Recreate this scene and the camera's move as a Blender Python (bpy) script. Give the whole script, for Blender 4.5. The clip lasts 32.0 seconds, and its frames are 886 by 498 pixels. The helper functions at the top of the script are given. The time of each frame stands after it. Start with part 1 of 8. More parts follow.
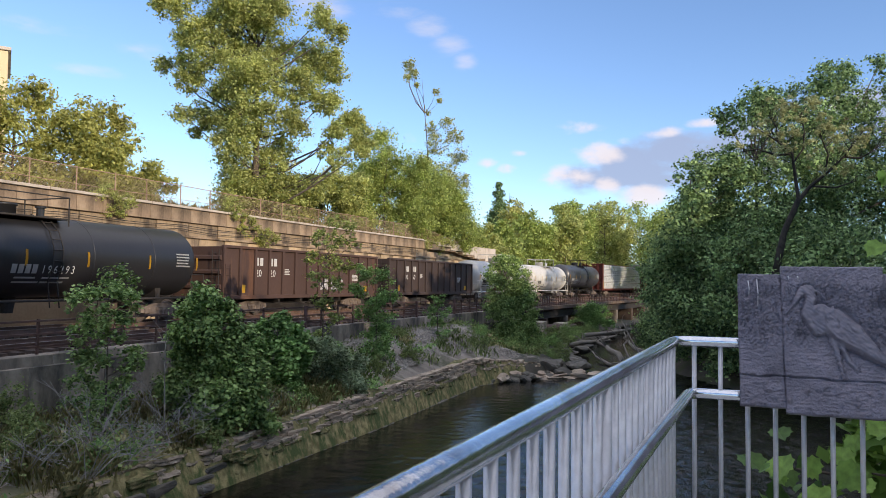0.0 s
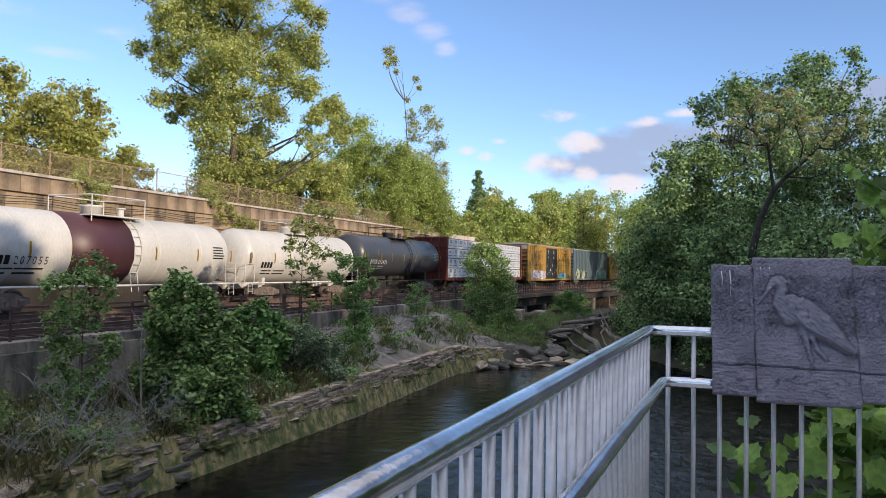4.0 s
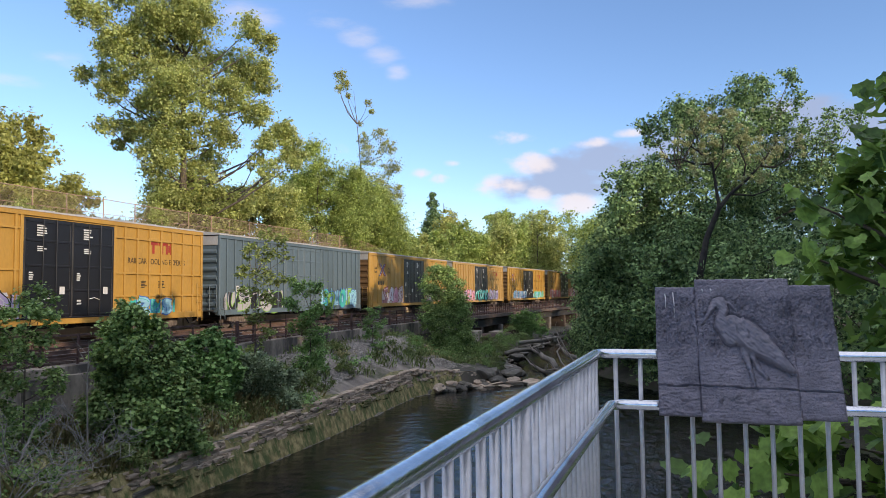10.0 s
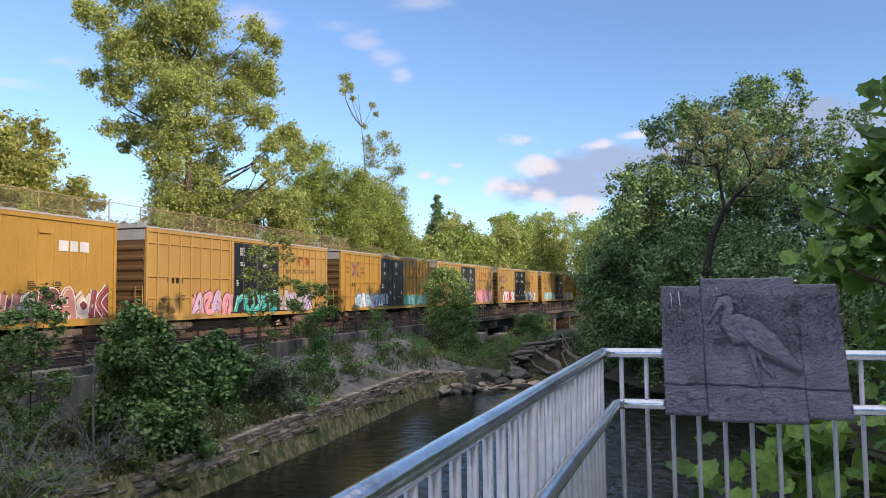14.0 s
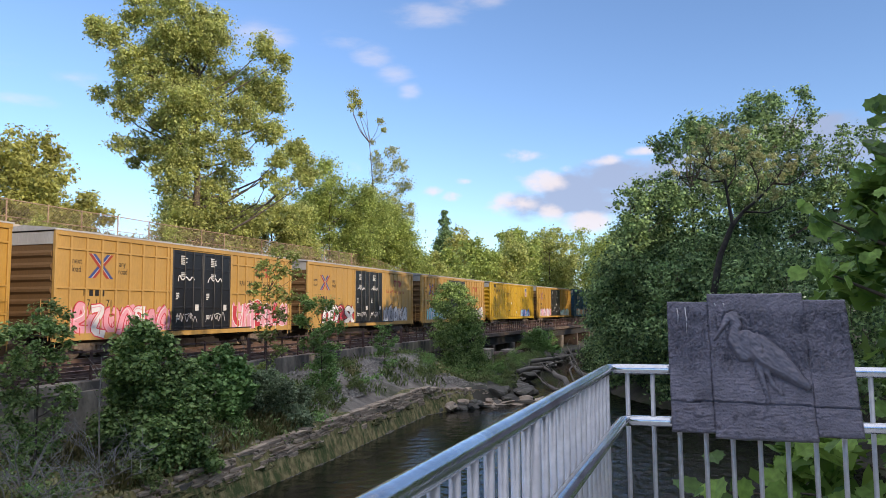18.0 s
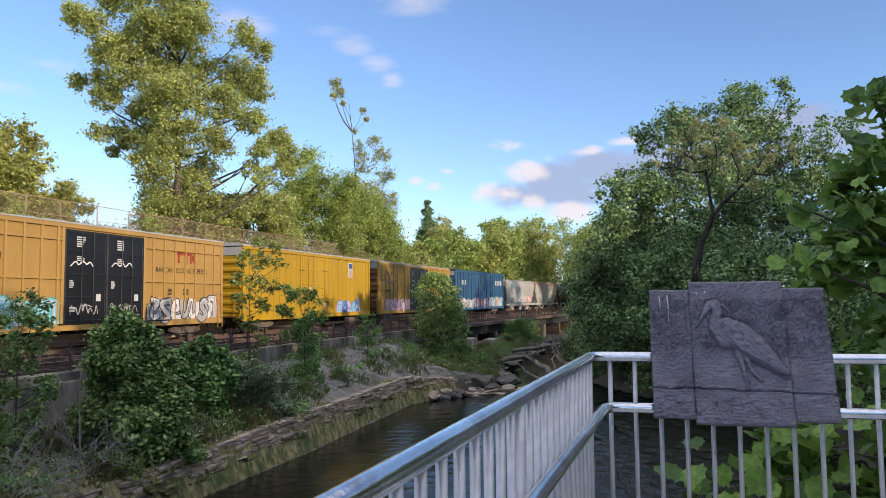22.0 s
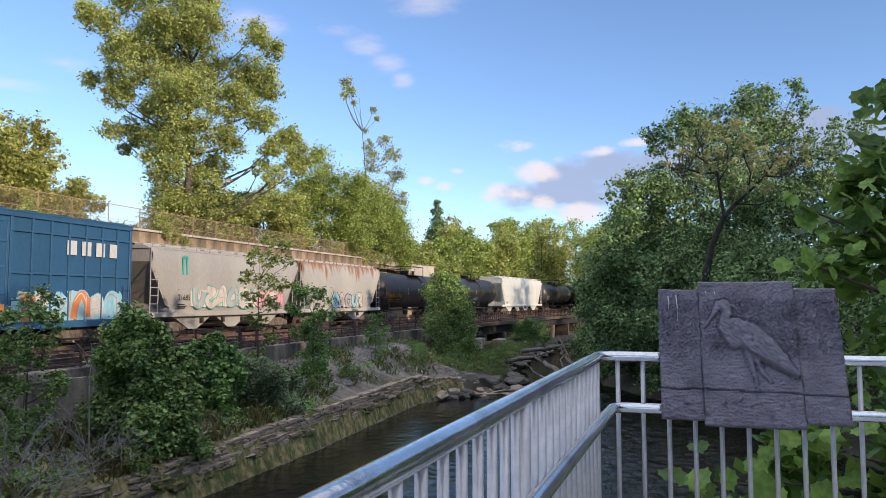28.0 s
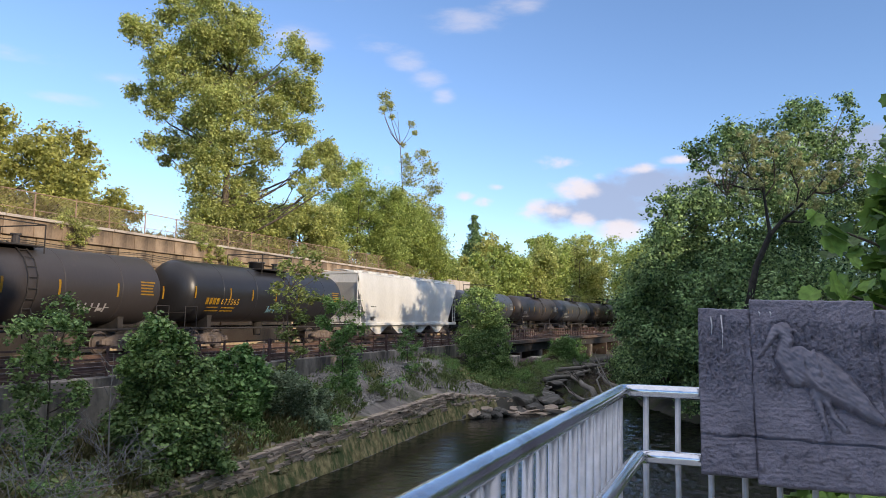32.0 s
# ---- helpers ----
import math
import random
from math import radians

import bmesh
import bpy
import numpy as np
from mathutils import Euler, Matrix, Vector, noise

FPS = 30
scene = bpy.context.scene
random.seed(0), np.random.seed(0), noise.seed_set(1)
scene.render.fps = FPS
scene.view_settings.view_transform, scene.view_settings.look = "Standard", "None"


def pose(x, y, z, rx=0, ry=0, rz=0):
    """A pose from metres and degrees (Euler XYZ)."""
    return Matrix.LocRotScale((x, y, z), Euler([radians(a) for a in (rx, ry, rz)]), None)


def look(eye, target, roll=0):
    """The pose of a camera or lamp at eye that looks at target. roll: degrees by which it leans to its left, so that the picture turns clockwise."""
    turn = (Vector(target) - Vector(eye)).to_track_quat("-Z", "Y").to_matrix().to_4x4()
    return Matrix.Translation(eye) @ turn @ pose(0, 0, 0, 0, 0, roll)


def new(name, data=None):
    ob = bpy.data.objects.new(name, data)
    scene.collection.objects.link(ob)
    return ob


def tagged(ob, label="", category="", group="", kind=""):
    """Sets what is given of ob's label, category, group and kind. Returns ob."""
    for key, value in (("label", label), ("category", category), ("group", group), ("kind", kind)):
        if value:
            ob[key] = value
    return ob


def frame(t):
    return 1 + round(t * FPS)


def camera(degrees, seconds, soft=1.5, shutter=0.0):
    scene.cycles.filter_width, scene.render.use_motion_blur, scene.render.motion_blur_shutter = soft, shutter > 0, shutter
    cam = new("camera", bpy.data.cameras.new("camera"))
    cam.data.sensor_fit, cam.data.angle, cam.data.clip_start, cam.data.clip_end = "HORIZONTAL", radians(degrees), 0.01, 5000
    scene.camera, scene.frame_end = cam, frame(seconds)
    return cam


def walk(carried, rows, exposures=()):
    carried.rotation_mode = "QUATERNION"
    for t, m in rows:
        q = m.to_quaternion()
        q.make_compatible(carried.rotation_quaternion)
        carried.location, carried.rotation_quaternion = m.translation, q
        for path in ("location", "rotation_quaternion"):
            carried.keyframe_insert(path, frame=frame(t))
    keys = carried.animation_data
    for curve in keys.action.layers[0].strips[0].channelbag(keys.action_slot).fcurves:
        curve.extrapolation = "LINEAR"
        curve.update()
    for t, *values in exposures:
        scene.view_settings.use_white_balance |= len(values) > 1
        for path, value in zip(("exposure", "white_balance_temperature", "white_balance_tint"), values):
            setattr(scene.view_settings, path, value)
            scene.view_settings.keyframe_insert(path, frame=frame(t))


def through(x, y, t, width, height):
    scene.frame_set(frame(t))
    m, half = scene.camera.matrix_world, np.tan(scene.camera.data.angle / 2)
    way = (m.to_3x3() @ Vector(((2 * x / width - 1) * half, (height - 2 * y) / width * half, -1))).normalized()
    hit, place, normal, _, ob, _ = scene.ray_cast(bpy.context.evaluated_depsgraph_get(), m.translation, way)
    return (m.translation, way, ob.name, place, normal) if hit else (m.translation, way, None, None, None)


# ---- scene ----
cam = camera(62.5, 32.0, soft=0.65)

PATH = [
    (0, (0.078, -0.644, 1.327), (-0.798, 1.152, 1.418), 0.7),
    (0.5, (0.08, -0.678, 1.329), (-0.786, 1.123, 1.409), 0.8),
    (1, (0.082, -0.683, 1.331), (-0.774, 1.123, 1.406), 0.8),
    (1.5, (0.079, -0.667, 1.333), (-0.762, 1.146, 1.406), 0.9),
    (2, (0.074, -0.67, 1.333), (-0.757, 1.147, 1.406), 1.0),
    (2.5, (0.073, -0.662, 1.325), (-0.755, 1.157, 1.388), 1.1),
    (3, (0.077, -0.65, 1.329), (-0.746, 1.172, 1.39), 1.0),
    (3.5, (0.083, -0.661, 1.33), (-0.733, 1.164, 1.387), 1.0),
    (5.5, (0.104, -0.658, 1.36), (-0.764, 1.142, 1.43), 0.4),
    (6, (0.112, -0.656, 1.359), (-0.736, 1.154, 1.426), 0.6),
    (6.5, (0.124, -0.652, 1.362), (-0.692, 1.173, 1.43), 0.5),
    (7, (0.123, -0.659, 1.37), (-0.659, 1.18, 1.451), 0.4),
    (7.5, (0.125, -0.647, 1.368), (-0.641, 1.198, 1.467), 0.3),
    (8, (0.126, -0.635, 1.366), (-0.629, 1.215, 1.471), 0.1),
    (8.5, (0.126, -0.628, 1.364), (-0.616, 1.226, 1.472), -0.1),
    (9, (0.126, -0.643, 1.362), (-0.601, 1.217, 1.472), -0.4),
    (9.5, (0.124, -0.627, 1.363), (-0.594, 1.236, 1.477), -0.5),
    (10, (0.126, -0.646, 1.367), (-0.586, 1.219, 1.486), -0.5),
    (10.5, (0.131, -0.647, 1.366), (-0.582, 1.218, 1.488), -0.6),
    (11, (0.129, -0.657, 1.363), (-0.581, 1.209, 1.483), -0.7),
    (11.5, (0.122, -0.644, 1.359), (-0.588, 1.222, 1.478), -0.7),
    (12, (0.119, -0.636, 1.359), (-0.592, 1.23, 1.477), -0.6),
    (12.5, (0.12, -0.635, 1.36), (-0.593, 1.23, 1.48), -0.6),
    (13, (0.124, -0.65, 1.362), (-0.592, 1.213, 1.48), -0.8),
    (13.5, (0.124, -0.655, 1.357), (-0.596, 1.207, 1.478), -0.7),
    (15.5, (0.117, -0.634, 1.35), (-0.615, 1.221, 1.495), -0.5),
    (16, (0.124, -0.657, 1.355), (-0.614, 1.195, 1.51), -0.5),
    (16.5, (0.126, -0.645, 1.352), (-0.616, 1.205, 1.514), -0.4),
    (17, (0.128, -0.641, 1.348), (-0.614, 1.209, 1.511), -0.4),
    (17.5, (0.126, -0.658, 1.347), (-0.615, 1.193, 1.512), -0.3),
    (18, (0.13, -0.631, 1.349), (-0.611, 1.22, 1.517), -0.4),
    (18.5, (0.126, -0.638, 1.346), (-0.611, 1.214, 1.515), -0.4),
    (19, (0.137, -0.637, 1.347), (-0.588, 1.219, 1.52), -0.3),
    (19.5, (0.146, -0.624, 1.344), (-0.57, 1.236, 1.517), -0.6),
    (20, (0.144, -0.634, 1.339), (-0.564, 1.229, 1.51), -0.4),
    (20.5, (0.14, -0.623, 1.34), (-0.56, 1.243, 1.507), -0.6),
    (21, (0.131, -0.614, 1.339), (-0.566, 1.254, 1.496), -0.5),
    (21.5, (0.128, -0.637, 1.341), (-0.568, 1.233, 1.489), -0.5),
    (22, (0.126, -0.641, 1.343), (-0.572, 1.228, 1.483), -0.5),
    (22.5, (0.127, -0.63, 1.34), (-0.577, 1.237, 1.472), -0.5),
    (23, (0.128, -0.606, 1.337), (-0.582, 1.259, 1.462), -0.5),
    (23.5, (0.133, -0.631, 1.339), (-0.583, 1.232, 1.462), -0.4),
    (24, (0.132, -0.639, 1.336), (-0.589, 1.222, 1.458), -0.4),
    (24.5, (0.131, -0.625, 1.336), (-0.591, 1.236, 1.459), -0.3),
    (25, (0.128, -0.633, 1.332), (-0.593, 1.229, 1.454), -0.2),
    (25.5, (0.127, -0.627, 1.333), (-0.589, 1.236, 1.457), -0.1),
    (27.5, (0.125, -0.633, 1.333), (-0.589, 1.23, 1.468), 0.0),
    (28, (0.128, -0.614, 1.332), (-0.594, 1.246, 1.472), 0.0),
    (28.5, (0.117, -0.612, 1.331), (-0.611, 1.245, 1.471), -0.1),
    (29, (0.13, -0.594, 1.328), (-0.613, 1.257, 1.471), -0.0),
    (29.5, (0.16, -0.523, 1.324), (-0.603, 1.32, 1.469), 0.1),
    (30, (0.147, -0.46, 1.316), (-0.63, 1.377, 1.455), 0.4),
    (30.5, (0.121, -0.302, 1.327), (-0.662, 1.533, 1.462), 0.5),
    (31, (0.095, -0.22, 1.33), (-0.695, 1.612, 1.463), 0.7),
    (31.5, (0.08, -0.088, 1.323), (-0.72, 1.74, 1.457), 0.8),
    (32, (0.076, 0.066, 1.337), (-0.741, 1.882, 1.518), 1.1),
]
walk(cam, [(t, look(eye, aim, roll)) for t, eye, aim, roll in PATH], exposures=[(0, 1.16, 6420, 16), (32, 1.16, 6420, 16)])

# ---- light ----
world = bpy.data.worlds.new("sky")
scene.world = world
world.use_nodes = True
wn, wl = world.node_tree.nodes, world.node_tree.links
SUN_ELEV, SUN_AZ = 17.0, -20.0   # degrees; azimuth from +x towards +y


def sky_nodes():
    bg = wn["Background"]
    sky = wn.new("ShaderNodeTexSky")
    sky.sky_type, sky.sun_disc = "NISHITA", False
    sky.sun_elevation, sky.sun_rotation = radians(SUN_ELEV), radians(90 - SUN_AZ)
    sky.air_density, sky.dust_density, sky.ozone_density = 0.85, 0.04, 3.0
    tc = wn.new("ShaderNodeTexCoord")

    def math_node(op, a, b=None, c=None):
        n = wn.new("ShaderNodeMath")
        n.operation = op
        for slot, v in zip(n.inputs, (a, b, c)):
            if v is None:
                continue
            if isinstance(v, (int, float)):
                slot.default_value = v
            else:
                wl.new(v, slot)
        return n.outputs[0]

    def rag(scale, detail, stretch, turn=(0, 0, 0)):
        n, mp = wn.new("ShaderNodeTexNoise"), wn.new("ShaderNodeMapping")
        n.inputs["Scale"].default_value, n.inputs["Detail"].default_value, n.inputs["Roughness"].default_value = scale, detail, 0.56
        mp.inputs["Scale"].default_value, mp.inputs["Rotation"].default_value = stretch, turn
        wl.new(tc.outputs["Generated"], mp.inputs["Vector"])
        wl.new(mp.outputs["Vector"], n.inputs["Vector"])
        return math_node("MULTIPLY_ADD", n.outputs["Fac"], 3.0, -1.5)

    def blobs(table):
        """Soft ellipses: heading from +y to the left, height (both degrees), half width, half height, weight."""
        total = None
        for head, up, wide, high, weight in table:
            rot, sep = wn.new("ShaderNodeVectorRotate"), wn.new("ShaderNodeSeparateXYZ")
            rot.rotation_type = "Z_AXIS"
            rot.inputs["Angle"].default_value = -radians(head)
            wl.new(tc.outputs["Generated"], rot.inputs["Vector"])
            wl.new(rot.outputs["Vector"], sep.inputs["Vector"])
            a = math_node("DIVIDE", sep.outputs["X"], math.sin(radians(wide)))
            b = math_node("DIVIDE", math_node("SUBTRACT", sep.outputs["Z"], math.sin(radians(up))), math.sin(radians(high)))
            d = math_node("ADD", math_node("MULTIPLY", a, a), math_node("MULTIPLY", b, b))
            front = math_node("GREATER_THAN", sep.outputs["Y"], 0.0)
            blob = math_node("MULTIPLY", math_node("MULTIPLY", math_node("EXPONENT", math_node("MULTIPLY", d, -0.8)), weight), front)
            total = blob if total is None else math_node("MAXIMUM", total, blob)
        return total

    def cover(total, ragged, low, high, most):
        dense = math_node("ADD", total, math_node("MULTIPLY", ragged, math_node("MULTIPLY_ADD", total, .55, .16)))
        ramp = wn.new("ShaderNodeMapRange")
        ramp.interpolation_type = "SMOOTHSTEP"
        ramp.inputs["From Min"].default_value, ramp.inputs["From Max"].default_value, ramp.inputs["To Max"].default_value = low, high, most
        wl.new(dense, ramp.inputs["Value"])
        return ramp.outputs["Result"]

    def lay(below, colour, fac):
        mix = wn.new("ShaderNodeMix")
        mix.data_type = "RGBA"
        wl.new(fac, mix.inputs["Factor"])
        wl.new(below, mix.inputs["A"])
        mix.inputs["B"].default_value = colour
        return mix.outputs["Result"]

    body = ((7.6, 9.0, 5.2, 2.3, 1.0), (11.0, 8.6, 3.6, 2.0, .95), (3.0, 9.6, 4.5, 2.4, .95), (14.6, 8.2, 2.6, 1.3, .7), (-5, 11, 7, 3, .8))
    puffs = ((15.3, 12.0, 1.9, .65, .78), (14.1, 10.0, 2.0, 1.1, .95), (16.3, 8.3, 2.0, 1.1, .95), (13.3, 7.4, 1.2, .9, .85), (10.6, 6.6, 2.6, 1.0, .9), (9.5, 11.4, 1.9, .5, .85), (5.8, 11.9, 1.8, .5, .85), (12.0, 10.9, 1.0, .4, .7),
             (22.6, 9.3, 1.2, .5, .8), (21.2, 8.9, 1.0, .55, .85), (20.0, 10.1, .9, .4, .7), (29.0, 11.2, 1.6, .7, .6), (-2, 12.5, 3, .8, .8),
             (-30, 20, 12, 6, .7), (75, 25, 10, 5, .6), (130, 20, 14, 5, .7), (-120, 22, 14, 6, .7))
    wisps = ((29.6, 20.6, 2.4, .8, .75), (27.4, 19.6, 1.7, .9, .9), (25.6, 18.2, 1.6, .9, .75), (24.4, 17.0, 1.0, .7, 1.0), (36.0, 20.4, 2.6, 1.2, .9), (39.5, 21.4, 2.0, .8, .6), (48.6, 16.2, 1.9, .6, .85), (52.3, 14.4, 2.6, .5, .9), (56, 17.0, 3.5, .7, .7),
             (22.8, 22.6, 3.6, .9, .8), (19.0, 23.6, 3.0, .8, .75), (33.5, 24.5, 4.0, .9, .7), (45, 24, 5, .8, .6))
    high = wn.new("ShaderNodeSeparateXYZ")      # unseen bright cloud high overhead, added to lift the light in shaded places
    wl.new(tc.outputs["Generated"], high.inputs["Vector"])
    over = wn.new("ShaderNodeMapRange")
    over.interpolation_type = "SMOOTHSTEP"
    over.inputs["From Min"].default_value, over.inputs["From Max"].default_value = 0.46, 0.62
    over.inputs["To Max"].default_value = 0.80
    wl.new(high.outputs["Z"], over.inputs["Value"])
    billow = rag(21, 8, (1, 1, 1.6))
    colour = lay(sky.outputs["Color"], CLOUD_LIT, cover(blobs(wisps), rag(16, 7, (1, 1, 3.2), (.5, .2, .3)), .30, 1.15, .42))
    colour = lay(colour, CLOUD_GREY, cover(blobs(body), rag(13, 7, (1, 1, 1.8)), .30, .75, .86))
    colour = lay(colour, CLOUD_LIT, cover(blobs(puffs), billow, .38, .95, .88))
    colour = lay(colour, CLOUD_FILL, cover(over.outputs["Result"], billow, .30, .85, .9))
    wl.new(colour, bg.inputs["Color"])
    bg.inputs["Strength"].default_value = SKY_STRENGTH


SKY_STRENGTH = 0.104
# colour of the added overhead cloud, tuned as fill light
CLOUD_FILL = (4.8, 5.0, 5.5, 1)
CLOUD_LIT, CLOUD_GREY = (4.0, 3.75, 3.75, 1), (1.75, 2.1, 2.85, 1)
sky_nodes()
sun_data = bpy.data.lights.new("sun", "SUN")
sun_data.energy, sun_data.angle, sun_data.color = 2.0, radians(0.6), (1.0, 0.84, 0.60)
sun = new("sun", sun_data)
sun.matrix_world = look((200 * math.cos(radians(SUN_AZ)), 200 * math.sin(radians(SUN_AZ)), 200 * math.tan(radians(SUN_ELEV))), (0, 0, 0))


# ---- materials ----
def mat(name, c1, c2, scale=3.0, rough=0.8, metal=0.0, bump=0.15, fine=40.0, c3=None, amount3=0.4, vary=0.0, squash=(1, 1, 1), spec=0.5, island=False):
    """Two tones at a coarse scale, a fine grain over them, and stains of a third tone."""
    m = bpy.data.materials.new(name)
    m.use_nodes = True
    n, l = m.node_tree.nodes, m.node_tree.links
    p = n["Principled BSDF"]
    p.inputs["Roughness"].default_value, p.inputs["Metallic"].default_value = rough, metal
    p.inputs["Specular IOR Level"].default_value = spec
    tc, mp = n.new("ShaderNodeTexCoord"), n.new("ShaderNodeMapping")
    mp.inputs["Scale"].default_value = squash
    l.new(tc.outputs["Object"], mp.inputs["Vector"])
    a = n.new("ShaderNodeTexNoise")
    a.inputs["Scale"].default_value, a.inputs["Detail"].default_value = scale, 6
    l.new(mp.outputs["Vector"], a.inputs["Vector"])
    b = n.new("ShaderNodeTexNoise")
    b.inputs["Scale"].default_value, b.inputs["Detail"].default_value = fine, 4
    l.new(mp.outputs["Vector"], b.inputs["Vector"])
    r = n.new("ShaderNodeMapRange")
    r.inputs["From Min"].default_value, r.inputs["From Max"].default_value = 0.36, 0.64
    l.new(a.outputs["Fac"], r.inputs["Value"])
    mix = n.new("ShaderNodeMix")
    mix.data_type = "RGBA"
    mix.inputs["A"].default_value, mix.inputs["B"].default_value = (*c1, 1), (*c2, 1)
    l.new(r.outputs["Result"], mix.inputs["Factor"])
    col = mix.outputs["Result"]
    if c3:
        s = n.new("ShaderNodeTexNoise")
        s.inputs["Scale"].default_value, s.inputs["Detail"].default_value = scale * 0.6, 9
        s.inputs["Roughness"].default_value = 0.65
        off = n.new("ShaderNodeMapping")
        off.inputs["Location"].default_value, off.inputs["Scale"].default_value = (7, 3, 5), (squash[0] * 1.3, squash[1] * 1.3, squash[2] * 0.5)
        l.new(tc.outputs["Object"], off.inputs["Vector"])
        l.new(off.outputs["Vector"], s.inputs["Vector"])
        r3 = n.new("ShaderNodeMapRange")
        r3.inputs["From Min"].default_value, r3.inputs["From Max"].default_value = 0.70 - amount3 * 0.4, 0.86 - amount3 * 0.4
        l.new(s.outputs["Fac"], r3.inputs["Value"])
        m3 = n.new("ShaderNodeMix")
        m3.data_type = "RGBA"
        m3.inputs["B"].default_value = (*c3, 1)
        l.new(col, m3.inputs["A"])
        l.new(r3.outputs["Result"], m3.inputs["Factor"])
        col = m3.outputs["Result"]
    hs = n.new("ShaderNodeHueSaturation")
    v = n.new("ShaderNodeMapRange")
    v.inputs["To Min"].default_value, v.inputs["To Max"].default_value = 0.8, 1.2
    l.new(b.outputs["Fac"], v.inputs["Value"])
    val = v.outputs["Result"]
    if vary:
        oi = n.new("ShaderNodeNewGeometry" if island else "ShaderNodeObjectInfo")
        vr = n.new("ShaderNodeMapRange")
        vr.inputs["To Min"].default_value, vr.inputs["To Max"].default_value = 1 - vary, 1 + vary
        l.new(oi.outputs["Random Per Island" if island else "Random"], vr.inputs["Value"])
        mu = n.new("ShaderNodeMath")
        mu.operation = "MULTIPLY"
        l.new(val, mu.inputs[0])
        l.new(vr.outputs["Result"], mu.inputs[1])
        val = mu.outputs[0]
    l.new(val, hs.inputs["Value"])
    l.new(col, hs.inputs["Color"])
    l.new(hs.outputs["Color"], p.inputs["Base Color"])
    if bump:
        bp = n.new("ShaderNodeBump")
        bp.inputs["Strength"].default_value, bp.inputs["Distance"].default_value = bump, 0.03
        l.new(b.outputs["Fac"], bp.inputs["Height"])
        l.new(bp.outputs["Normal"], p.inputs["Normal"])
    return m


def leaf_mat(name, dark, light, through=0.5, rough=0.55):
    m = bpy.data.materials.new(name)
    m.use_nodes = True
    n, l = m.node_tree.nodes, m.node_tree.links
    p, out = n["Principled BSDF"], n["Material Output"]
    p.inputs["Roughness"].default_value = rough
    p.inputs["Specular IOR Level"].default_value = 0.16
    g = n.new("ShaderNodeNewGeometry")
    mix = n.new("ShaderNodeMix")
    mix.data_type = "RGBA"
    mix.inputs["A"].default_value, mix.inputs["B"].default_value = (*dark, 1), (*light, 1)
    l.new(g.outputs["Random Per Island"], mix.inputs["Factor"])
    tc, a = n.new("ShaderNodeTexCoord"), n.new("ShaderNodeTexNoise")
    a.inputs["Scale"].default_value, a.inputs["Detail"].default_value = 0.6, 3
    l.new(tc.outputs["Object"], a.inputs["Vector"])
    v, hs = n.new("ShaderNodeMapRange"), n.new("ShaderNodeHueSaturation")
    v.inputs["From Min"].default_value, v.inputs["From Max"].default_value = 0.3, 0.7
    v.inputs["To Min"].default_value, v.inputs["To Max"].default_value = 0.7, 1.3
    l.new(a.outputs["Fac"], v.inputs["Value"])
    l.new(v.outputs["Result"], hs.inputs["Value"])
    l.new(mix.outputs["Result"], hs.inputs["Color"])
    l.new(hs.outputs["Color"], p.inputs["Base Color"])
    t, ms = n.new("ShaderNodeBsdfTranslucent"), n.new("ShaderNodeMixShader")
    l.new(hs.outputs["Color"], t.inputs["Color"])
    ms.inputs["Fac"].default_value = through
    l.new(p.outputs["BSDF"], ms.inputs[1])
    l.new(t.outputs["BSDF"], ms.inputs[2])
    l.new(ms.outputs["Shader"], out.inputs["Surface"])
    return m


def water_mat():
    m = bpy.data.materials.new("river_water")
    m.use_nodes = True
    n, l = m.node_tree.nodes, m.node_tree.links
    p = n["Principled BSDF"]
    p.inputs["Base Color"].default_value = (0.007, 0.0065, 0.005, 1)
    p.inputs["Roughness"].default_value, p.inputs["IOR"].default_value = 0.04, 1.33
    tc = n.new("ShaderNodeTexCoord")
    h = None
    for sc, amp, sq in ((7, .40, (1, .5, 1)), (22, .25, (1, .5, 1))):
        mp, a, mu = n.new("ShaderNodeMapping"), n.new("ShaderNodeTexNoise"), n.new("ShaderNodeMath")
        mp.inputs["Scale"].default_value = sq
        mp.inputs["Rotation"].default_value = (0, 0, 0.4)
        a.inputs["Scale"].default_value, a.inputs["Detail"].default_value = sc, 3
        l.new(tc.outputs["Object"], mp.inputs["Vector"])
        l.new(mp.outputs["Vector"], a.inputs["Vector"])
        mu.operation = "MULTIPLY_ADD"
        l.new(a.outputs["Fac"], mu.inputs[0])
        mu.inputs[1].default_value = amp
        if h is None:
            mu.inputs[2].default_value = 0
        else:
            l.new(h, mu.inputs[2])
        h = mu.outputs[0]
    b = n.new("ShaderNodeBump")
    b.inputs["Distance"].default_value = 0.5
    sep, riffle = n.new("ShaderNodeSeparateXYZ"), n.new("ShaderNodeMapRange")
    l.new(tc.outputs["Object"], sep.inputs["Vector"])      # calmer under the far bank, choppy below the platform
    riffle.inputs["From Min"].default_value, riffle.inputs["From Max"].default_value = -8.5, -3.5
    riffle.inputs["To Min"].default_value, riffle.inputs["To Max"].default_value = 0.07, 0.40
    l.new(sep.outputs["X"], riffle.inputs["Value"])
    l.new(riffle.outputs["Result"], b.inputs["Strength"])
    l.new(h, b.inputs["Height"])
    l.new(b.outputs["Normal"], p.inputs["Normal"])
    return m


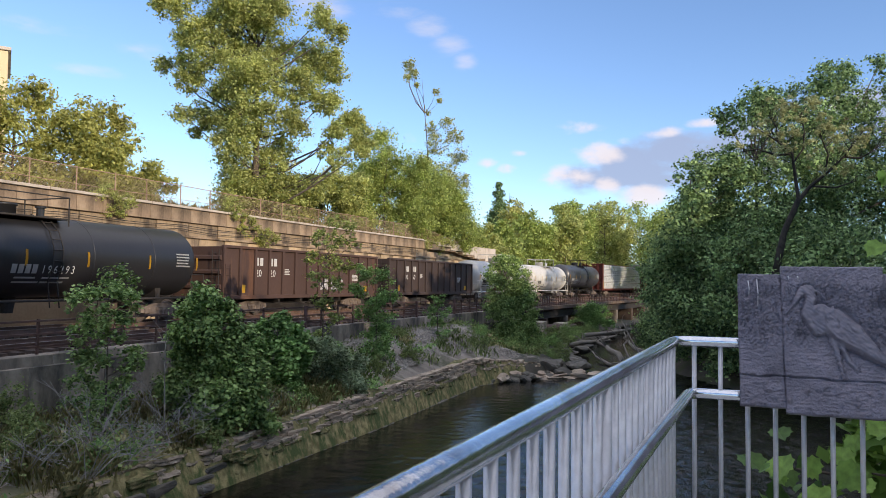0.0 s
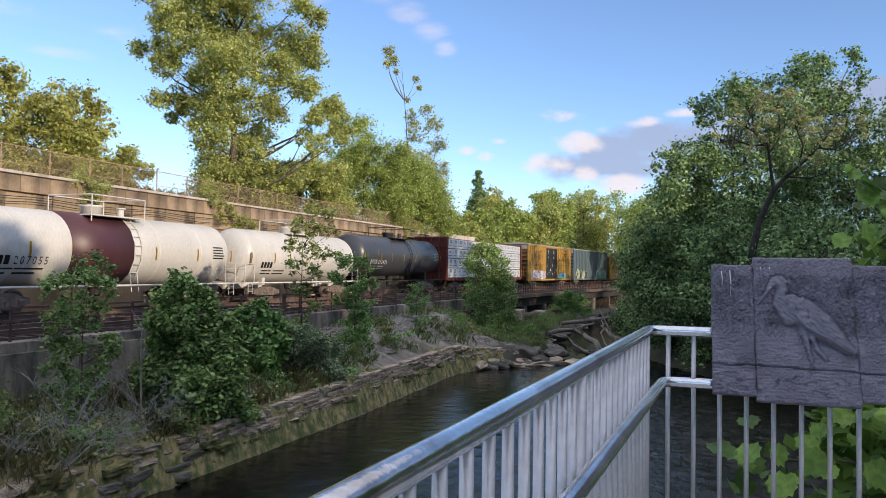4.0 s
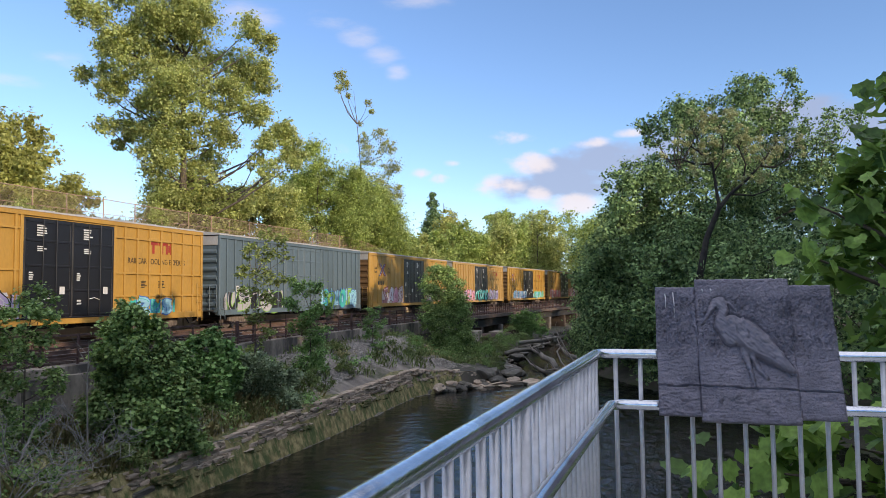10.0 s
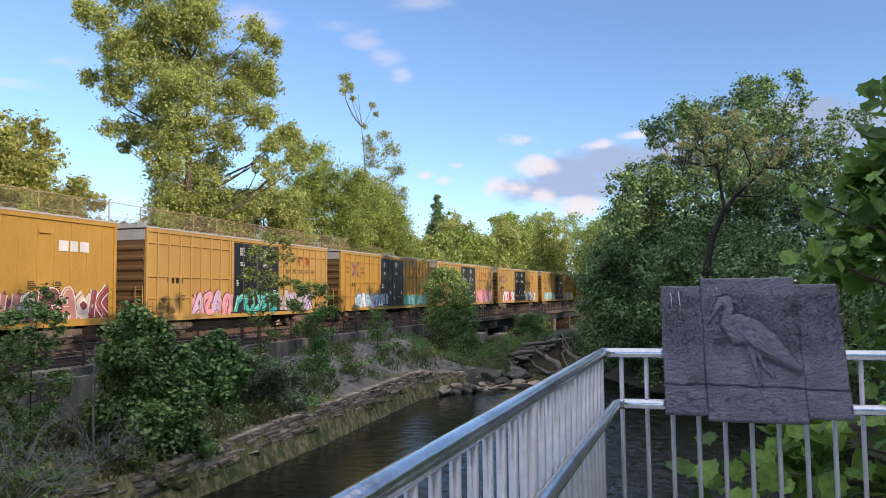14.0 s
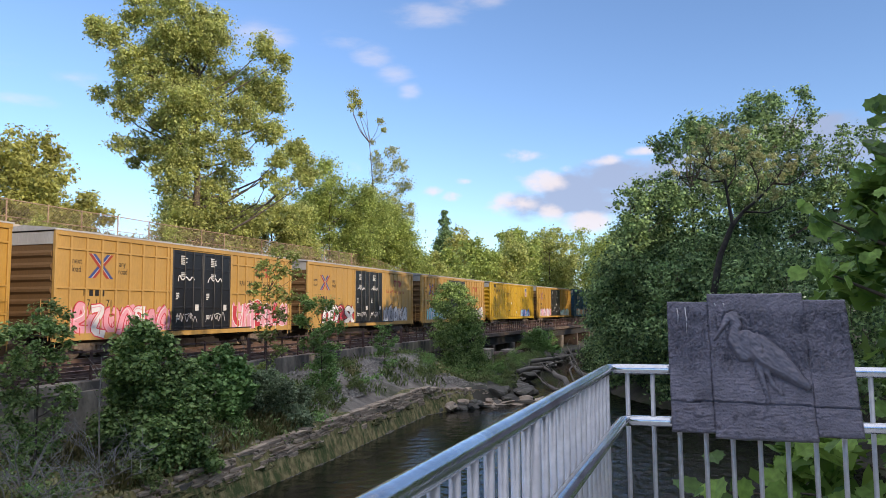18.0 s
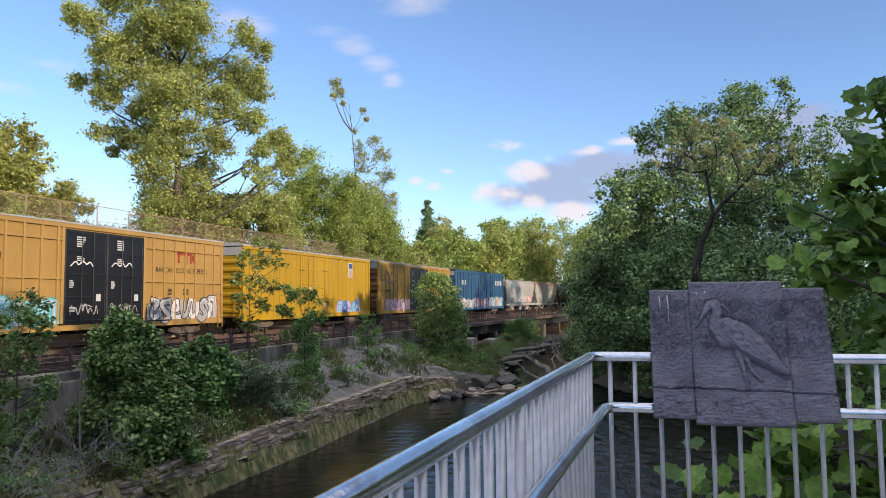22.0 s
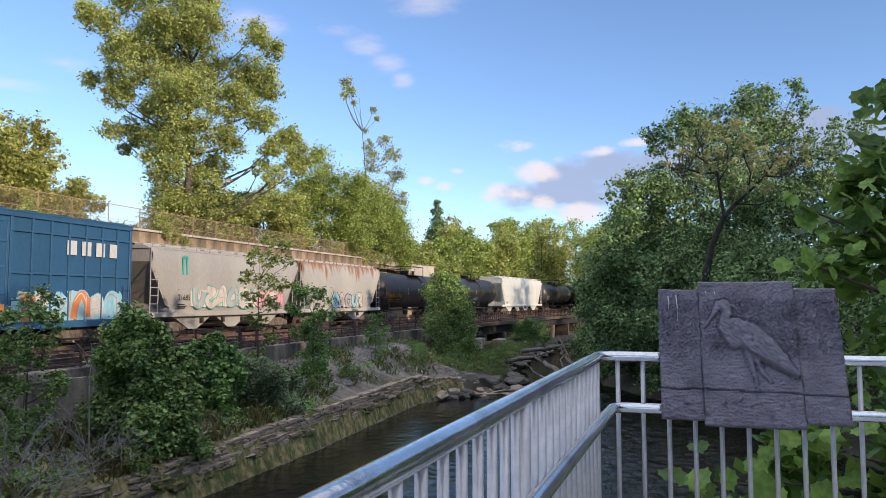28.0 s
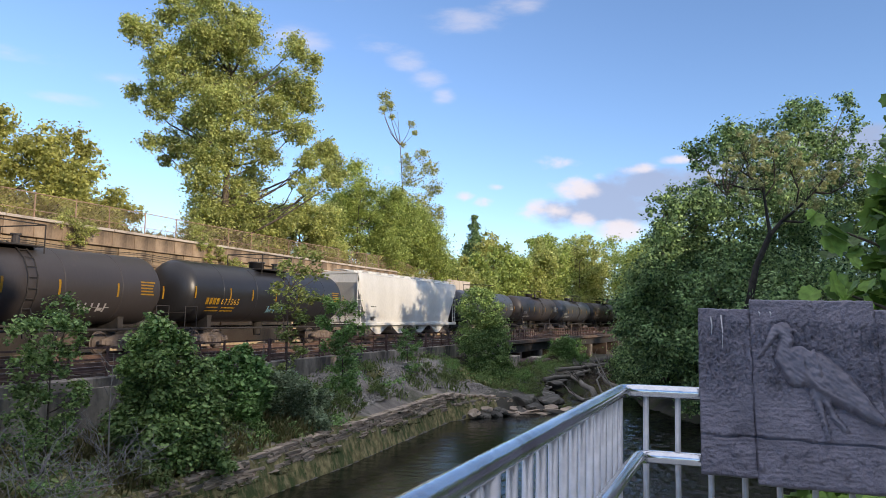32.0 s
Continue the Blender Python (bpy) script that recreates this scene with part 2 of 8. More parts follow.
M = {
    "soil": mat("soil", (0.20, 0.17, 0.125), (0.31, 0.26, 0.19), 0.5, 0.95, bump=0.5, fine=14, c3=(0.11, 0.13, 0.05), amount3=0.5),
    "gravel": mat("gravel", (0.19, 0.16, 0.13), (0.33, 0.285, 0.235), 1.1, 0.95, bump=1.0, fine=16, c3=(0.09, 0.09, 0.05), amount3=0.5),
    "pebbles": mat("loose_gravel", (0.27, 0.235, 0.195), (0.40, 0.355, 0.30), 0.8, 0.95, bump=0.3, fine=22, vary=0.45, island=True),
    "darker_soil": mat("darker_bank_soil", (0.055, 0.048, 0.036), (0.10, 0.088, 0.065), 0.9, 0.9, bump=0.9, fine=10, c3=(0.05, 0.065, 0.02), amount3=0.5),
    "strata": mat("layered_rock", (0.34, 0.26, 0.185), (0.50, 0.40, 0.30), 2.2, 0.92, bump=0.9, fine=16, c3=(0.09, 0.08, 0.045), amount3=0.55, squash=(1, 1, 4)),
    "slime": mat("silty_foot", (0.10, 0.085, 0.055), (0.17, 0.145, 0.10), 2.0, 0.6, bump=0.5, fine=14, c3=(0.06, 0.07, 0.025), amount3=0.4),
    "darker_rock": mat("darker_bank_rock", (0.085, 0.075, 0.06), (0.17, 0.15, 0.12), 1.5, 0.75, bump=0.7, fine=10, c3=(0.05, 0.06, 0.02), amount3=0.4, vary=0.4),
    "ballast": mat("ballast", (0.095, 0.066, 0.056), (0.175, 0.128, 0.108), 0.7, 0.95, bump=0.9, fine=20),
    "concrete": mat("concrete", (0.34, 0.26, 0.175), (0.45, 0.35, 0.235), 0.5, 0.9, bump=0.25, fine=9, c3=(0.13, 0.11, 0.09), amount3=0.45),
    "masonry": mat("sandy_masonry", (0.32, 0.235, 0.15), (0.47, 0.355, 0.225), 0.7, 0.92, bump=0.5, fine=7, c3=(0.12, 0.09, 0.065), amount3=0.55, vary=0.22),
    "old_concrete": mat("old_concrete", (0.32, 0.265, 0.21), (0.46, 0.385, 0.305), 0.6, 0.9, bump=0.4, fine=8, c3=(0.08, 0.07, 0.06), amount3=0.62, vary=0.3),
    "coping": mat("coping", (0.42, 0.36, 0.30), (0.50, 0.44, 0.37), 1.0, 0.9, bump=0.2, fine=12, c3=(0.2, 0.17, 0.14), amount3=0.4, vary=0.08),
    "stained": mat("stained_concrete", (0.25, 0.18, 0.12), (0.37, 0.28, 0.19), 0.9, 0.9, bump=0.3, fine=9, c3=(0.09, 0.065, 0.045), amount3=0.6, vary=0.2),
    "stone": mat("bank_stone", (0.33, 0.25, 0.18), (0.52, 0.41, 0.305), 1.5, 0.9, bump=0.7, fine=10, c3=(0.10, 0.10, 0.05), amount3=0.4, vary=0.3),
    "moss": mat("mossy_stone", (0.14, 0.115, 0.042), (0.34, 0.28, 0.125), 4.5, 0.92, bump=1.0, fine=24, c3=(0.06, 0.085, 0.02), amount3=0.65, vary=0.2),
    "rust": mat("rusty_steel", (0.075, 0.043, 0.037), (0.125, 0.068, 0.055), 3, 0.8, bump=0.2, c3=(0.06, 0.03, 0.025), vary=0.15),
    "rail": mat("rail_steel", (0.09, 0.055, 0.043), (0.14, 0.085, 0.066), 2, 0.7, bump=0.1),
    "railtop": mat("worn_rail_top", (0.5, 0.48, 0.46), (0.6, 0.58, 0.55), 2, 0.35, metal=0.9, bump=0.02),
    "tie": mat("wooden_tie", (0.07, 0.05, 0.04), (0.12, 0.085, 0.065), 2, 0.95, bump=0.5, fine=18, vary=0.25),
    "pole": mat("galvanised_pipe", (0.60, 0.62, 0.65), (0.80, 0.81, 0.83), 3.5, 0.17, metal=0.92, bump=0.05, fine=45, c3=(0.38, 0.36, 0.35), amount3=0.42),
    "post": mat("baluster_metal", (0.56, 0.545, 0.545), (0.68, 0.66, 0.655), 4, 0.36, metal=0.35, bump=0.05, vary=0.06),
    "plaque": mat("cast_bronze", (0.15, 0.138, 0.165), (0.225, 0.205, 0.24), 7, 0.38, metal=0.3, bump=0.4, fine=90, c3=(0.085, 0.078, 0.095), amount3=0.4),
    "plaque_light": mat("worn_bronze", (0.165, 0.152, 0.178), (0.235, 0.215, 0.245), 9, 0.45, metal=0.25, bump=0.06, fine=60),
    "deck": mat("deck_concrete", (0.42, 0.41, 0.39), (0.5, 0.49, 0.46), 1.5, 0.9, bump=0.2),
    "bark": mat("bark", (0.085, 0.065, 0.05), (0.14, 0.11, 0.085), 4, 0.95, bump=0.8, fine=16),
    "dark_bark": mat("dark_bark", (0.022, 0.019, 0.016), (0.045, 0.038, 0.03), 4, 0.95, bump=0.6, fine=16),
    "deadwood": mat("bleached_wood", (0.17, 0.15, 0.125), (0.27, 0.24, 0.20), 4, 0.9, bump=0.5, fine=18),
    "twig": mat("dry_twigs", (0.27, 0.245, 0.22), (0.40, 0.365, 0.33), 6, 0.95, bump=0.2),
    "chain": mat("fence_pipe", (0.34, 0.22, 0.14), (0.46, 0.32, 0.22), 3, 0.7, metal=0.2, bump=0.1),
    "wire": mat("fence_wire", (0.32, 0.23, 0.16), (0.44, 0.33, 0.24), 5, 0.7, metal=0.2, bump=0.0),
    "dark": mat("dark_underframe", (0.018, 0.016, 0.015), (0.035, 0.03, 0.027), 4, 0.85, bump=0.2),
    "truck": mat("truck_frame", (0.11, 0.085, 0.07), (0.19, 0.15, 0.12), 4, 0.8, bump=0.3),
    "wheel": mat("wheel_steel", (0.10, 0.08, 0.07), (0.16, 0.13, 0.11), 5, 0.6, metal=0.3, bump=0.1),
    "water": water_mat(),
    "sage": leaf_mat("grey_green_leaves", (0.12, 0.17, 0.08), (0.42, 0.50, 0.29), 0.25),
    "shrub3": leaf_mat("yellowish_sapling_leaves", (0.14, 0.19, 0.05), (0.46, 0.52, 0.18), 0.35),
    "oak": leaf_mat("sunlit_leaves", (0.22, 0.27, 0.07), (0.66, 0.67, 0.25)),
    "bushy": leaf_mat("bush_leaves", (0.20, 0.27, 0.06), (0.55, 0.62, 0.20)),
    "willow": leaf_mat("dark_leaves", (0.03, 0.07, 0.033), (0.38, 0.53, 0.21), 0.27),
    "olive": leaf_mat("olive_leaves", (0.28, 0.29, 0.07), (0.56, 0.55, 0.18)),
    "tan": leaf_mat("sparse_tan_leaves", (0.30, 0.32, 0.14), (0.56, 0.57, 0.30)),
    "shrub": leaf_mat("shrub_leaves", (0.08, 0.15, 0.042), (0.44, 0.58, 0.20), 0.24),
    "shrub2": leaf_mat("light_shrub_leaves", (0.10, 0.21, 0.055), (0.38, 0.56, 0.19), 0.25),
    "pine": leaf_mat("conifer_needles", (0.07, 0.13, 0.05), (0.24, 0.34, 0.14), 0.2),
    "syc": leaf_mat("sycamore_leaf", (0.07, 0.14, 0.025), (0.26, 0.40, 0.08), 0.4, 0.45),
    "grass": leaf_mat("dry_grass", (0.22, 0.21, 0.08), (0.48, 0.42, 0.20), 0.3),
    "weed": leaf_mat("green_weeds", (0.10, 0.16, 0.045), (0.34, 0.39, 0.15), 0.3),
}


# ---- making meshes ----
def finish(name, bm, material, parent=None, label="", smooth=False):
    me = bpy.data.meshes.new(name)
    bm.to_mesh(me)
    bm.free()
    if smooth:
        me.shade_smooth()
    me.materials.append(material)
    ob = new(name, me)
    if parent:
        ob.parent = parent
    if label:
        ob["label"] = label
    return ob


def part(name, bm, material, parent, label="", smooth=False):
    return finish(name, bm, material, parent, label, smooth)


def thing(name, label, category, group="", m=None, kind=""):
    ob = tagged(new(name), label, category, group, kind)
    if m is not None:
        ob.matrix_world = m
    return ob


def box(bm, x0, x1, y0, y1, z0, z1, bevel=0.0):
    r = bmesh.ops.create_cube(bm, size=1.0)
    for v in r["verts"]:
        v.co = Vector(((x0 + x1) / 2 + v.co.x * (x1 - x0), (y0 + y1) / 2 + v.co.y * (y1 - y0), (z0 + z1) / 2 + v.co.z * (z1 - z0)))
    if bevel:
        es = list({e for v in r["verts"] for e in v.link_edges})
        bmesh.ops.bevel(bm, geom=es, offset=bevel, segments=1, affect="EDGES")
    return bm


def tube(bm, points, radii, seg=8, cap=True):
    """A round bar along points; radii: one number or one for each point."""
    pts = [Vector(p) for p in points]
    if isinstance(radii, (int, float)):
        radii = [radii] * len(pts)
    rings, side = [], None
    for i, p in enumerate(pts):
        d = (pts[min(i + 1, len(pts) - 1)] - pts[max(i - 1, 0)]).normalized()
        if side is None:
            side = d.orthogonal().normalized()
        side = (side - d * side.dot(d)).normalized()
        up = d.cross(side)
        rings.append([bm.verts.new(p + radii[i] * (math.cos(2 * math.pi * k / seg) * side + math.sin(2 * math.pi * k / seg) * up)) for k in range(seg)])
    for a, b in zip(rings, rings[1:]):
        for k in range(seg):
            bm.faces.new((a[k], a[(k + 1) % seg], b[(k + 1) % seg], b[k]))
    if cap and seg > 2:
        bm.faces.new(rings[0][::-1])
        bm.faces.new(rings[-1])
    return bm


def lathe(bm, profile, axis="y", seg=24, centre=(0, 0, 0)):
    """Turns (along, radius) pairs round an axis."""
    c, rings = Vector(centre), []
    for a, r in profile:
        ring = []
        for k in range(seg):
            w = 2 * math.pi * k / seg
            u, v = r * math.cos(w), r * math.sin(w)
            ring.append(bm.verts.new(c + (Vector((u, a, v)) if axis == "y" else Vector((a, u, v)) if axis == "x" else Vector((u, v, a)))))
        rings.append(ring)
    for a, b in zip(rings, rings[1:]):
        for k in range(seg):
            bm.faces.new((a[k], a[(k + 1) % seg], b[(k + 1) % seg], b[k]))
    bm.faces.new(rings[0])
    bm.faces.new(rings[-1][::-1])
    bmesh.ops.recalc_face_normals(bm, faces=bm.faces)
    return bm


def prism(bm, outline, x0, x1):
    """An outline in (y, z), pulled from x0 to x1."""
    a = [bm.verts.new((x0, y, z)) for y, z in outline]
    b = [bm.verts.new((x1, y, z)) for y, z in outline]
    n = len(outline)
    for i in range(n):
        bm.faces.new((a[i], a[(i + 1) % n], b[(i + 1) % n], b[i]))
    bm.faces.new(a[::-1])
    bm.faces.new(b)
    bmesh.ops.recalc_face_normals(bm, faces=bm.faces)
    return bm


def mesh_from(name, verts, faces, material, smooth=False):
    me = bpy.data.meshes.new(name)
    me.from_pydata(verts, [], faces)
    if smooth:
        me.shade_smooth()
    me.materials.append(material)
    return me


# ---- the line of the railway ----
BEND, HEAD0, OFF = 0.0014793, radians(6.174), 22.282
RAIL_Z, WATER_Z, BED_Z = -0.52, -4.0, -0.74


def heading(s):
    return HEAD0 - BEND * min(max(s, -15.0), 135.0)


def line_point(s):
    c = min(max(s, -15.0), 135.0)
    a, n = HEAD0 - BEND * c / 2, BEND * c / 2
    ln = c * (math.sin(n) / n if abs(n) > 1e-9 else 1.0)
    x, y, h = -OFF - math.sin(a) * ln, math.cos(a) * ln, heading(c)
    return x - math.sin(h) * (s - c), y + math.cos(h) * (s - c)


def T(s, o, z=0.0):
    """s metres along the train's near side, o metres out from it towards the river, at height z."""
    (x, y), h = line_point(s), heading(s)
    return Vector((x + o * math.cos(h), y + o * math.sin(h), z))


def strip(bm, stations, profile):
    """A ribbon along the line: profile gives (o, z) pairs, or is a function of s that does."""
    rows = []
    for s in stations:
        pr = profile(s) if callable(profile) else profile
        rows.append([bm.verts.new(T(s, o, z)) for o, z in pr])
    for a, b in zip(rows, rows[1:]):
        for i in range(len(a) - 1):
            bm.faces.new((a[i], a[i + 1], b[i + 1], b[i]))
    return bm


def line_box(bm, s0, s1, o0, o1, z0, z1, step=6.0):
    """A bar that follows the line."""
    n = max(1, int(abs(s1 - s0) / step))
    st = [s0 + (s1 - s0) * i / n for i in range(n + 1)]
    loop = ((o0, z0), (o1, z0), (o1, z1), (o0, z1), (o0, z0))
    strip(bm, st, loop)
    bmesh.ops.remove_doubles(bm, verts=bm.verts, dist=1e-5)
    for s in (s0, s1):
        q = [min(bm.verts, key=lambda v, p=T(s, o, z): (v.co - p).length_squared) for o, z in loop[:4]]
        try:
            bm.faces.new(q)
        except ValueError:
            pass
    bmesh.ops.recalc_face_normals(bm, faces=bm.faces)
    return bm


# ---- ground, river, walls ----
def lerp_table(table, s):
    if s <= table[0][0]:
        return table[0][1]
    for (a, va), (b, vb) in zip(table, table[1:]):
        if s <= b:
            return va + (vb - va) * (s - a) / (b - a)
    return table[-1][1]


RIGHT = ((-60, 30.0), (8, 30.0), (24, 29.0), (34, 26.0), (40, 21.5), (46, 18.3), (58, 15.8), (85, 13.0), (120, 11.0))
FOOT = ((16, -2.35), (24, -1.9), (28, -1.25), (40, -1.2), (46, -2.2), (52, -3.3), (104, -3.3), (112, -1.2))
LIP = ((14, -2.95), (22, -2.75), (34, -2.7), (39, -3.2), (44, -3.6), (110, -3.6))
EDGE = ((8, 10.2), (14, 10.5), (22, 10.7), (34, 10.3), (38, 11.8), (42, 13.2), (52, 11.0), (70, 9.0), (120, 7.5))


def land_profile(s):
    r, f, lp, e = (lerp_table(t, s) for t in (RIGHT, FOOT, LIP, EDGE))
    bridge = 50 < s < 106
    bed = BED_Z - 0.1
    inner = 3.4 if bridge else 6.02
    r = max(r, e + 1.6)
    up = 5.15 if s < 66 else max(1.5, 5.15 - (s - 66) * 0.09)
    mid = lp + (f - lp) * 0.45
    return ((-1600, 20), (-300, 9), (-70, 6.4), (-25, 5.5), (-6.2, up), (-6.0, bed), (-2, bed), (2, bed), (inner - 0.01, bed), (inner, f),
            (7.3, f - 0.12 if not bridge else f), (8.5, mid), (e - 0.75, lp + 0.05), (e - 0.42, lp - 0.03), (e, WATER_Z - 0.05), (e + 0.4, WATER_Z - 0.6), ((e + r) / 2, -5.2),
            (r - 0.6, -4.6), (r, WATER_Z - 0.05), (r + 1.2, -3.3), (r + 4, -2.0), (r + 9, -0.6), (r + 18, 0.6), (r + 45, 1.5), (300, 5), (1600, 14))


def build_ground():
    stations = [-1500, -500, -200, -100, -60, -30] + [-15 + i * 1.0 for i in range(0, 131)] + [120, 130, 150, 180, 220, 300, 450, 800, 1600, 2600]
    bm = bmesh.new()
    rows = []
    for s in stations:
        row = []
        for i, (o, z) in enumerate(land_profile(s)):
            p = T(s, o, z)
            if 9 <= i <= 13 and -20 < s < 125:
                p.z += 0.16 * noise.noise(p * 0.9) + 0.07 * noise.noise(p * 2.3)
                p.x += 0.12 * noise.noise(p * 0.7 + Vector((5, 1, 2)))
            elif i > 18:
                p.z += 0.4 * noise.noise(p * 0.15)
            row.append(bm.verts.new(p))
        rows.append(row)
    for a, b in zip(rows, rows[1:]):
        for i in range(len(a) - 1):
            bm.faces.new((a[i], a[i + 1], b[i + 1], b[i]))
    ob = finish("ground", bm, M["soil"])
    ob.data.materials.append(M["gravel"])
    ob.data.materials.append(M["moss"])
    ob.data.materials.append(M["ballast"])
    ob.data.materials.append(M["darker_soil"])
    n = len(rows[0]) - 1
    for f in ob.data.polygons:
        i, j = f.index % n, f.index // n
        s = stations[j]
        if i in (9, 10, 11) and 24 < s < 44:
            f.material_index = 1
        # soil toned darker under the bridge and along the near bank
        if 8 <= i <= 13 and (44 <= s < 108 or (s > 37 and i > 10)):
            f.material_index = 4
        elif 16 <= i <= 20 and 10 < s < 120:
            f.material_index = 4
        elif i in (12, 13, 14):
            f.material_index = 2
        if 5 <= i <= 7:
            f.material_index = 3
        f.use_smooth = i not in (4, 8)
    tagged(ob, "river bank of soil, gravel and moss beside the railway bed", "ground", kind="structure")
    bm = bmesh.new()
    rows = []
    for s in [-400, -100, -40, -15, -5] + [1 + 0.11 * i for i in range(590)] + [70, 76, 90, 120, 200, 400]:
        row = []
        for k in range(220):
            p = T(s, 8.5 + 22.5 * k / 219, WATER_Z)
            if 0 < s < 68:
                brisk = 0.45 + 2.2 * min(1, max(0, (p.x + 10.0) / 5.0))
                q = Vector((p.x * 0.9 + 0.25 * p.y, p.y * 1.25 - 0.25 * p.x, 0))
                p.z += brisk * (0.020 * noise.noise(q * 1.5) + 0.024 * noise.noise(q * 2.9 + Vector((4, 9, 2))) + 0.010 * noise.noise(q * 5.0))
            row.append(bm.verts.new(p))
        rows.append(row)
    for a, b in zip(rows, rows[1:]):
        for k in range(219):
            bm.faces.new((a[k], a[k + 1], b[k + 1], b[k]))
    w = finish("water", bm, M["water"], smooth=True)
    return tagged(w, "dark rippling river water between stone banks", "river", kind="structure")


RIVER = build_ground()


def wall_blocks(name, label, s0, s1, step, o0, o1, z0, z1, material, piece, jitter=0.0, top=None, gap=0.02):
    """A wall that follows the line, built of blocks side by side."""
    root = tagged(new(name), label, "wall", kind="structure")
    n = int((s1 - s0) / step)
    for i in range(n):
        a = s0 + i * step
        zt = z1 if top is None else top(a + step / 2)
        bm = bmesh.new()
        c, h = T(a + step / 2, 0), heading(a + step / 2)
        box(bm, o0, o1 + random.uniform(-jitter, jitter), -step / 2 + gap / 2, step / 2 - gap / 2, z0, zt + random.uniform(-jitter, jitter) * 0.4, 0.015)
        ob = part(piece, bm, material, root)
        ob.matrix_world = pose(c.x, c.y, 0, 0, 0, math.degrees(h))
    return root


def build_walls():
    fall = lambda z: (lambda s: z if s < 60 else z - (s - 60) * 0.10)
    wall_blocks("wall_upper", "tall sunlit concrete retaining wall with cracks and dark stains", -48, 78, 6.0, -6.3, -5.56, -1.0, 2.18, M["concrete"], "panel", 0.02, None, 0.03)
    for k, z in enumerate((2.18, 2.94, 3.70)):
        wall_blocks("wall_course_%d" % (k + 1), "course of large sandy blocks in the retaining wall, stained and uneven", -30 + .7 * (k % 2), 78, 1.9 + .25 * k, -6.3, -5.56, z, z + .75, M["masonry"], "block", 0.035, None if k < 2 else fall(4.45), 0.03)
    wall_blocks("wall_band", "stained concrete beam along the top of the retaining wall", -48, 78, 1.5, -6.35, -5.40, 4.45, 5.2, M["stained"], "block", 0.012, fall(5.2), 0.015)
    wall_blocks("wall_coping", "pale coping slabs on the retaining wall", -48, 78, 3.0, -6.4, -5.28, 5.2, 5.33, M["coping"], "coping_stone", 0.006, fall(5.33), 0.012)
    # ledge and cracks across the wall's face
    bm = bmesh.new()
    line_box(bm, -48, 72, -5.56, -5.44, 3.62, 3.74)
    tagged(finish("trim_ledge", bm, M["stained"]), "thin dark ledge across the retaining wall", "ledge", kind="structure")
    wall_blocks("wall_lower", "old stained concrete retaining wall below the track", -30, 27, 2.4, 5.75, 6.2, -3.2, -0.92, M["old_concrete"], "panel", 0.03)
    wall_blocks("wall_kerb", "weathered concrete kerb on the edge of the track bed", -30, 50, 3.2, 5.6, 6.1, -1.5, -0.66, M["old_concrete"], "kerb_block", 0.02)


build_walls()


def build_tracks():
    for centre in (-1.6, 3.35):
        root = thing("railway_track", "rusty steel rails on dark wooden ties in ballast", "railway track", "tracks")
        for side in (-0.75, 0.75):
            bm = bmesh.new()
            line_box(bm, -120, 420, centre + side - 0.075, centre + side + 0.075, -0.70, -0.685)
            line_box(bm, -120, 420, centre + side - 0.012, centre + side + 0.012, -0.69, -0.56)
            line_box(bm, -120, 420, centre + side - 0.037, centre + side + 0.037, -0.56, -0.525)
            part("rail", bm, M["rail"], root)
            bm = bmesh.new()
            line_box(bm, -120, 420, centre + side - 0.03, centre + side + 0.03, -0.5255, -0.52)
            part("rail_head", bm, M["railtop"], root, "worn shiny rail head")
        bm = bmesh.new()
        box(bm, -1.25, 1.25, -0.115, 0.115, -0.86, -0.70, 0.01)
        first = part("tie", bm, M["tie"], root)
        for i in range(190):
            s = 2 + i * 0.55
            ob = first if i == 0 else first.copy()
            if i:
                scene.collection.objects.link(ob)
            p = T(s, centre)
            ob.matrix_world = pose(p.x, p.y, random.uniform(-0.015, 0.01), 0, 0, math.degrees(heading(s)) + random.uniform(-1, 1))


build_tracks()


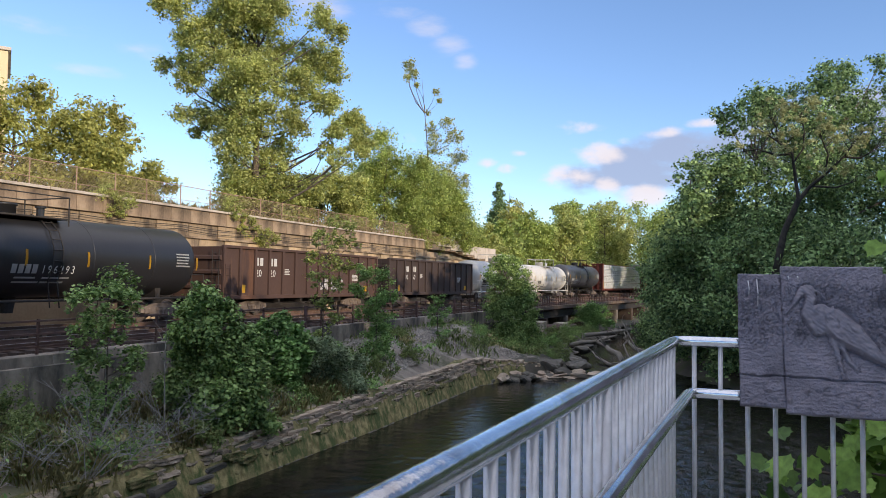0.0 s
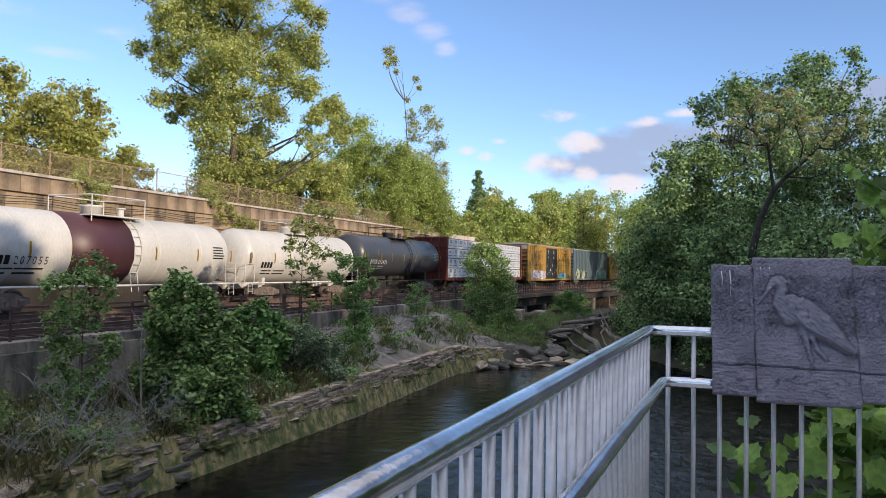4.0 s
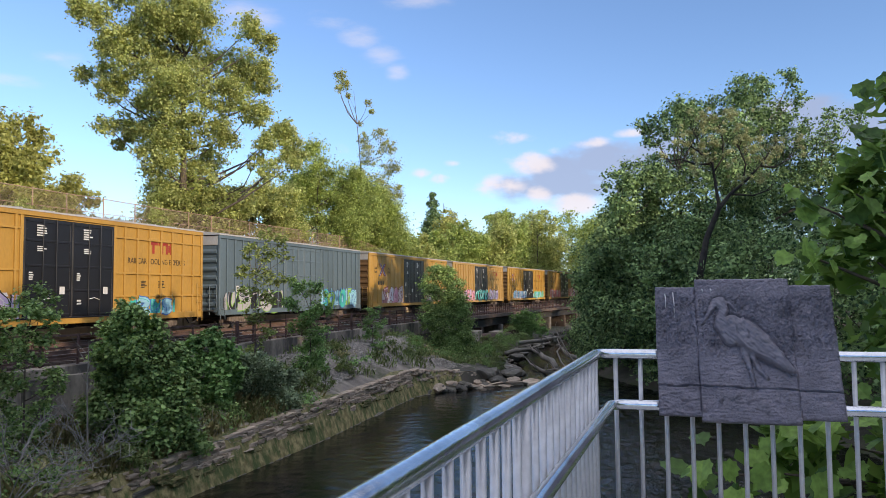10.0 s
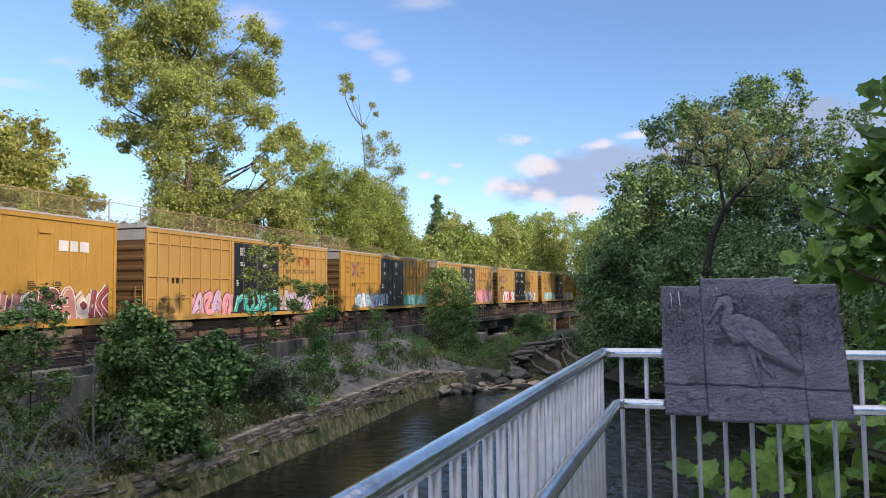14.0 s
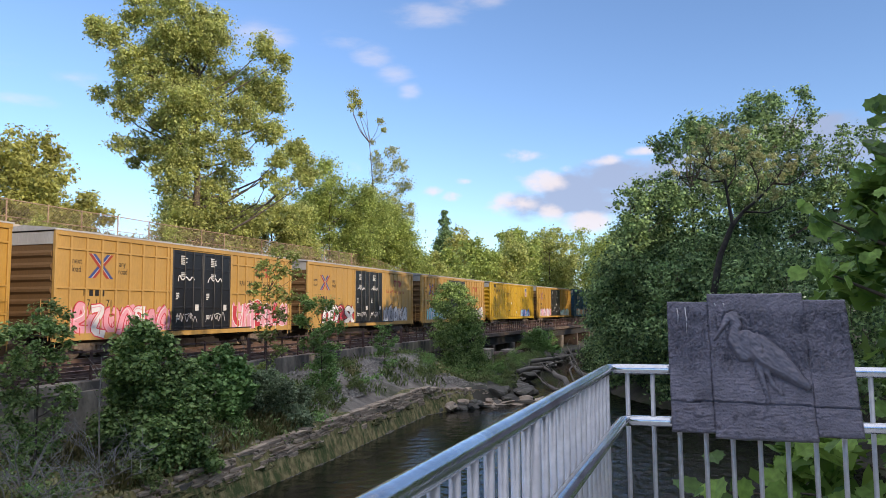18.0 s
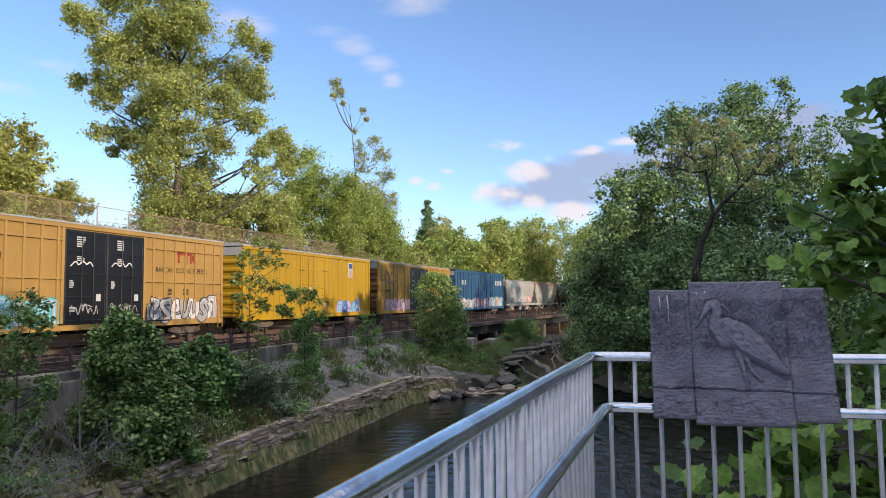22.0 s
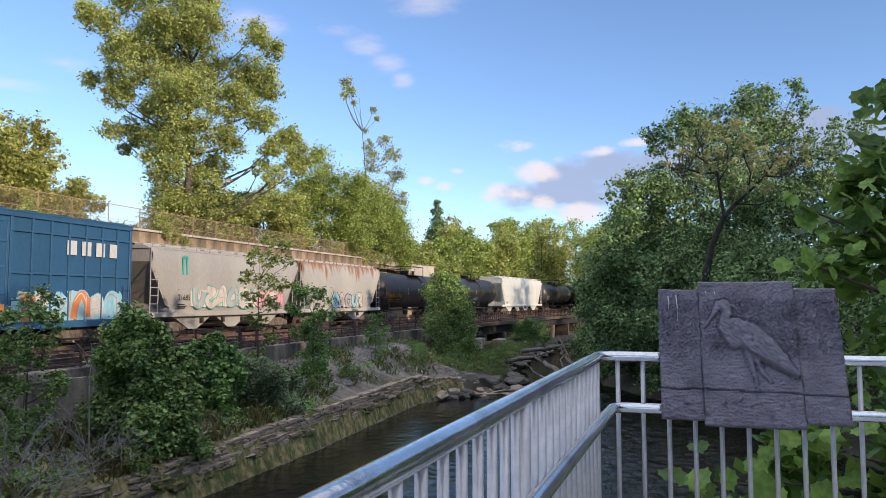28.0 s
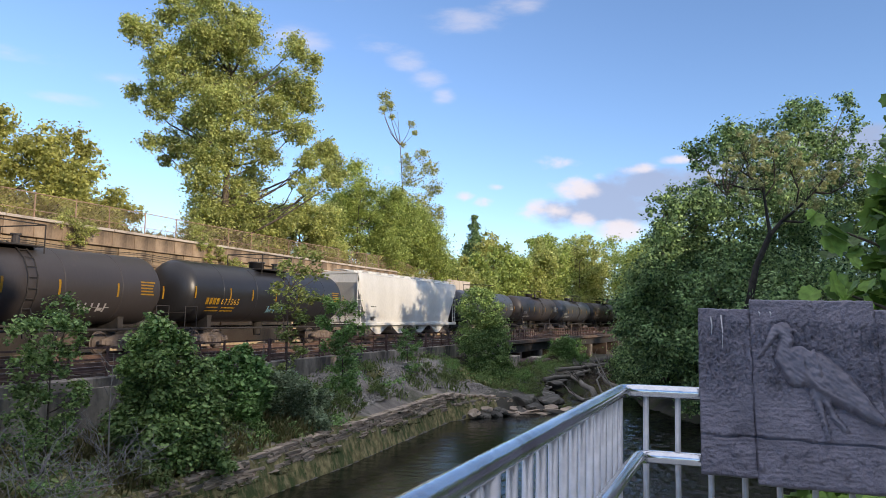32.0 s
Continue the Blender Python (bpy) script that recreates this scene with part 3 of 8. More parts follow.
def build_bridge():
    root = thing("railway_bridge", "dark rusty steel girder bridge on weathered piers", "bridge")
    bm = bmesh.new()
    line_box(bm, 49, 107, 5.3, 6.1, -1.0, -0.72)
    part("deck_edge", bm, M["tie"], root)
    bm = bmesh.new()
    line_box(bm, 49.5, 106.5, 5.5, 5.62, -1.75, -1.0)
    line_box(bm, 49.5, 106.5, 5.35, 5.75, -1.80, -1.74)
    part("girder", bm, M["dark"], root)
    bm = bmesh.new()
    line_box(bm, 49, 107, 3.3, 5.4, -1.0, -0.85)
    part("deck", bm, M["dark"], root)
    for i, s in enumerate((50.5, 56.5, 62.5, 69, 76, 83, 90, 98, 105)):
        bm = bmesh.new()
        w = (0.5, 0.28, 0.35)[i % 3]
        box(bm, 3.6, 5.9, -w, w, -4.3, -1.8, 0.04)
        ob = part("pier", bm, M["old_concrete"] if i % 3 == 0 else M["tie"], root)
        p = T(s, 0)
        ob.matrix_world = pose(p.x, p.y, 0, 0, 0, math.degrees(heading(s)))
    bm = bmesh.new()
    tube(bm, [T(52 + k * 4.0, 6.5 + 0.1 * k, -2.2 - 0.15 * k) for k in range(5)], 0.32, 12)
    part("pipe", bm, M["rust"], root, "thick rusty pipe hung below the bridge")
    for s, z, h in ((50, -3.3, 2.3), (57, -3.4, 1.6), (64, -3.4, 1.2)):
        bm = bmesh.new()
        box(bm, 6.3, 7.2, -1.1, 1.1, z - 0.5, z + h, 0.06)
        ob = part("abutment", bm, M["old_concrete"], root)
        p = T(s, 0)
        ob.matrix_world = pose(p.x, p.y, 0, 0, 0, math.degrees(heading(s)))


build_bridge()


def build_track_fence():
    root = thing("track_fence", "rust-brown steel post and rail fence beside the track", "fence")
    for z in (0.20, -0.14, -0.46):
        bm = bmesh.new()
        line_box(bm, -12, 106, 5.83, 5.88, z - 0.025, z + 0.025)
        part("fence_rail", bm, M["rust"], root)
    thin = bmesh.new()
    box(thin, -0.03, 0.03, -0.03, 0.03, -1.15, 0.24)
    thin_ob = part("post", thin, M["rust"], root)
    thick = bmesh.new()
    box(thick, -0.06, 0.06, -0.055, 0.055, -1.75, 0.27, 0.01)
    thick_ob = part("post", thick, M["rust"], root, "thick steel post bolted to the wall")
    i, s, first = 0, -10.0, {thin_ob: True, thick_ob: True}
    while s < 105:
        src = thick_ob if (i % 4 == 0 and s < 50) else thin_ob
        ob = src if first[src] else src.copy()
        if not first[src]:
            scene.collection.objects.link(ob)
        first[src] = False
        p = T(s, 5.96 if src is thick_ob else 5.86)
        ob.matrix_world = pose(p.x, p.y, random.uniform(-0.02, 0.02), random.uniform(-1, 1), random.uniform(-1, 1), math.degrees(heading(s)))
        s += 1.42 if s < 48 else 0.72
        i += 1


build_track_fence()


def build_upper_fence():
    root = thing("chain_link_fence", "rusty chain-link fence on top of the retaining wall", "fence")
    top, low, base, o = 6.50, 5.72, 5.33, -5.85
    bm = bmesh.new()
    tube(bm, [(0, 0, base - 0.05), (0, 0, top + 0.05)], 0.032, 6)
    post = part("fence_post", bm, M["chain"], root)
    drop = lambda s: 0 if s < 60 else (s - 60) * 0.10
    n = 0
    s = -14.0
    while s < 78:
        ob = post if n == 0 else post.copy()
        if n:
            scene.collection.objects.link(ob)
        p = T(s, o)
        ob.matrix_world = pose(p.x, p.y, -drop(s), random.uniform(-1.2, 1.2), random.uniform(-1.2, 1.2), 0)
        s += 2.3
        n += 1
    for z, r in ((top, 0.024), (low, 0.018)):
        bm = bmesh.new()
        tube(bm, [T(q * 2.3 - 14, o, z - drop(q * 2.3 - 14) + random.uniform(-0.012, 0.012)) for q in range(41)], r, 6)
        part("fence_rail", bm, M["chain"], root)
    verts, faces = [], []
    w = 0.007
    for k in range(0, 640):
        a = -14 + k * 0.14
        for sgn in (1, -1):
            s0, s1 = (a, a + 1.05) if sgn > 0 else (a + 1.05, a)
            d0, d1 = drop(s0), drop(s1)
            z0, z1 = base + 0.06, top
            b = len(verts)
            for ss, zz in ((s0, z0 - d0), (s1, z1 - d1)):
                p = T(ss, o + 0.03 * sgn)
                verts += [(p.x, p.y, zz - w), (p.x + w, p.y, zz), (p.x, p.y, zz + w)]
            faces += [(b, b + 1, b + 4, b + 3), (b + 1, b + 2, b + 5, b + 4), (b + 2, b, b + 3, b + 5)]
    ob = new("wire_mesh", mesh_from("wire_mesh", verts, faces, M["wire"]))
    ob.parent = root
    ob["kind"] = "stuff"


build_upper_fence()


# ---- viewing platform with its railing ----
CORNER = Vector((-0.450, 2.925, 0.0))
ALONG = Vector((0.0315, -0.9995, 0)).normalized()     # from the corner back past the camera
ACROSS = Vector((0.9940, 0.110, 0)).normalized()       # from the corner to the plaque and on


def build_platform():
    bm = bmesh.new()
    c = CORNER - ALONG * 0.12 - ACROSS * 0.12
    quad = [c, c + ALONG * 8, c + ALONG * 8 + ACROSS * 9, c + ACROSS * 9]
    lo = [bm.verts.new((p.x, p.y, -0.30)) for p in quad]
    hi = [bm.verts.new((p.x, p.y, 0.0)) for p in quad]
    bm.faces.new(hi)
    bm.faces.new(lo[::-1])
    for i in range(4):
        bm.faces.new((lo[i], lo[(i + 1) % 4], hi[(i + 1) % 4], hi[i]))
    bmesh.ops.recalc_face_normals(bm, faces=bm.faces)
    tagged(finish("floor_platform", bm, M["deck"]), "concrete floor of the river viewing platform", "floor", kind="structure")

    TOP, LOW, R = 1.066, 0.838, 0.0245
    root = thing("metal_railing", "silvery pipe railing with round balusters and an inner handrail", "railing")

    def bend(off, z, r):
        """A pipe that comes along, bends round the corner and goes across."""
        c = CORNER + (ALONG + ACROSS) * off
        p0, p1 = c + ALONG * 5.0, c + ACROSS * 5.8
        k = 0.07
        pts = [p0] + [p0.lerp(c + ALONG * k, f) for f in (0.5, 1.0)]
        for i in range(1, 4):
            f = i / 4
            pts.append((c + ALONG * k) * (1 - f) ** 2 + c * 2 * f * (1 - f) + (c + ACROSS * k) * f * f)
        pts += [c + ACROSS * k, p1.lerp(c, 0.5), p1]
        return [Vector((p.x, p.y, z)) for p in pts], r

    for name, off, z, r, label in (("top_rail", 0.0, TOP, R, "shiny brushed pipe top rail"), ("handrail", 0.072, LOW, R * 0.98, "lower graspable pipe handrail"), ("bottom_rail", 0.0, 0.10, 0.018, "")):
        bm = bmesh.new()
        tube(bm, *bend(off, z, r), 20)
        part(name, bm, M["pole"], root, label, True)
    for side, count, first, step in ((ALONG, 34, 0.06, 0.1143), (ACROSS, 46, 0.088, 0.1143)):
        bm = bmesh.new()
        tube(bm, [(0, 0, 0.10), (0, 0, TOP - 0.012)], 0.0125 if side is ALONG else 0.0108, 10)
        src = None
        for i in range(count):
            p = CORNER + side * (first + i * step)
            if src is None:
                ob = src = part("baluster", bm, M["post"], root, "", True)
            else:
                ob = src.copy()
                scene.collection.objects.link(ob)
            ob.matrix_world = pose(p.x, p.y, 0, 0, 0, random.uniform(0, 360))
    for side, dist in ((ALONG, 1.58), (ALONG, 3.1), (ACROSS, 1.62), (ACROSS, 3.1)):
        p = CORNER + side * dist
        bm = bmesh.new()
        tube(bm, [(p.x, p.y, -0.05), (p.x, p.y, TOP - 0.01)], 0.022, 14)
        part("railing_post", bm, M["post"], root, "thicker pipe post", True)
        q = p + (ACROSS if side is ALONG else ALONG) * 0.072
        bm = bmesh.new()
        tube(bm, [(p.x, p.y, LOW - 0.06), (q.x, q.y, LOW - 0.05), (q.x, q.y, LOW - 0.01)], 0.008, 8)
        part("bracket", bm, M["pole"], root, "", True)
    for z, off in ((TOP, 0.0), (LOW, 0.072)):
        c = CORNER + (ALONG + ACROSS) * off + ACROSS * (0.905 if off == 0 else 0.90)
        bm = bmesh.new()
        tube(bm, [(c.x, c.y, z), (c.x + ACROSS.x * 0.045, c.y + ACROSS.y * 0.045, z)], R + 0.0022, 20)
        part("sleeve", bm, M["pole"], root, "pipe joint sleeve", True)


build_platform()


def build_plaque():
    root = thing("relief_plaque", "dark cast metal plaque with a wading bird in relief", "plaque")
    u = Vector((0.994, 0.11, 0)).normalized()
    back = Vector((-0.11, 0.994, 0)).normalized()
    tilt = radians(20)
    w = back * math.sin(tilt) + Vector((0, 0, math.cos(tilt)))
    n = u.cross(w)      # towards the viewer
    m = Matrix((u, w, n)).transposed().to_4x4()
    m = m @ Matrix.Scale(0.989, 4)
    m.translation = Vector((-0.156, 2.80, 0.806))
    root.matrix_world = m

    # the bird, as tapered strokes: points (x, y, half width), height
    STROKES = ((((.340, .440, .036), (.385, .390, .064), (.445, .335, .062), (.505, .280, .042), (.575, .212, .014)), .024),
               (((.292, .540, .027), (.306, .500, .022), (.293, .465, .023), (.290, .42, .030), (.330, .365, .038)), .015),
               (((.272, .540, .019), (.242, .487, .010), (.205, .428, .003)), .012),
               (((.305, .552, .006), (.338, .527, .005), (.362, .497, .003)), .008),
               (((.382, .310, .015), (.402, .215, .009), (.415, .145, .007)), .011),
               (((.408, .295, .013), (.440, .215, .009), (.468, .180, .008)), .011),
               (((.345, .445, .008), (.352, .375, .007), (.392, .315, .006), (.47, .272, .006)), .029),
               (((.385, .455, .006), (.396, .40, .008), (.402, .36, .005)), .030))

    def bird(x, y):
        best = 0.0
        if not (0.19 < x < 0.62 and 0.12 < y < 0.58):
            return best
        for pts, high in STROKES:
            for (xa, ya, ra), (xb, yb, rb) in zip(pts, pts[1:]):
                dx, dy = xb - xa, yb - ya
                f = max(0, min(1, ((x - xa) * dx + (y - ya) * dy) / (dx * dx + dy * dy)))
                r = ra + (rb - ra) * f
                d = math.hypot(x - xa - dx * f, y - ya - dy * f) / r
                if d < 1:
                    best = max(best, high * (1 - d ** 6) ** 0.6)
                elif d < 1.22 and best == 0:
                    best = -0.008
        return best

    def slab(x0, x1, y0, y1, thick, proud, seed):
        """A hand-modelled clay slab: a fine grid with a lumpy face and uneven edges."""
        bm = bmesh.new()
        nx, ny = int((x1 - x0) / 0.0045), int((y1 - y0) / 0.0045)
        top = []
        for j in range(ny + 1):
            row = []
            for i in range(nx + 1):
                x, y = x0 + (x1 - x0) * i / nx, y0 + (y1 - y0) * j / ny
                p = Vector((x * 18, y * 18, seed))
                body = bird(x, y) if proud else 0.0
                calm = 0.25 if body != 0 else 0.45 if y > 0.57 else 0.25 + 0.75 * min(1, max(0, (y - 0.25 + 0.03 * noise.noise(p * 0.8)) / 0.10))
                rough = 1.9 * calm * (0.0035 * noise.noise(p * 1.6) + 0.004 * noise.noise(p * 5) + 0.0065 * noise.noise(p * 11)) + 0.0015 * noise.noise(p * 2.5)
                if body > 0:        # feathers run down the wing
                    reeds = 0.008 * noise.noise(Vector(((x + y) * 150, (x - y) * 22, seed)))
                elif y > 0.29:
                    reeds = calm * 0.010 * noise.noise(Vector((x * 170 + y * 30, y * 16, seed)))
                else:
                    reeds = 0.0045 * noise.noise(Vector((x * 18, y * 190, seed)))
                if y < 0.12:
                    reeds += 0.020 * max(0, noise.noise(p * 2.4) - 0.25)
                edge = min(i, nx - i, j, ny - j)
                z = proud + rough + reeds + body - (0.006 if edge == 0 else 0.0018 if edge == 1 else 0)
                crack = 0.143 - 0.022 * x + 0.004 * noise.noise(Vector((x * 9, 0, 4)))
                if abs(y - crack) < 0.0027:
                    z -= 0.016
                row.append(bm.verts.new((x + 0.003 * noise.noise(p * 0.6), y + 0.003 * noise.noise(p * 0.7 + Vector((3, 3, 3))), z)))
            top.append(row)
        for j in range(ny):
            for i in range(nx):
                bm.faces.new((top[j][i], top[j][i + 1], top[j + 1][i + 1], top[j + 1][i]))
        ring = top[0] + [r[-1] for r in top[1:]] + top[-1][-2::-1] + [r[0] for r in top[-2:0:-1]]
        low = [bm.verts.new((v.co.x, v.co.y, -thick)) for v in ring]
        k = len(ring)
        for i in range(k):
            bm.faces.new((ring[i], low[i], low[(i + 1) % k], ring[(i + 1) % k]))
        bm.faces.new(low[::-1])
        bmesh.ops.recalc_face_normals(bm, faces=bm.faces)
        return bm

    part("left_panel", slab(0, 0.186, 0.003, 0.622, 0.018, 0.0, 1.0), M["plaque"], root, "side panel with reeds in relief", True)
    part("right_panel", slab(0.594, 0.777, 0.002, 0.626, 0.018, 0.0, 9.0), M["plaque"], root, "side panel with reeds in relief", True)
    centre = part("centre_panel", slab(0.184, 0.597, -0.021, 0.657, 0.018, 0.010, 5.0), M["plaque"], root, "raised middle panel", True)

    centre.data.materials.append(M["plaque_light"])
    for f in centre.data.polygons:
        if bird(f.center.x, f.center.y) > 0.002:
            f.material_index = 1
    for x, y, ln in ((0.045, 0.585, 0.07), (0.082, 0.592, 0.13), (0.214, 0.605, 0.016), (0.252, 0.607, 0.018)):
        bm = bmesh.new()
        h = 0.012 if x > .2 else 0.003
        tube(bm, [(x, y, h), (x + 0.004, y - ln * 0.5, h + .002), (x + 0.002, y - ln, h)], [0.003, 0.0025, 0.0015], 6)
        part("reed", bm, M["post"], root, "", True)


build_plaque()


# ---- trees and shrubs ----
def leaf_mesh(name, clumps, per, size, material, seed, squash=0.8, droop=0.0, lobed=False):
    """Leaves round clump centres (x, y, z, r): each leaf a small folded blade."""
    rng = np.random.default_rng(seed)
    cl = np.array(clumps, float)
    weight = cl[:, 3] ** 2
    counts = np.maximum(6, (per * weight / weight.sum()).astype(int))
    idx = np.repeat(np.arange(len(cl)), counts)
    n = len(idx)
    d = rng.normal(size=(n, 3))
    d /= np.linalg.norm(d, axis=1)[:, None]
    rad = np.minimum(np.abs(rng.normal(size=n)) * 0.75 + 0.12, 1.7)
    c = cl[idx, :3] + d * (cl[idx, 3] * rad)[:, None] * np.array([1, 1, squash])
    c[:, 2] -= droop * rad
    nrm = d * (0.35 if lobed else 0.6) + rng.normal(size=(n, 3)) * 0.45 + np.array([0, 0, 0.75 if lobed else 0.4])
    nrm /= np.linalg.norm(nrm, axis=1)[:, None]
    a = np.cross(nrm, rng.normal(size=(n, 3)))
    a /= np.linalg.norm(a, axis=1)[:, None]
    b = np.cross(nrm, a)
    sz = (size * rng.uniform(0.6, 1.35, n))[:, None]
    tip, tail = c + a * sz * 0.62, c - a * sz * 0.55
    l = c + b * sz * 0.36 + nrm * sz * 0.10
    r = c - b * sz * 0.36 + nrm * sz * 0.10
    ring = [tail, l, tip, r]
    if lobed:       # pointed lobes on both sides
        f = lambda u, v: c + a * sz * u + b * sz * v + nrm * sz * (0.25 * abs(v) - 0.04)
        ring = [tail, f(-.30, .42), f(-.05, .24), f(.22, .52), f(.26, .20), tip, f(.26, -.20), f(.22, -.52), f(-.05, -.24), f(-.30, -.42)]
    m = len(ring)
    verts = np.stack(ring, 1).reshape(-1, 3)
    me = bpy.data.meshes.new(name)
    me.vertices.add(n * m)
    me.vertices.foreach_set("co", verts.ravel())
    me.loops.add(n * m)
    me.loops.foreach_set("vertex_index", np.arange(n * m, dtype=np.int32))
    me.polygons.add(n)
    me.polygons.foreach_set("loop_start", np.arange(0, n * m, m, dtype=np.int32))
    me.update(calc_edges=True)
    me.materials.append(material)
    return me


def scatter(lobes, k, spread, rng, small=(0.2, 0.42), gaps=0.4):
    """Breaks each lobe (x, y, z, r) into k small sprays, with holes between them."""
    out = []
    for x, y, z, r in lobes:
        for _ in range(k):
            v = Vector((rng.gauss(0, 1), rng.gauss(0, 1), rng.gauss(0, 1))).normalized() * r * spread * rng.uniform(0.02, 1.0) ** 0.42
            p = Vector((x + v.x, y + v.y, z + v.z * 0.92))
            if noise.noise(p * (1.5 / max(r, 0.3))) > 0.14 and rng.random() < gaps:
                continue
            out.append((p.x, p.y, p.z, r * rng.uniform(*small)))
    return out


def limbs(bm, trunk, lobes, sprays, r0, rng, every=1, twig=0.02):
    """A tapered trunk along points, curved limbs to the lobes, and twigs from these to some sprays."""
    n = len(trunk)
    tube(bm, trunk, [r0 * (1 - 0.88 * i / (n - 1)) for i in range(n)], 10)
    tips = []
    for x, y, z, r in lobes:
        c = Vector((x, y, z))
        reach = math.hypot(x - trunk[0].x, y - trunk[0].y)
        want = max(trunk[1].z * .5, min(trunk[-2].z, z - 0.55 * reach - 0.3 * r))
        k = next((i for i in range(n - 1) if trunk[i + 1].z >= want), n - 2)
        a, b = trunk[k], trunk[k + 1]
        p = a.lerp(b, max(0, min(1, (want - a.z) / max(1e-4, b.z - a.z))))
        ln = (c - p).length
        bend = Vector((rng.uniform(-.12, .12), rng.uniform(-.12, .12), -0.10)) * ln
        th = min(r0 * 0.42, max(twig * 1.4, 0.011 * ln + 0.012 * r))
        tube(bm, [p, p.lerp(c, .3) + bend * .8, p.lerp(c, .65) + bend, c], [th, th * .8, th * .55, twig * .6], 6, False)
        tips.append(c)
    for x, y, z, r in sprays[::every]:
        c = Vector((x, y, z))
        a = min(tips, key=lambda q: (q - c).length_squared)
        tube(bm, [a, a.lerp(c, .5) + Vector((0, 0, -.06)) * (c - a).length, c], [twig * .6, twig * .45, twig * .2], 4, False)


def tree(name, label, base, lobes, material, leaves, size, r0, seed, group="", k=7, spread=0.9, bark="bark", droop=0.0, lean=(0, 0), category="tree", small=(0.24, 0.50), lobed=False):
    rng = random.Random(seed)
    root = thing(name, label, category, group, pose(*base))
    cl = scatter(lobes, int(k * 4), spread, rng, small)
    every = max(1, len(cl) // (20 if category == "shrub" else 120))
    top = max(z for *_, z, _ in lobes)
    trunk = [Vector((lean[0] * f * f * top + 0.12 * r0 * rng.uniform(-2, 2), lean[1] * f * f * top, f * top * 0.92)) for f in (0, 0.08, 0.2, 0.35, 0.5, 0.65, 0.8, 1.0)]
    bm = bmesh.new()
    limbs(bm, trunk, lobes, cl, r0, rng, every, 0.02 if category == "tree" else 0.012)
    part("trunk", bm, M[bark], root, "", True)
    ob = new("crown", leaf_mesh("crown", cl, leaves, size, M[material], seed, droop=droop, lobed=lobed))
    ob.parent = root
    return root


VIEW = Vector((-0.43, 0.90, 0)).normalized()     # the way the platform looks
SIDE = Vector((0.90, 0.43, 0)).normalized()


def lobes_of(table, scale, depth, seed):
    """Lobes from (across, up, radius): turned to face the platform, spread in depth."""
    rng = random.Random(seed)
    out = []
    for a, z, r in table:
        p = SIDE * (a * scale) + VIEW * rng.uniform(-depth, depth)
        out.append((p.x, p.y, z * scale, r * scale))
    return out


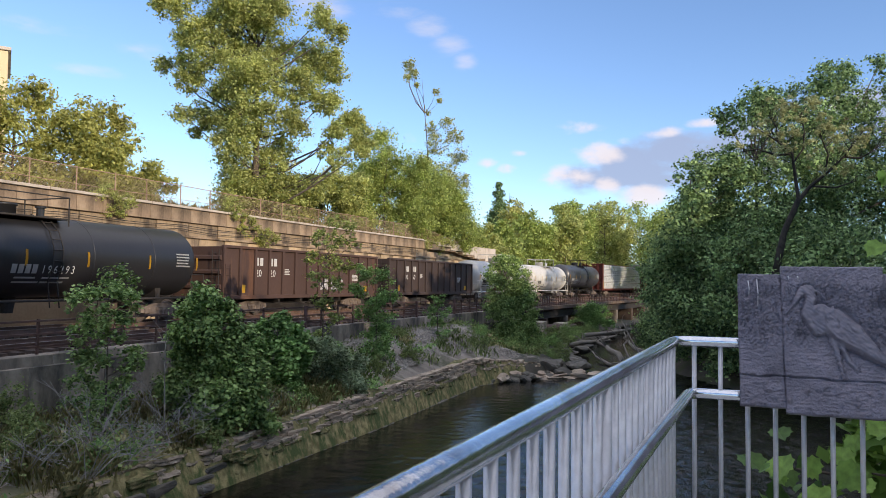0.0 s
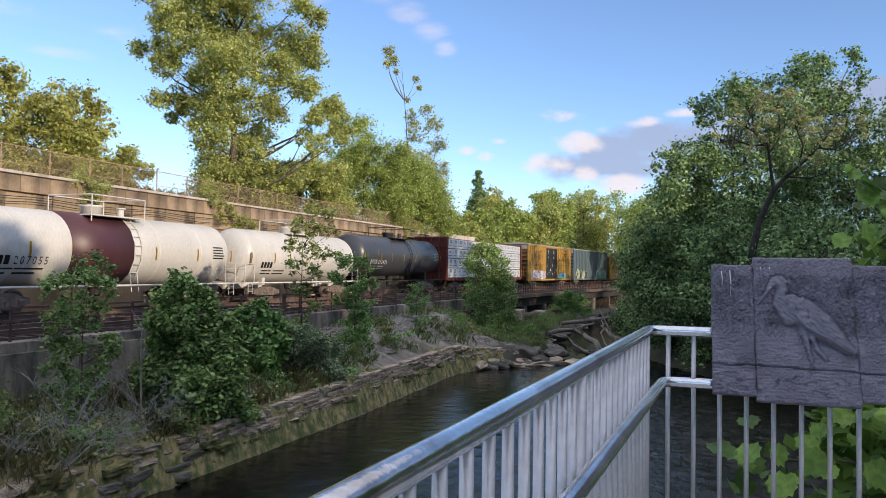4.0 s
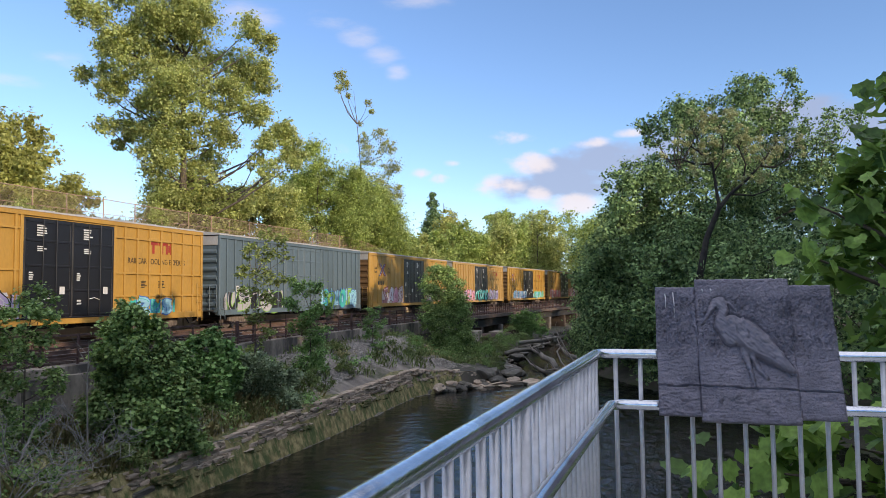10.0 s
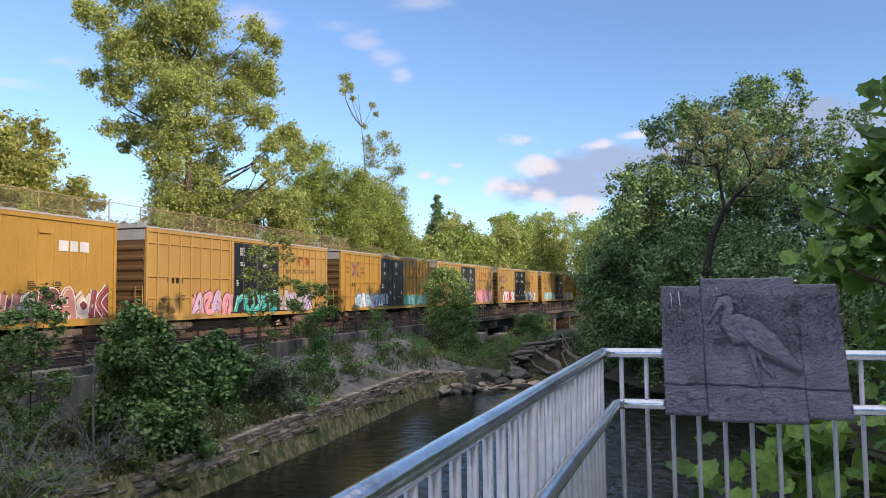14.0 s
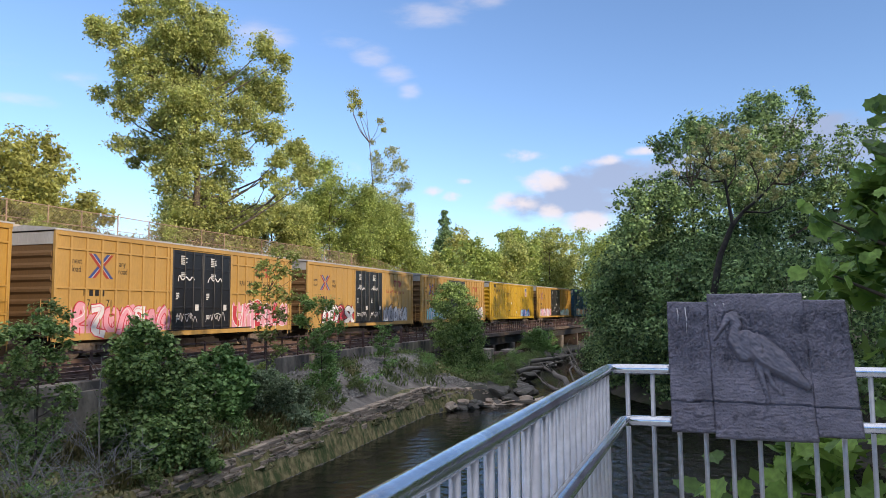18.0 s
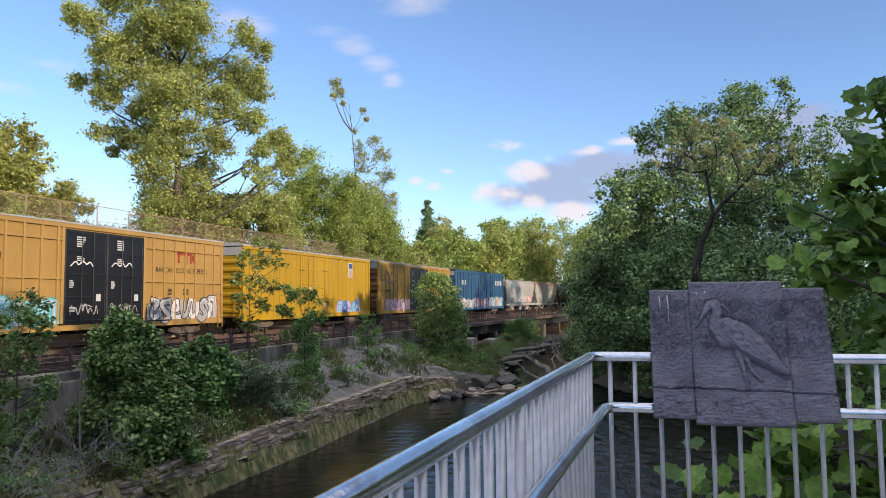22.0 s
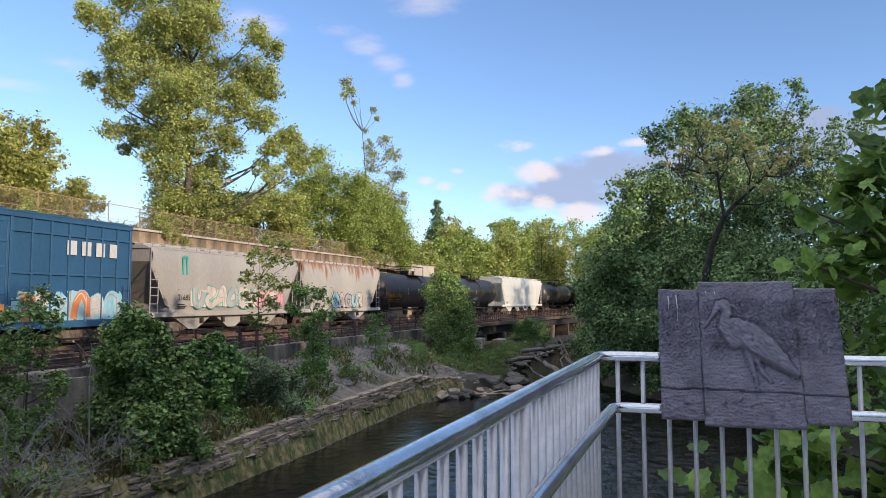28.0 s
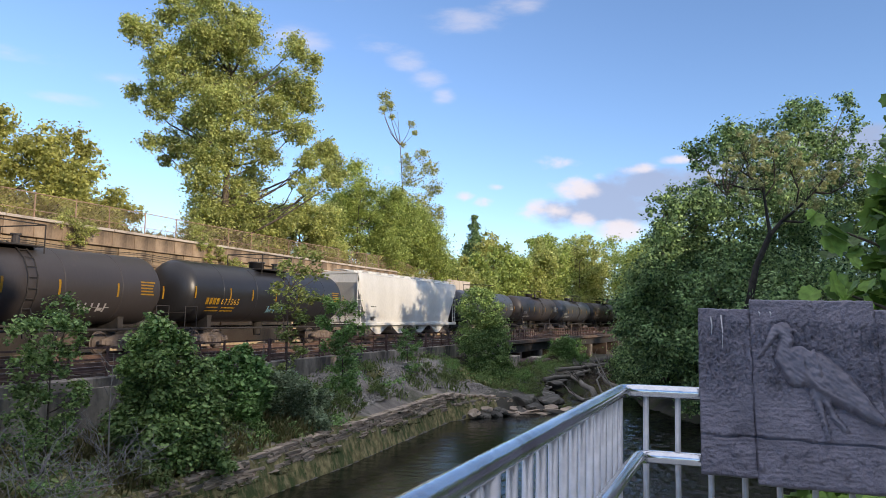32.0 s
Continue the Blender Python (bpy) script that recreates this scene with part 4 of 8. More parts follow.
def build_trees():
    p = T(40.8, -9.5, 5.2)
    big = ((-3.5, 17.4, 1.3), (-1.1, 17.6, 1.6), (1.0, 17.0, 1.2), (-6.6, 15.8, .9), (-5.5, 15.2, 1.2), (-4.6, 17.0, .9), (-5.9, 14.0, 1.0), (-7.2, 11.9, .7), (-5.6, 12.2, .9), (-4.1, 13.7, 1.4), (-2.7, 15.2, 1.6),
           (-.7, 15.2, 2.0), (1.2, 14.8, 1.7), (4.8, 14.4, 1.1), (5.9, 13.7, .8), (4.4, 12.5, 1.5), (2.8, 12.9, 1.5), (5.5, 11.3, .9), (-.7, 12.9, 2.2), (-2.7, 12.1, 1.7), (-4.5, 10.5, 1.2), (-5.5, 8.1, .8), (-4.1, 8.1, 1.1), (-4.9, 7.0, .5),
           (-2.3, 9.7, 1.8), (0, 10.1, 2.1), (2.8, 10.1, 1.7), (4.8, 9.3, 1.2), (-1.9, 7.4, 1.4), (.4, 7.4, 1.8), (2.8, 7.4, 1.3), (-1.1, 5.4, 1.6), (1.2, 5.8, 1.5), (-.4, 3.4, 1.8), (1.6, 3.4, 1.5), (-.7, 2.2, 1.7), (-1.9, 3.4, 1.3), (-1.7, 1.6, 1.5), (.8, 1.2, 1.7), (3.2, 3.0, 1.2), (4.0, 2.0, 1.4), (2.4, 1.2, 1.5),
           (6.7, 7.4, 1.1), (7.5, 6.2, 1.1), (5.9, 6.6, .8), (5.2, 5.4, .7), (7.0, 8.1, .8), (6.3, 4.6, .8), (7.9, 5.0, .6))
    tree("oak_tree", "tall broad-leaved tree with sunlit yellow-green crown above the wall", p, lobes_of(big, 1.0, 2.0, 4), "oak", 150000, 0.165, 0.34, 11, k=11, spread=1.0)
    p = T(71.5, -10.5, 5.0)
    spike = ((-2.5, 20.6, .8), (-2.1, 19.6, .9), (-2.7, 19.0, .6), (-1.7, 18.6, .4), (.5, 17.3, .5), (.9, 16.6, .4), (-.4, 15.4, .4), (1.7, 13.9, .9), (2.7, 12.7, 1.1), (0, 13.6, .8), (.6, 11.6, 1.4), (3.0, 10.4, 1.2), (-.4, 9.6, 1.4), (1.6, 8.4, 1.8), (3.4, 7.4, 1.4), (.2, 5.6, 1.8))
    tree("ailanthus_tree", "thin half-bare tree with a tuft of leaves at its tip", p, lobes_of(spike, 1.0, 1.0, 9), "olive", 17000, 0.14, 0.13, 5, k=9, lean=(-0.05, -0.02))
    for (s, o), tab, mt, lv, lab in (
        ((59, -9), ((0, 8.0, 2.4), (-1.6, 6.6, 2.2), (2.2, 6.4, 2.3), (-2.6, 4.4, 2.2), (0.4, 4.6, 2.6), (3.6, 3.8, 2.2), (-0.5, 2.2, 2.4), (2.5, 1.8, 2.2), (-3, 1.6, 1.9)), "bushy", 26000, "rounded sunlit tree behind the chain-link fence"),
        ((66, -8.2), ((0, 6.0, 2.4), (2.0, 5.0, 2.2), (-1.8, 4.0, 2.2), (1.0, 2.8, 2.5), (3.4, 2.0, 2.2), (4.6, 0.8, 1.7), (-1, 1, 2.2)), "bushy", 22000, "leafy sunlit tree at the end of the wall"),
        ((51, -10), ((0, 4.4, 1.9), (-2, 3.4, 1.7), (2, 3.6, 1.7), (0, 1.8, 2.0), (2.6, 1.6, 1.6), (-2.6, 1.4, 1.6)), "oak", 15000, "low broad-leaved tree beyond the fence"),
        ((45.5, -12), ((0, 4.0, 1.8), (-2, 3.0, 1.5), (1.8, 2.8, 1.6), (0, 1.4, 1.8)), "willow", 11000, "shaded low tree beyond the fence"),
        ((26.5, -15), ((-3.0, 5.4, 1.9), (-0.6, 5.6, 1.7), (-1.8, 6.6, 1.0), (0.8, 6.5, 1.1), (-5.6, 4.6, 2.2), (2.4, 5.3, 1.5), (4.0, 3.4, 1.6), (-3.6, 3.6, 2.6), (0.4, 3.6, 2.3), (3.0, 3.2, 1.6), (-1.4, 1.6, 2.2), (2.4, 1.4, 1.6), (-6, 2.6, 2.4), (-8.5, 4.2, 2.2), (-9, 2.4, 2.4), (-11, 4.0, 2.0), (-12, 3, 2.4), (-6.6, 4.6, 2.4), (-4.4, 5.6, 2.2), (-1.6, 4.6, 2.0), (1.4, 1.2, 1.8), (3.8, 1.4, 1.5), (4.6, 5.6, .9), (5.5, 5.1, .8), (4.8, 4.2, 1.3), (5.8, 3.8, .9), (6.4, 2.7, .8), (7.3, 2.3, .8), (8.2, 2.1, .7), (8.9, 1.5, .6), (5.0, 2.5, 1.2), (6.4, 1.3, 1.1), (7.8, .9, .9)), "olive", 40000, "bushy trees on the upper bank in evening sun"),
        ((34, -16), ((0, 3.4, 1.4), (-1.4, 2.4, 1.3), (1.2, 2.2, 1.2), (0, 1.2, 1.4)), "olive", 7000, "small thin tree behind the fence"),
        ((42, -22), ((0, 3.0, 1.5), (1.8, 2.6, 1.3), (-1.8, 2.2, 1.4), (0, 1.2, 1.5)), "olive", 6000, "small thin tree behind the fence"),
        ((76, -12), ((0, 6.4, 2.2), (-2, 4.6, 2.2), (2, 4.6, 2.2), (0, 2.4, 2.6), (3.2, 1.8, 2.0)), "bushy", 16000, "sunlit broad-leaved tree near the wall's end"),
    ):
        q = T(s, o, 5.2)
        tree("leafy_tree", lab, q, lobes_of(tab, 1.0, 1.5, int(s)), mt, int(lv * 2.2), 0.18, 0.13, int(s * 7), "trees on the upper bank", k=7, spread=1.0)
    q = T(112, -18, 2.5)
    tree("conifer_tree", "narrow dark green conifer", q, lobes_of([(-1.8, 1.5 + i * 1.5, 2.3 - .02 * i * i) for i in range(10)], 1.0, .4, 3), "pine", 26000, 0.28, 0.2, 3, k=9, spread=0.95)
    far = ((97, -9, 12.0, "bushy"), (104, -5.4, 13.0, "oak"), (112, -7.5, 15.0, "bushy"), (118, 7.0, 16.0, "bushy"), (124, -5.6, 16.0, "oak"), (128, 7.5, 16.5, "bushy"), (138, 7.0, 18.5, "bushy"),
           (140, 12.0, 18.0, "oak"), (128, -14, 17.0, "bushy"), (150, -7, 19, "bushy"), (152, 14, 20.0, "bushy"), (90, -10, 10.0, "bushy"), (84, -9.5, 9.0, "oak"), (104, -13, 14.5, "olive"), (160, 8, 20, "oak"), (170, 20, 22, "bushy"),
           (118, -11, 15, "bushy"), (134, -9, 17, "oak"), (145, -16, 18, "bushy"), (112, 7.4, 14.5, "bushy"), (123, 11, 16, "bushy"), (160, -24, 19, "bushy"), (142, -30, 17, "oak"))
    for i, (s, o, h, mt) in enumerate(far):
        rng = random.Random(40 + i)
        if -4.2 < o < 5.8:
            o = 6.6 if o > 0.5 else -5.4
        lob = []
        for j in range(9):
            f = (j + 0.5) / 9
            w = 0.235 * h * math.sin(math.pi * min(1, 0.24 + f * 0.66))
            a = rng.uniform(0, 6.28)
            lob.append((math.cos(a) * w * 0.7, math.sin(a) * w * 0.7, h * (0.14 + 0.82 * f), w * rng.uniform(0.75, 1.05)))
        h *= 1.22
        q = T(s, o, 0.0 if o < 0 else -1.5)
        tree("woodland_tree", "sunlit broad-leaved tree in the woodland down the line", q, lob, mt, 11000, 0.34, 0.2, 60 + i, "woodland down the line", k=6, spread=1.0)
    # dark trees on the near bank, beyond the platform
    right = (((43.5, 20.0), ((1.2, 10.6, 1.2), (0, 9.6, 1.2), (2.4, 9.8, 1.6), (-.3, 8.0, 1.3), (1.6, 8.0, 1.8), (-1, 6.2, 1.4), (1, 6, 2), (3, 6.6, 2), (-1.5, 4.4, 1.4), (.6, 4, 2), (2.8, 4, 2.2), (-1.8, 2.6, 1.3), (0, 1.8, 2), (2.4, 1.6, 2.2)), "willow", 42000),
             ((46, 23.5), ((-2.2, 13.8, .7), (-1.2, 13.4, 1.0), (-.2, 14.0, 1.2), (.8, 14.8, 1.3), (2.2, 15.0, 1.3), (0, 12, 1.8), (2, 12.6, 1.8), (3.4, 13.6, 1.2), (-.6, 9.8, 1.8), (1.6, 9.6, 2.2), (3.6, 10.4, 1.8), (-.4, 7, 2), (2, 6.6, 2.2), (3.8, 7, 2), (0, 4, 2.2), (2.6, 3.6, 2.4), (0, 1.6, 2.2)), "willow", 40000),
             ((49.5, 27.0), ((0, 15.9, 1.2), (1.4, 16.8, 1.2), (2.8, 17.2, .9), (3.6, 17.4, .8), (4.4, 16.2, .8), (.6, 14.2, 1.8), (2.6, 15, 1.5), (4.2, 14.2, 1.2), (-.6, 12, 1.9), (1.8, 12, 2.1), (4.0, 12, 1.6), (5.0, 10.6, 1.4), (0, 9, 2.2), (2.4, 9, 2.2), (4.8, 8.4, 2), (0, 6, 2.4), (3, 5.6, 2.4), (0, 2.6, 2.6), (3.4, 2.6, 2.4)), "willow", 40000),
             ((51, 32.0), ((.4, 14.4, .8), (-1.2, 13, 1.2), (1.2, 13.2, 1.0), (2.6, 14.6, .9), (0, 11.4, 1.7), (2.4, 11.4, 1.6), (-1.6, 10.4, 1.6), (.6, 9, 2.2), (3.4, 9, 2), (-1, 6, 2.4), (2, 6, 2.6), (0, 3, 2.6), (3.4, 3, 2.4)), "willow", 28000),
             ((40, 24.5), ((0, 6.2, 1.7), (-2.0, 5.2, 1.5), (1.8, 5.6, 1.6), (0, 3.6, 1.9), (-2.4, 2.8, 1.7), (2.2, 2.8, 1.8), (0, 1.2, 1.9)), "willow", 24000),
             ((56, 20.3), ((0, 8.6, 2.2), (-2.0, 6.6, 2.2), (1.8, 6.8, 2.2), (-2.6, 4.2, 2.2), (0, 4.2, 2.6), (-3, 2, 2.2), (0, 1.6, 2.4)), "willow", 24000),
             ((66, 18.0), ((0, 9.0, 2.4), (-1.8, 6.6, 2.3), (1.6, 6.6, 2.4), (-2.6, 4.0, 2.2), (0, 3.6, 2.6), (-2.6, 1.6, 2.0), (1, 1.4, 2.4)), "willow", 20000),
             ((78, 16.8), ((0, 10.0, 2.6), (-2, 7.6, 2.4), (2, 7.0, 2.6), (-2.6, 4.6, 2.4), (0, 4, 2.8), (-2, 1.6, 2.4)), "willow", 16000),
             ((92, 15.5), ((0, 10.0, 2.8), (-2.4, 7.6, 2.4), (2, 7.0, 2.6), (-2.6, 4.6, 2.4), (0, 4, 2.8), (-2, 1.6, 2.4)), "willow", 14000))
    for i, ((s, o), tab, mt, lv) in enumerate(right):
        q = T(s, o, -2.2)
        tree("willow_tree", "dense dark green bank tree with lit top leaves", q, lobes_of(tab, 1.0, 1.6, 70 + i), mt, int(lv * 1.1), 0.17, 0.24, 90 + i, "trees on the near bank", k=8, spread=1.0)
    rng = random.Random(31)
    for i in range(26):
        s = 37 + i * 2.1 + rng.uniform(-.8, .8)
        o = max(lerp_table(RIGHT, s), lerp_table(EDGE, s) + 1.6) + rng.uniform(.3, 3.2)
        w = rng.uniform(.9, 1.5)
        q = T(s, o, -3.6 + 0.25 * (o - lerp_table(RIGHT, s)))
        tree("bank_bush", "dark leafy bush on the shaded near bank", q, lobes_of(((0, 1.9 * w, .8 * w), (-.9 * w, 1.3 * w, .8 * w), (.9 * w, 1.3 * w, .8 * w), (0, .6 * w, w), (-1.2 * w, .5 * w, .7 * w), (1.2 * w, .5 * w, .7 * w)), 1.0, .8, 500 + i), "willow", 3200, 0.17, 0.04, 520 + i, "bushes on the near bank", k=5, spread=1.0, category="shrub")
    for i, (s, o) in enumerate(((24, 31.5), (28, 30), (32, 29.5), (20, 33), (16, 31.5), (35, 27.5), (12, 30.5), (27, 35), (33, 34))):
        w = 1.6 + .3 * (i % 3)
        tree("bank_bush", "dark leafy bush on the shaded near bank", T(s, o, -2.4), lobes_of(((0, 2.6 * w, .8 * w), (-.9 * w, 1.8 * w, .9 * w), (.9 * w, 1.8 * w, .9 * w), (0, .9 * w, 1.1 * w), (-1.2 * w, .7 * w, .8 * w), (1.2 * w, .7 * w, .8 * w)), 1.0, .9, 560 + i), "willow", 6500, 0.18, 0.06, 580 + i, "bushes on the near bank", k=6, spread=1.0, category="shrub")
    # the forked, half-bare tree among them
    q = T(34.7, 24.5, -1.5)
    root = thing("forked_tree", "forked dark tree with bare twigs and sparse olive leaves", "tree", "", pose(*q))
    rng = random.Random(8)
    bm = bmesh.new()
    ends = []

    def limb(pts, r0, r1, twigs=10):
        """A crooked limb along (across, up) points, with thin twigs off its outer half."""
        v = [Vector((a + 0.7, 0.3 * a, z + 1.5)) + VIEW * rng.uniform(-.25, .25) for a, z in pts]
        tube(bm, v, [r0 + (r1 - r0) * i / (len(v) - 1) for i in range(len(v))], 7, False)
        for _ in range(twigs):
            k = rng.randint(len(v) // 2, len(v) - 1)
            b = v[k - 1].lerp(v[k], rng.random())
            e = b + Vector((rng.uniform(-.8, .8), rng.uniform(-.5, .5), rng.uniform(.15, 1.0)))
            tube(bm, [b, b.lerp(e, .5) + Vector((rng.uniform(-.1, .1), 0, .08)), e], [.018, .012, .005], 4, False)
            ends.append((b, e))

    limb(((-1.1, -1.6), (-1.0, 1.0), (-.75, 3.1), (-.5, 3.8), (0, 5.3)), .19, .12, 0)
    limb(((0, 5.3), (0, 6.65), (-.25, 7.35), (-.75, 7.95), (-1.7, 8.6)), .085, .02, 16)
    limb(((0, 5.2), (.65, 5.9), (1.25, 6.5), (1.95, 7.2), (2.6, 8.3)), .105, .02, 16)
    limb(((1.25, 6.5), (1.35, 7.3), (1.0, 8.2), (1.1, 9.0)), .05, .015, 14)
    limb(((-.1, 6.9), (.3, 7.6), (.35, 8.4), (.1, 9.2)), .045, .015, 14)
    limb(((-.25, 7.35), (-.9, 7.3), (-1.6, 7.6), (-2.2, 7.5)), .06, .02)
    limb(((1.95, 7.2), (2.5, 7.1), (3.2, 7.5)), .06, .02)
    limb(((.65, 5.9), (1.6, 5.8), (2.4, 6.1)), .06, .02, 6)
    limb(((-.75, 7.95), (-.8, 8.6), (-1.1, 9.2)), .05, .015)
    part("trunk", bm, M["dark_bark"], root, "", True)
    cl = [(e.x, e.y, e.z, 0.42) for _, e in ends]
    ob = new("crown", leaf_mesh("crown", scatter(cl, 2, 1.0, rng), 9500, 0.085, M["tan"], 14))
    ob.parent = root
    # unseen trees behind and beside the platform, placed to shade the river
    for i, (s, o, h) in enumerate(SHADE):
        rng = random.Random(200 + i)
        lob = []
        for j in range(8):
            f = (j + 0.5) / 8
            w = 5.0 * math.sin(math.pi * min(1, 0.22 + f * 0.70))
            a = rng.uniform(0, 6.28)
            lob.append((math.cos(a) * w * 0.6, math.sin(a) * w * 0.6, h * (0.12 + 0.8 * f), w * rng.uniform(0.8, 1.05)))
        q = T(s, o, 0.5)
        tree("shade_tree", "tall dense tree out of view behind the platform, placed for its shade", q, lob, "willow", 6000, 0.85, 0.3, 230 + i, "shade trees behind the platform", k=6, spread=1.0)


SHADE = ((-82, 48, 19), (-73, 46, 18), (-64, 47, 18), (-54, 50, 19), (-44, 46, 18), (-35, 50, 19), (-26, 46, 18), (-17, 49, 19), (-8, 46, 18.5), (0, 49, 17.0), (7, 45, 13.5), (14, 48, 13.0), (21, 46, 14.8), (28, 48, 12.5), (36, 46, 12.5), (45, 48, 12.5), (55, 46, 12), (66, 44, 12), (-40, 42.5, 12.4), (-32, 43.5, 12.700000000000001), (-24, 42.5, 13.0), (-16, 43.5, 12.4), (-8, 42.5, 12.700000000000001), (0, 43.5, 13.0), (8, 42.5, 12.4), (16, 43.5, 12.700000000000001), (24, 42.5, 13.0), (32, 43.5, 12.4), (40, 42.5, 12.700000000000001))
build_trees()


def shrub(name, label, s, o, z, lobes, mt, leaves, size, seed, group="shrubs on the river bank", bark="bark", r0=0.05, k=6, lobed=True):
    return tree(name, label, T(s, o, z), lobes_of(lobes, 1.0, 0.5, seed), mt, int(leaves * 3.8), size * 0.53, r0, seed, group, k=k, spread=1.0, bark=bark, category="shrub", small=(0.24, 0.46), lobed=lobed)


def build_shrubs():
    shrub("bank_shrub", "dense dark green maple shrub on the river bank", 14.4, 8.9, -3.2, ((-.2, 4.0, .4), (-.6, 3.6, .45), (.3, 3.6, .45), (-.8, 3.0, .5), (0, 3.0, .6), (.7, 2.9, .45), (-.8, 2.3, .55), (.3, 2.2, .65), (1.0, 2.0, .5), (-.7, 1.5, .6), (.4, 1.4, .7), (1.2, 1.2, .5), (-.6, .7, .65), (.5, .6, .7), (1.4, .5, .45), (-1, .2, .5), (.2, 0, .6)), "shrub", 12000, 0.20, 21, k=11)
    shrub("bank_sapling", "thin sapling with sparse leaves on the river bank", 11.7, 7.8, -2.7, ((.1, 4.0, .45), (-.5, 3.5, .5), (.5, 3.5, .5), (-.7, 2.8, .45), (.3, 2.9, .5), (-.2, 2.2, .5), (.6, 2.0, .4), (-.5, 1.5, .4), (.2, 1.2, .45), (0, .6, .4)), "shrub", 1900, 0.15, 22, k=5, r0=.04)
    shrub("bank_shrub", "rounded bright green shrub on the river bank", 19.5, 7.7, -2.5, ((0, 2.3, .4), (-.6, 2.0, .45), (.5, 1.9, .45), (-.8, 1.4, .5), (.2, 1.4, .6), (.9, 1.2, .4), (-.4, .7, .6), (.6, .6, .5)), "shrub2", 3000, 0.24, 23, k=8)
    shrub("bank_shrub", "low grey-green shrub overhanging the river wall", 21.5, 9.4, -3.0, ((-1.6, 2.0, .4), (-1.0, 1.8, .5), (-.3, 1.6, .5), (.3, 1.2, .45), (-1.5, 1.2, .55), (-.6, .9, .65), (.3, .6, .5), (-1.2, .4, .6), (-.2, .1, .5), (.6, .1, .35)), "sage", 7000, 0.13, 24, k=9)
    shrub("bank_sapling", "tall slender sapling with sparse yellowish leaves", 23.4, 7.2, -2.2, ((.4, 5.9, .35), (1.0, 5.7, .35), (-.3, 5.3, .4), (.5, 5.1, .45), (1.2, 5.0, .3), (-.5, 4.5, .35), (.3, 4.3, .45), (.9, 4.1, .35), (-.2, 3.6, .4), (.5, 3.4, .4), (0, 2.7, .4), (.4, 2.0, .35), (-.2, 1.3, .4)), "shrub3", 1100, 0.17, 29, k=5, r0=.04)
    shrub("bank_sapling", "slender sapling with light green leaves", 26.2, 8.2, -2.6, ((-.5, 4.3, .5), (.2, 4.0, .5), (-.9, 3.6, .45), (.0, 3.2, .5), (.6, 3.3, .4), (-.4, 2.5, .5), (.4, 2.3, .5), (0, 1.6, .65), (.5, 1.1, .6), (-.2, .7, .65), (.2, .2, .6)), "shrub2", 3600, 0.14, 25, k=5, r0=.045)
    shrub("bank_sapling", "small pale sapling on the gravel slope", 34.6, 7.6, -2.2, ((0, 2.6, .4), (-.4, 2.0, .4), (.4, 2.0, .4), (0, 1.3, .5), (.3, .7, .45)), "shrub2", 1100, 0.12, 26, k=4, r0=.03)
    shrub("bank_tree", "full green young tree at the water's edge", 44.8, 8.4, -3.3, ((-.6, 6.0, .7), (.3, 5.9, .6), (-.9, 5.2, .8), (.5, 5.0, .9), (-.7, 4.2, .9), (.8, 4.0, 1.0), (0, 3.2, 1.1), (1.2, 3.0, .9), (-.9, 2.8, .8), (.5, 2.0, 1.1), (1.5, 1.8, .8), (-.4, 1.2, .9), (.8, .8, 1.0)), "shrub", 9000, 0.21, 27, k=8, lobed=False)
    shrub("bank_shrub", "round shrub in front of the bridge pier", 72, 7.6, -3.4, ((0, 2.3, .9), (-1, 1.7, .9), (1, 1.7, .9), (0, 1.0, 1.1), (1.4, .8, .8)), "shrub2", 3400, 0.2, 28, lobed=False)
    for i, (s, o, z, w, mt) in enumerate(((16.6, 7.4, -2.5, .6, "shrub2"), (17.8, 8.3, -2.7, .55, "weed"), (18.5, 9.2, -2.9, .5, "shrub"), (13.2, 9.6, -3.1, .55, "weed"), (10.5, 9.0, -3.0, .5, "shrub2"), (9.2, 8.0, -2.8, .8, "weed"), (23.5, 7.5, -2.2, .8, "shrub2"),
                                          (24.6, 9.0, -2.7, .7, "weed"), (28.5, 8.6, -2.4, .6, "weed"), (30.5, 7.2, -1.7, .6, "weed"), (37.5, 8.6, -2.6, .8, "weed"), (40, 7.6, -2.2, .9, "shrub2"), (47.5, 9.4, -3.4, .6, "shrub"), (49.5, 8.0, -3.0, .8, "shrub"), (52, 8.5, -3.3, .7, "shrub"), (43, 10.2, -3.5, .5, "weed"), (45, 11.0, -3.6, .45, "shrub"), (46.5, 10.2, -3.5, .5, "shrub"), (48.2, 11.0, -3.6, .6, "weed"), (50.5, 9.6, -3.4, .8, "shrub2"), (53.5, 9.8, -3.5, .7, "weed"), (44.2, 12.0, -3.7, .5, "weed"), (41.6, 9.4, -3.2, .9, "shrub"), (58, 9.0, -3.4, .9, "shrub"), (63, 8.4, -3.4, 1.1, "shrub"), (66, 8.6, -3.4, .8, "weed"),
                                          (56, 8.0, -3.3, .9, "weed"), (60, 8.4, -3.4, .8, "shrub2"), (15.2, 7.0, -2.4, .8, "weed"), (12.4, 6.8, -2.4, .7, "shrub2"), (21.8, 6.9, -2.1, .8, "shrub2"), (9.6, 6.8, -2.4, .8, "weed"))):
        shrub("weed_clump", "mixed green weeds on the river bank", s, o, z, ((0, w * .9, w * .7), (-w * .8, w * .5, w * .6), (w * .8, w * .5, w * .6), (0, w * .3, w * .8)), mt, int(1500 * w), 0.11, 300 + i, "weeds on the river bank", r0=.02, k=4, lobed=False)
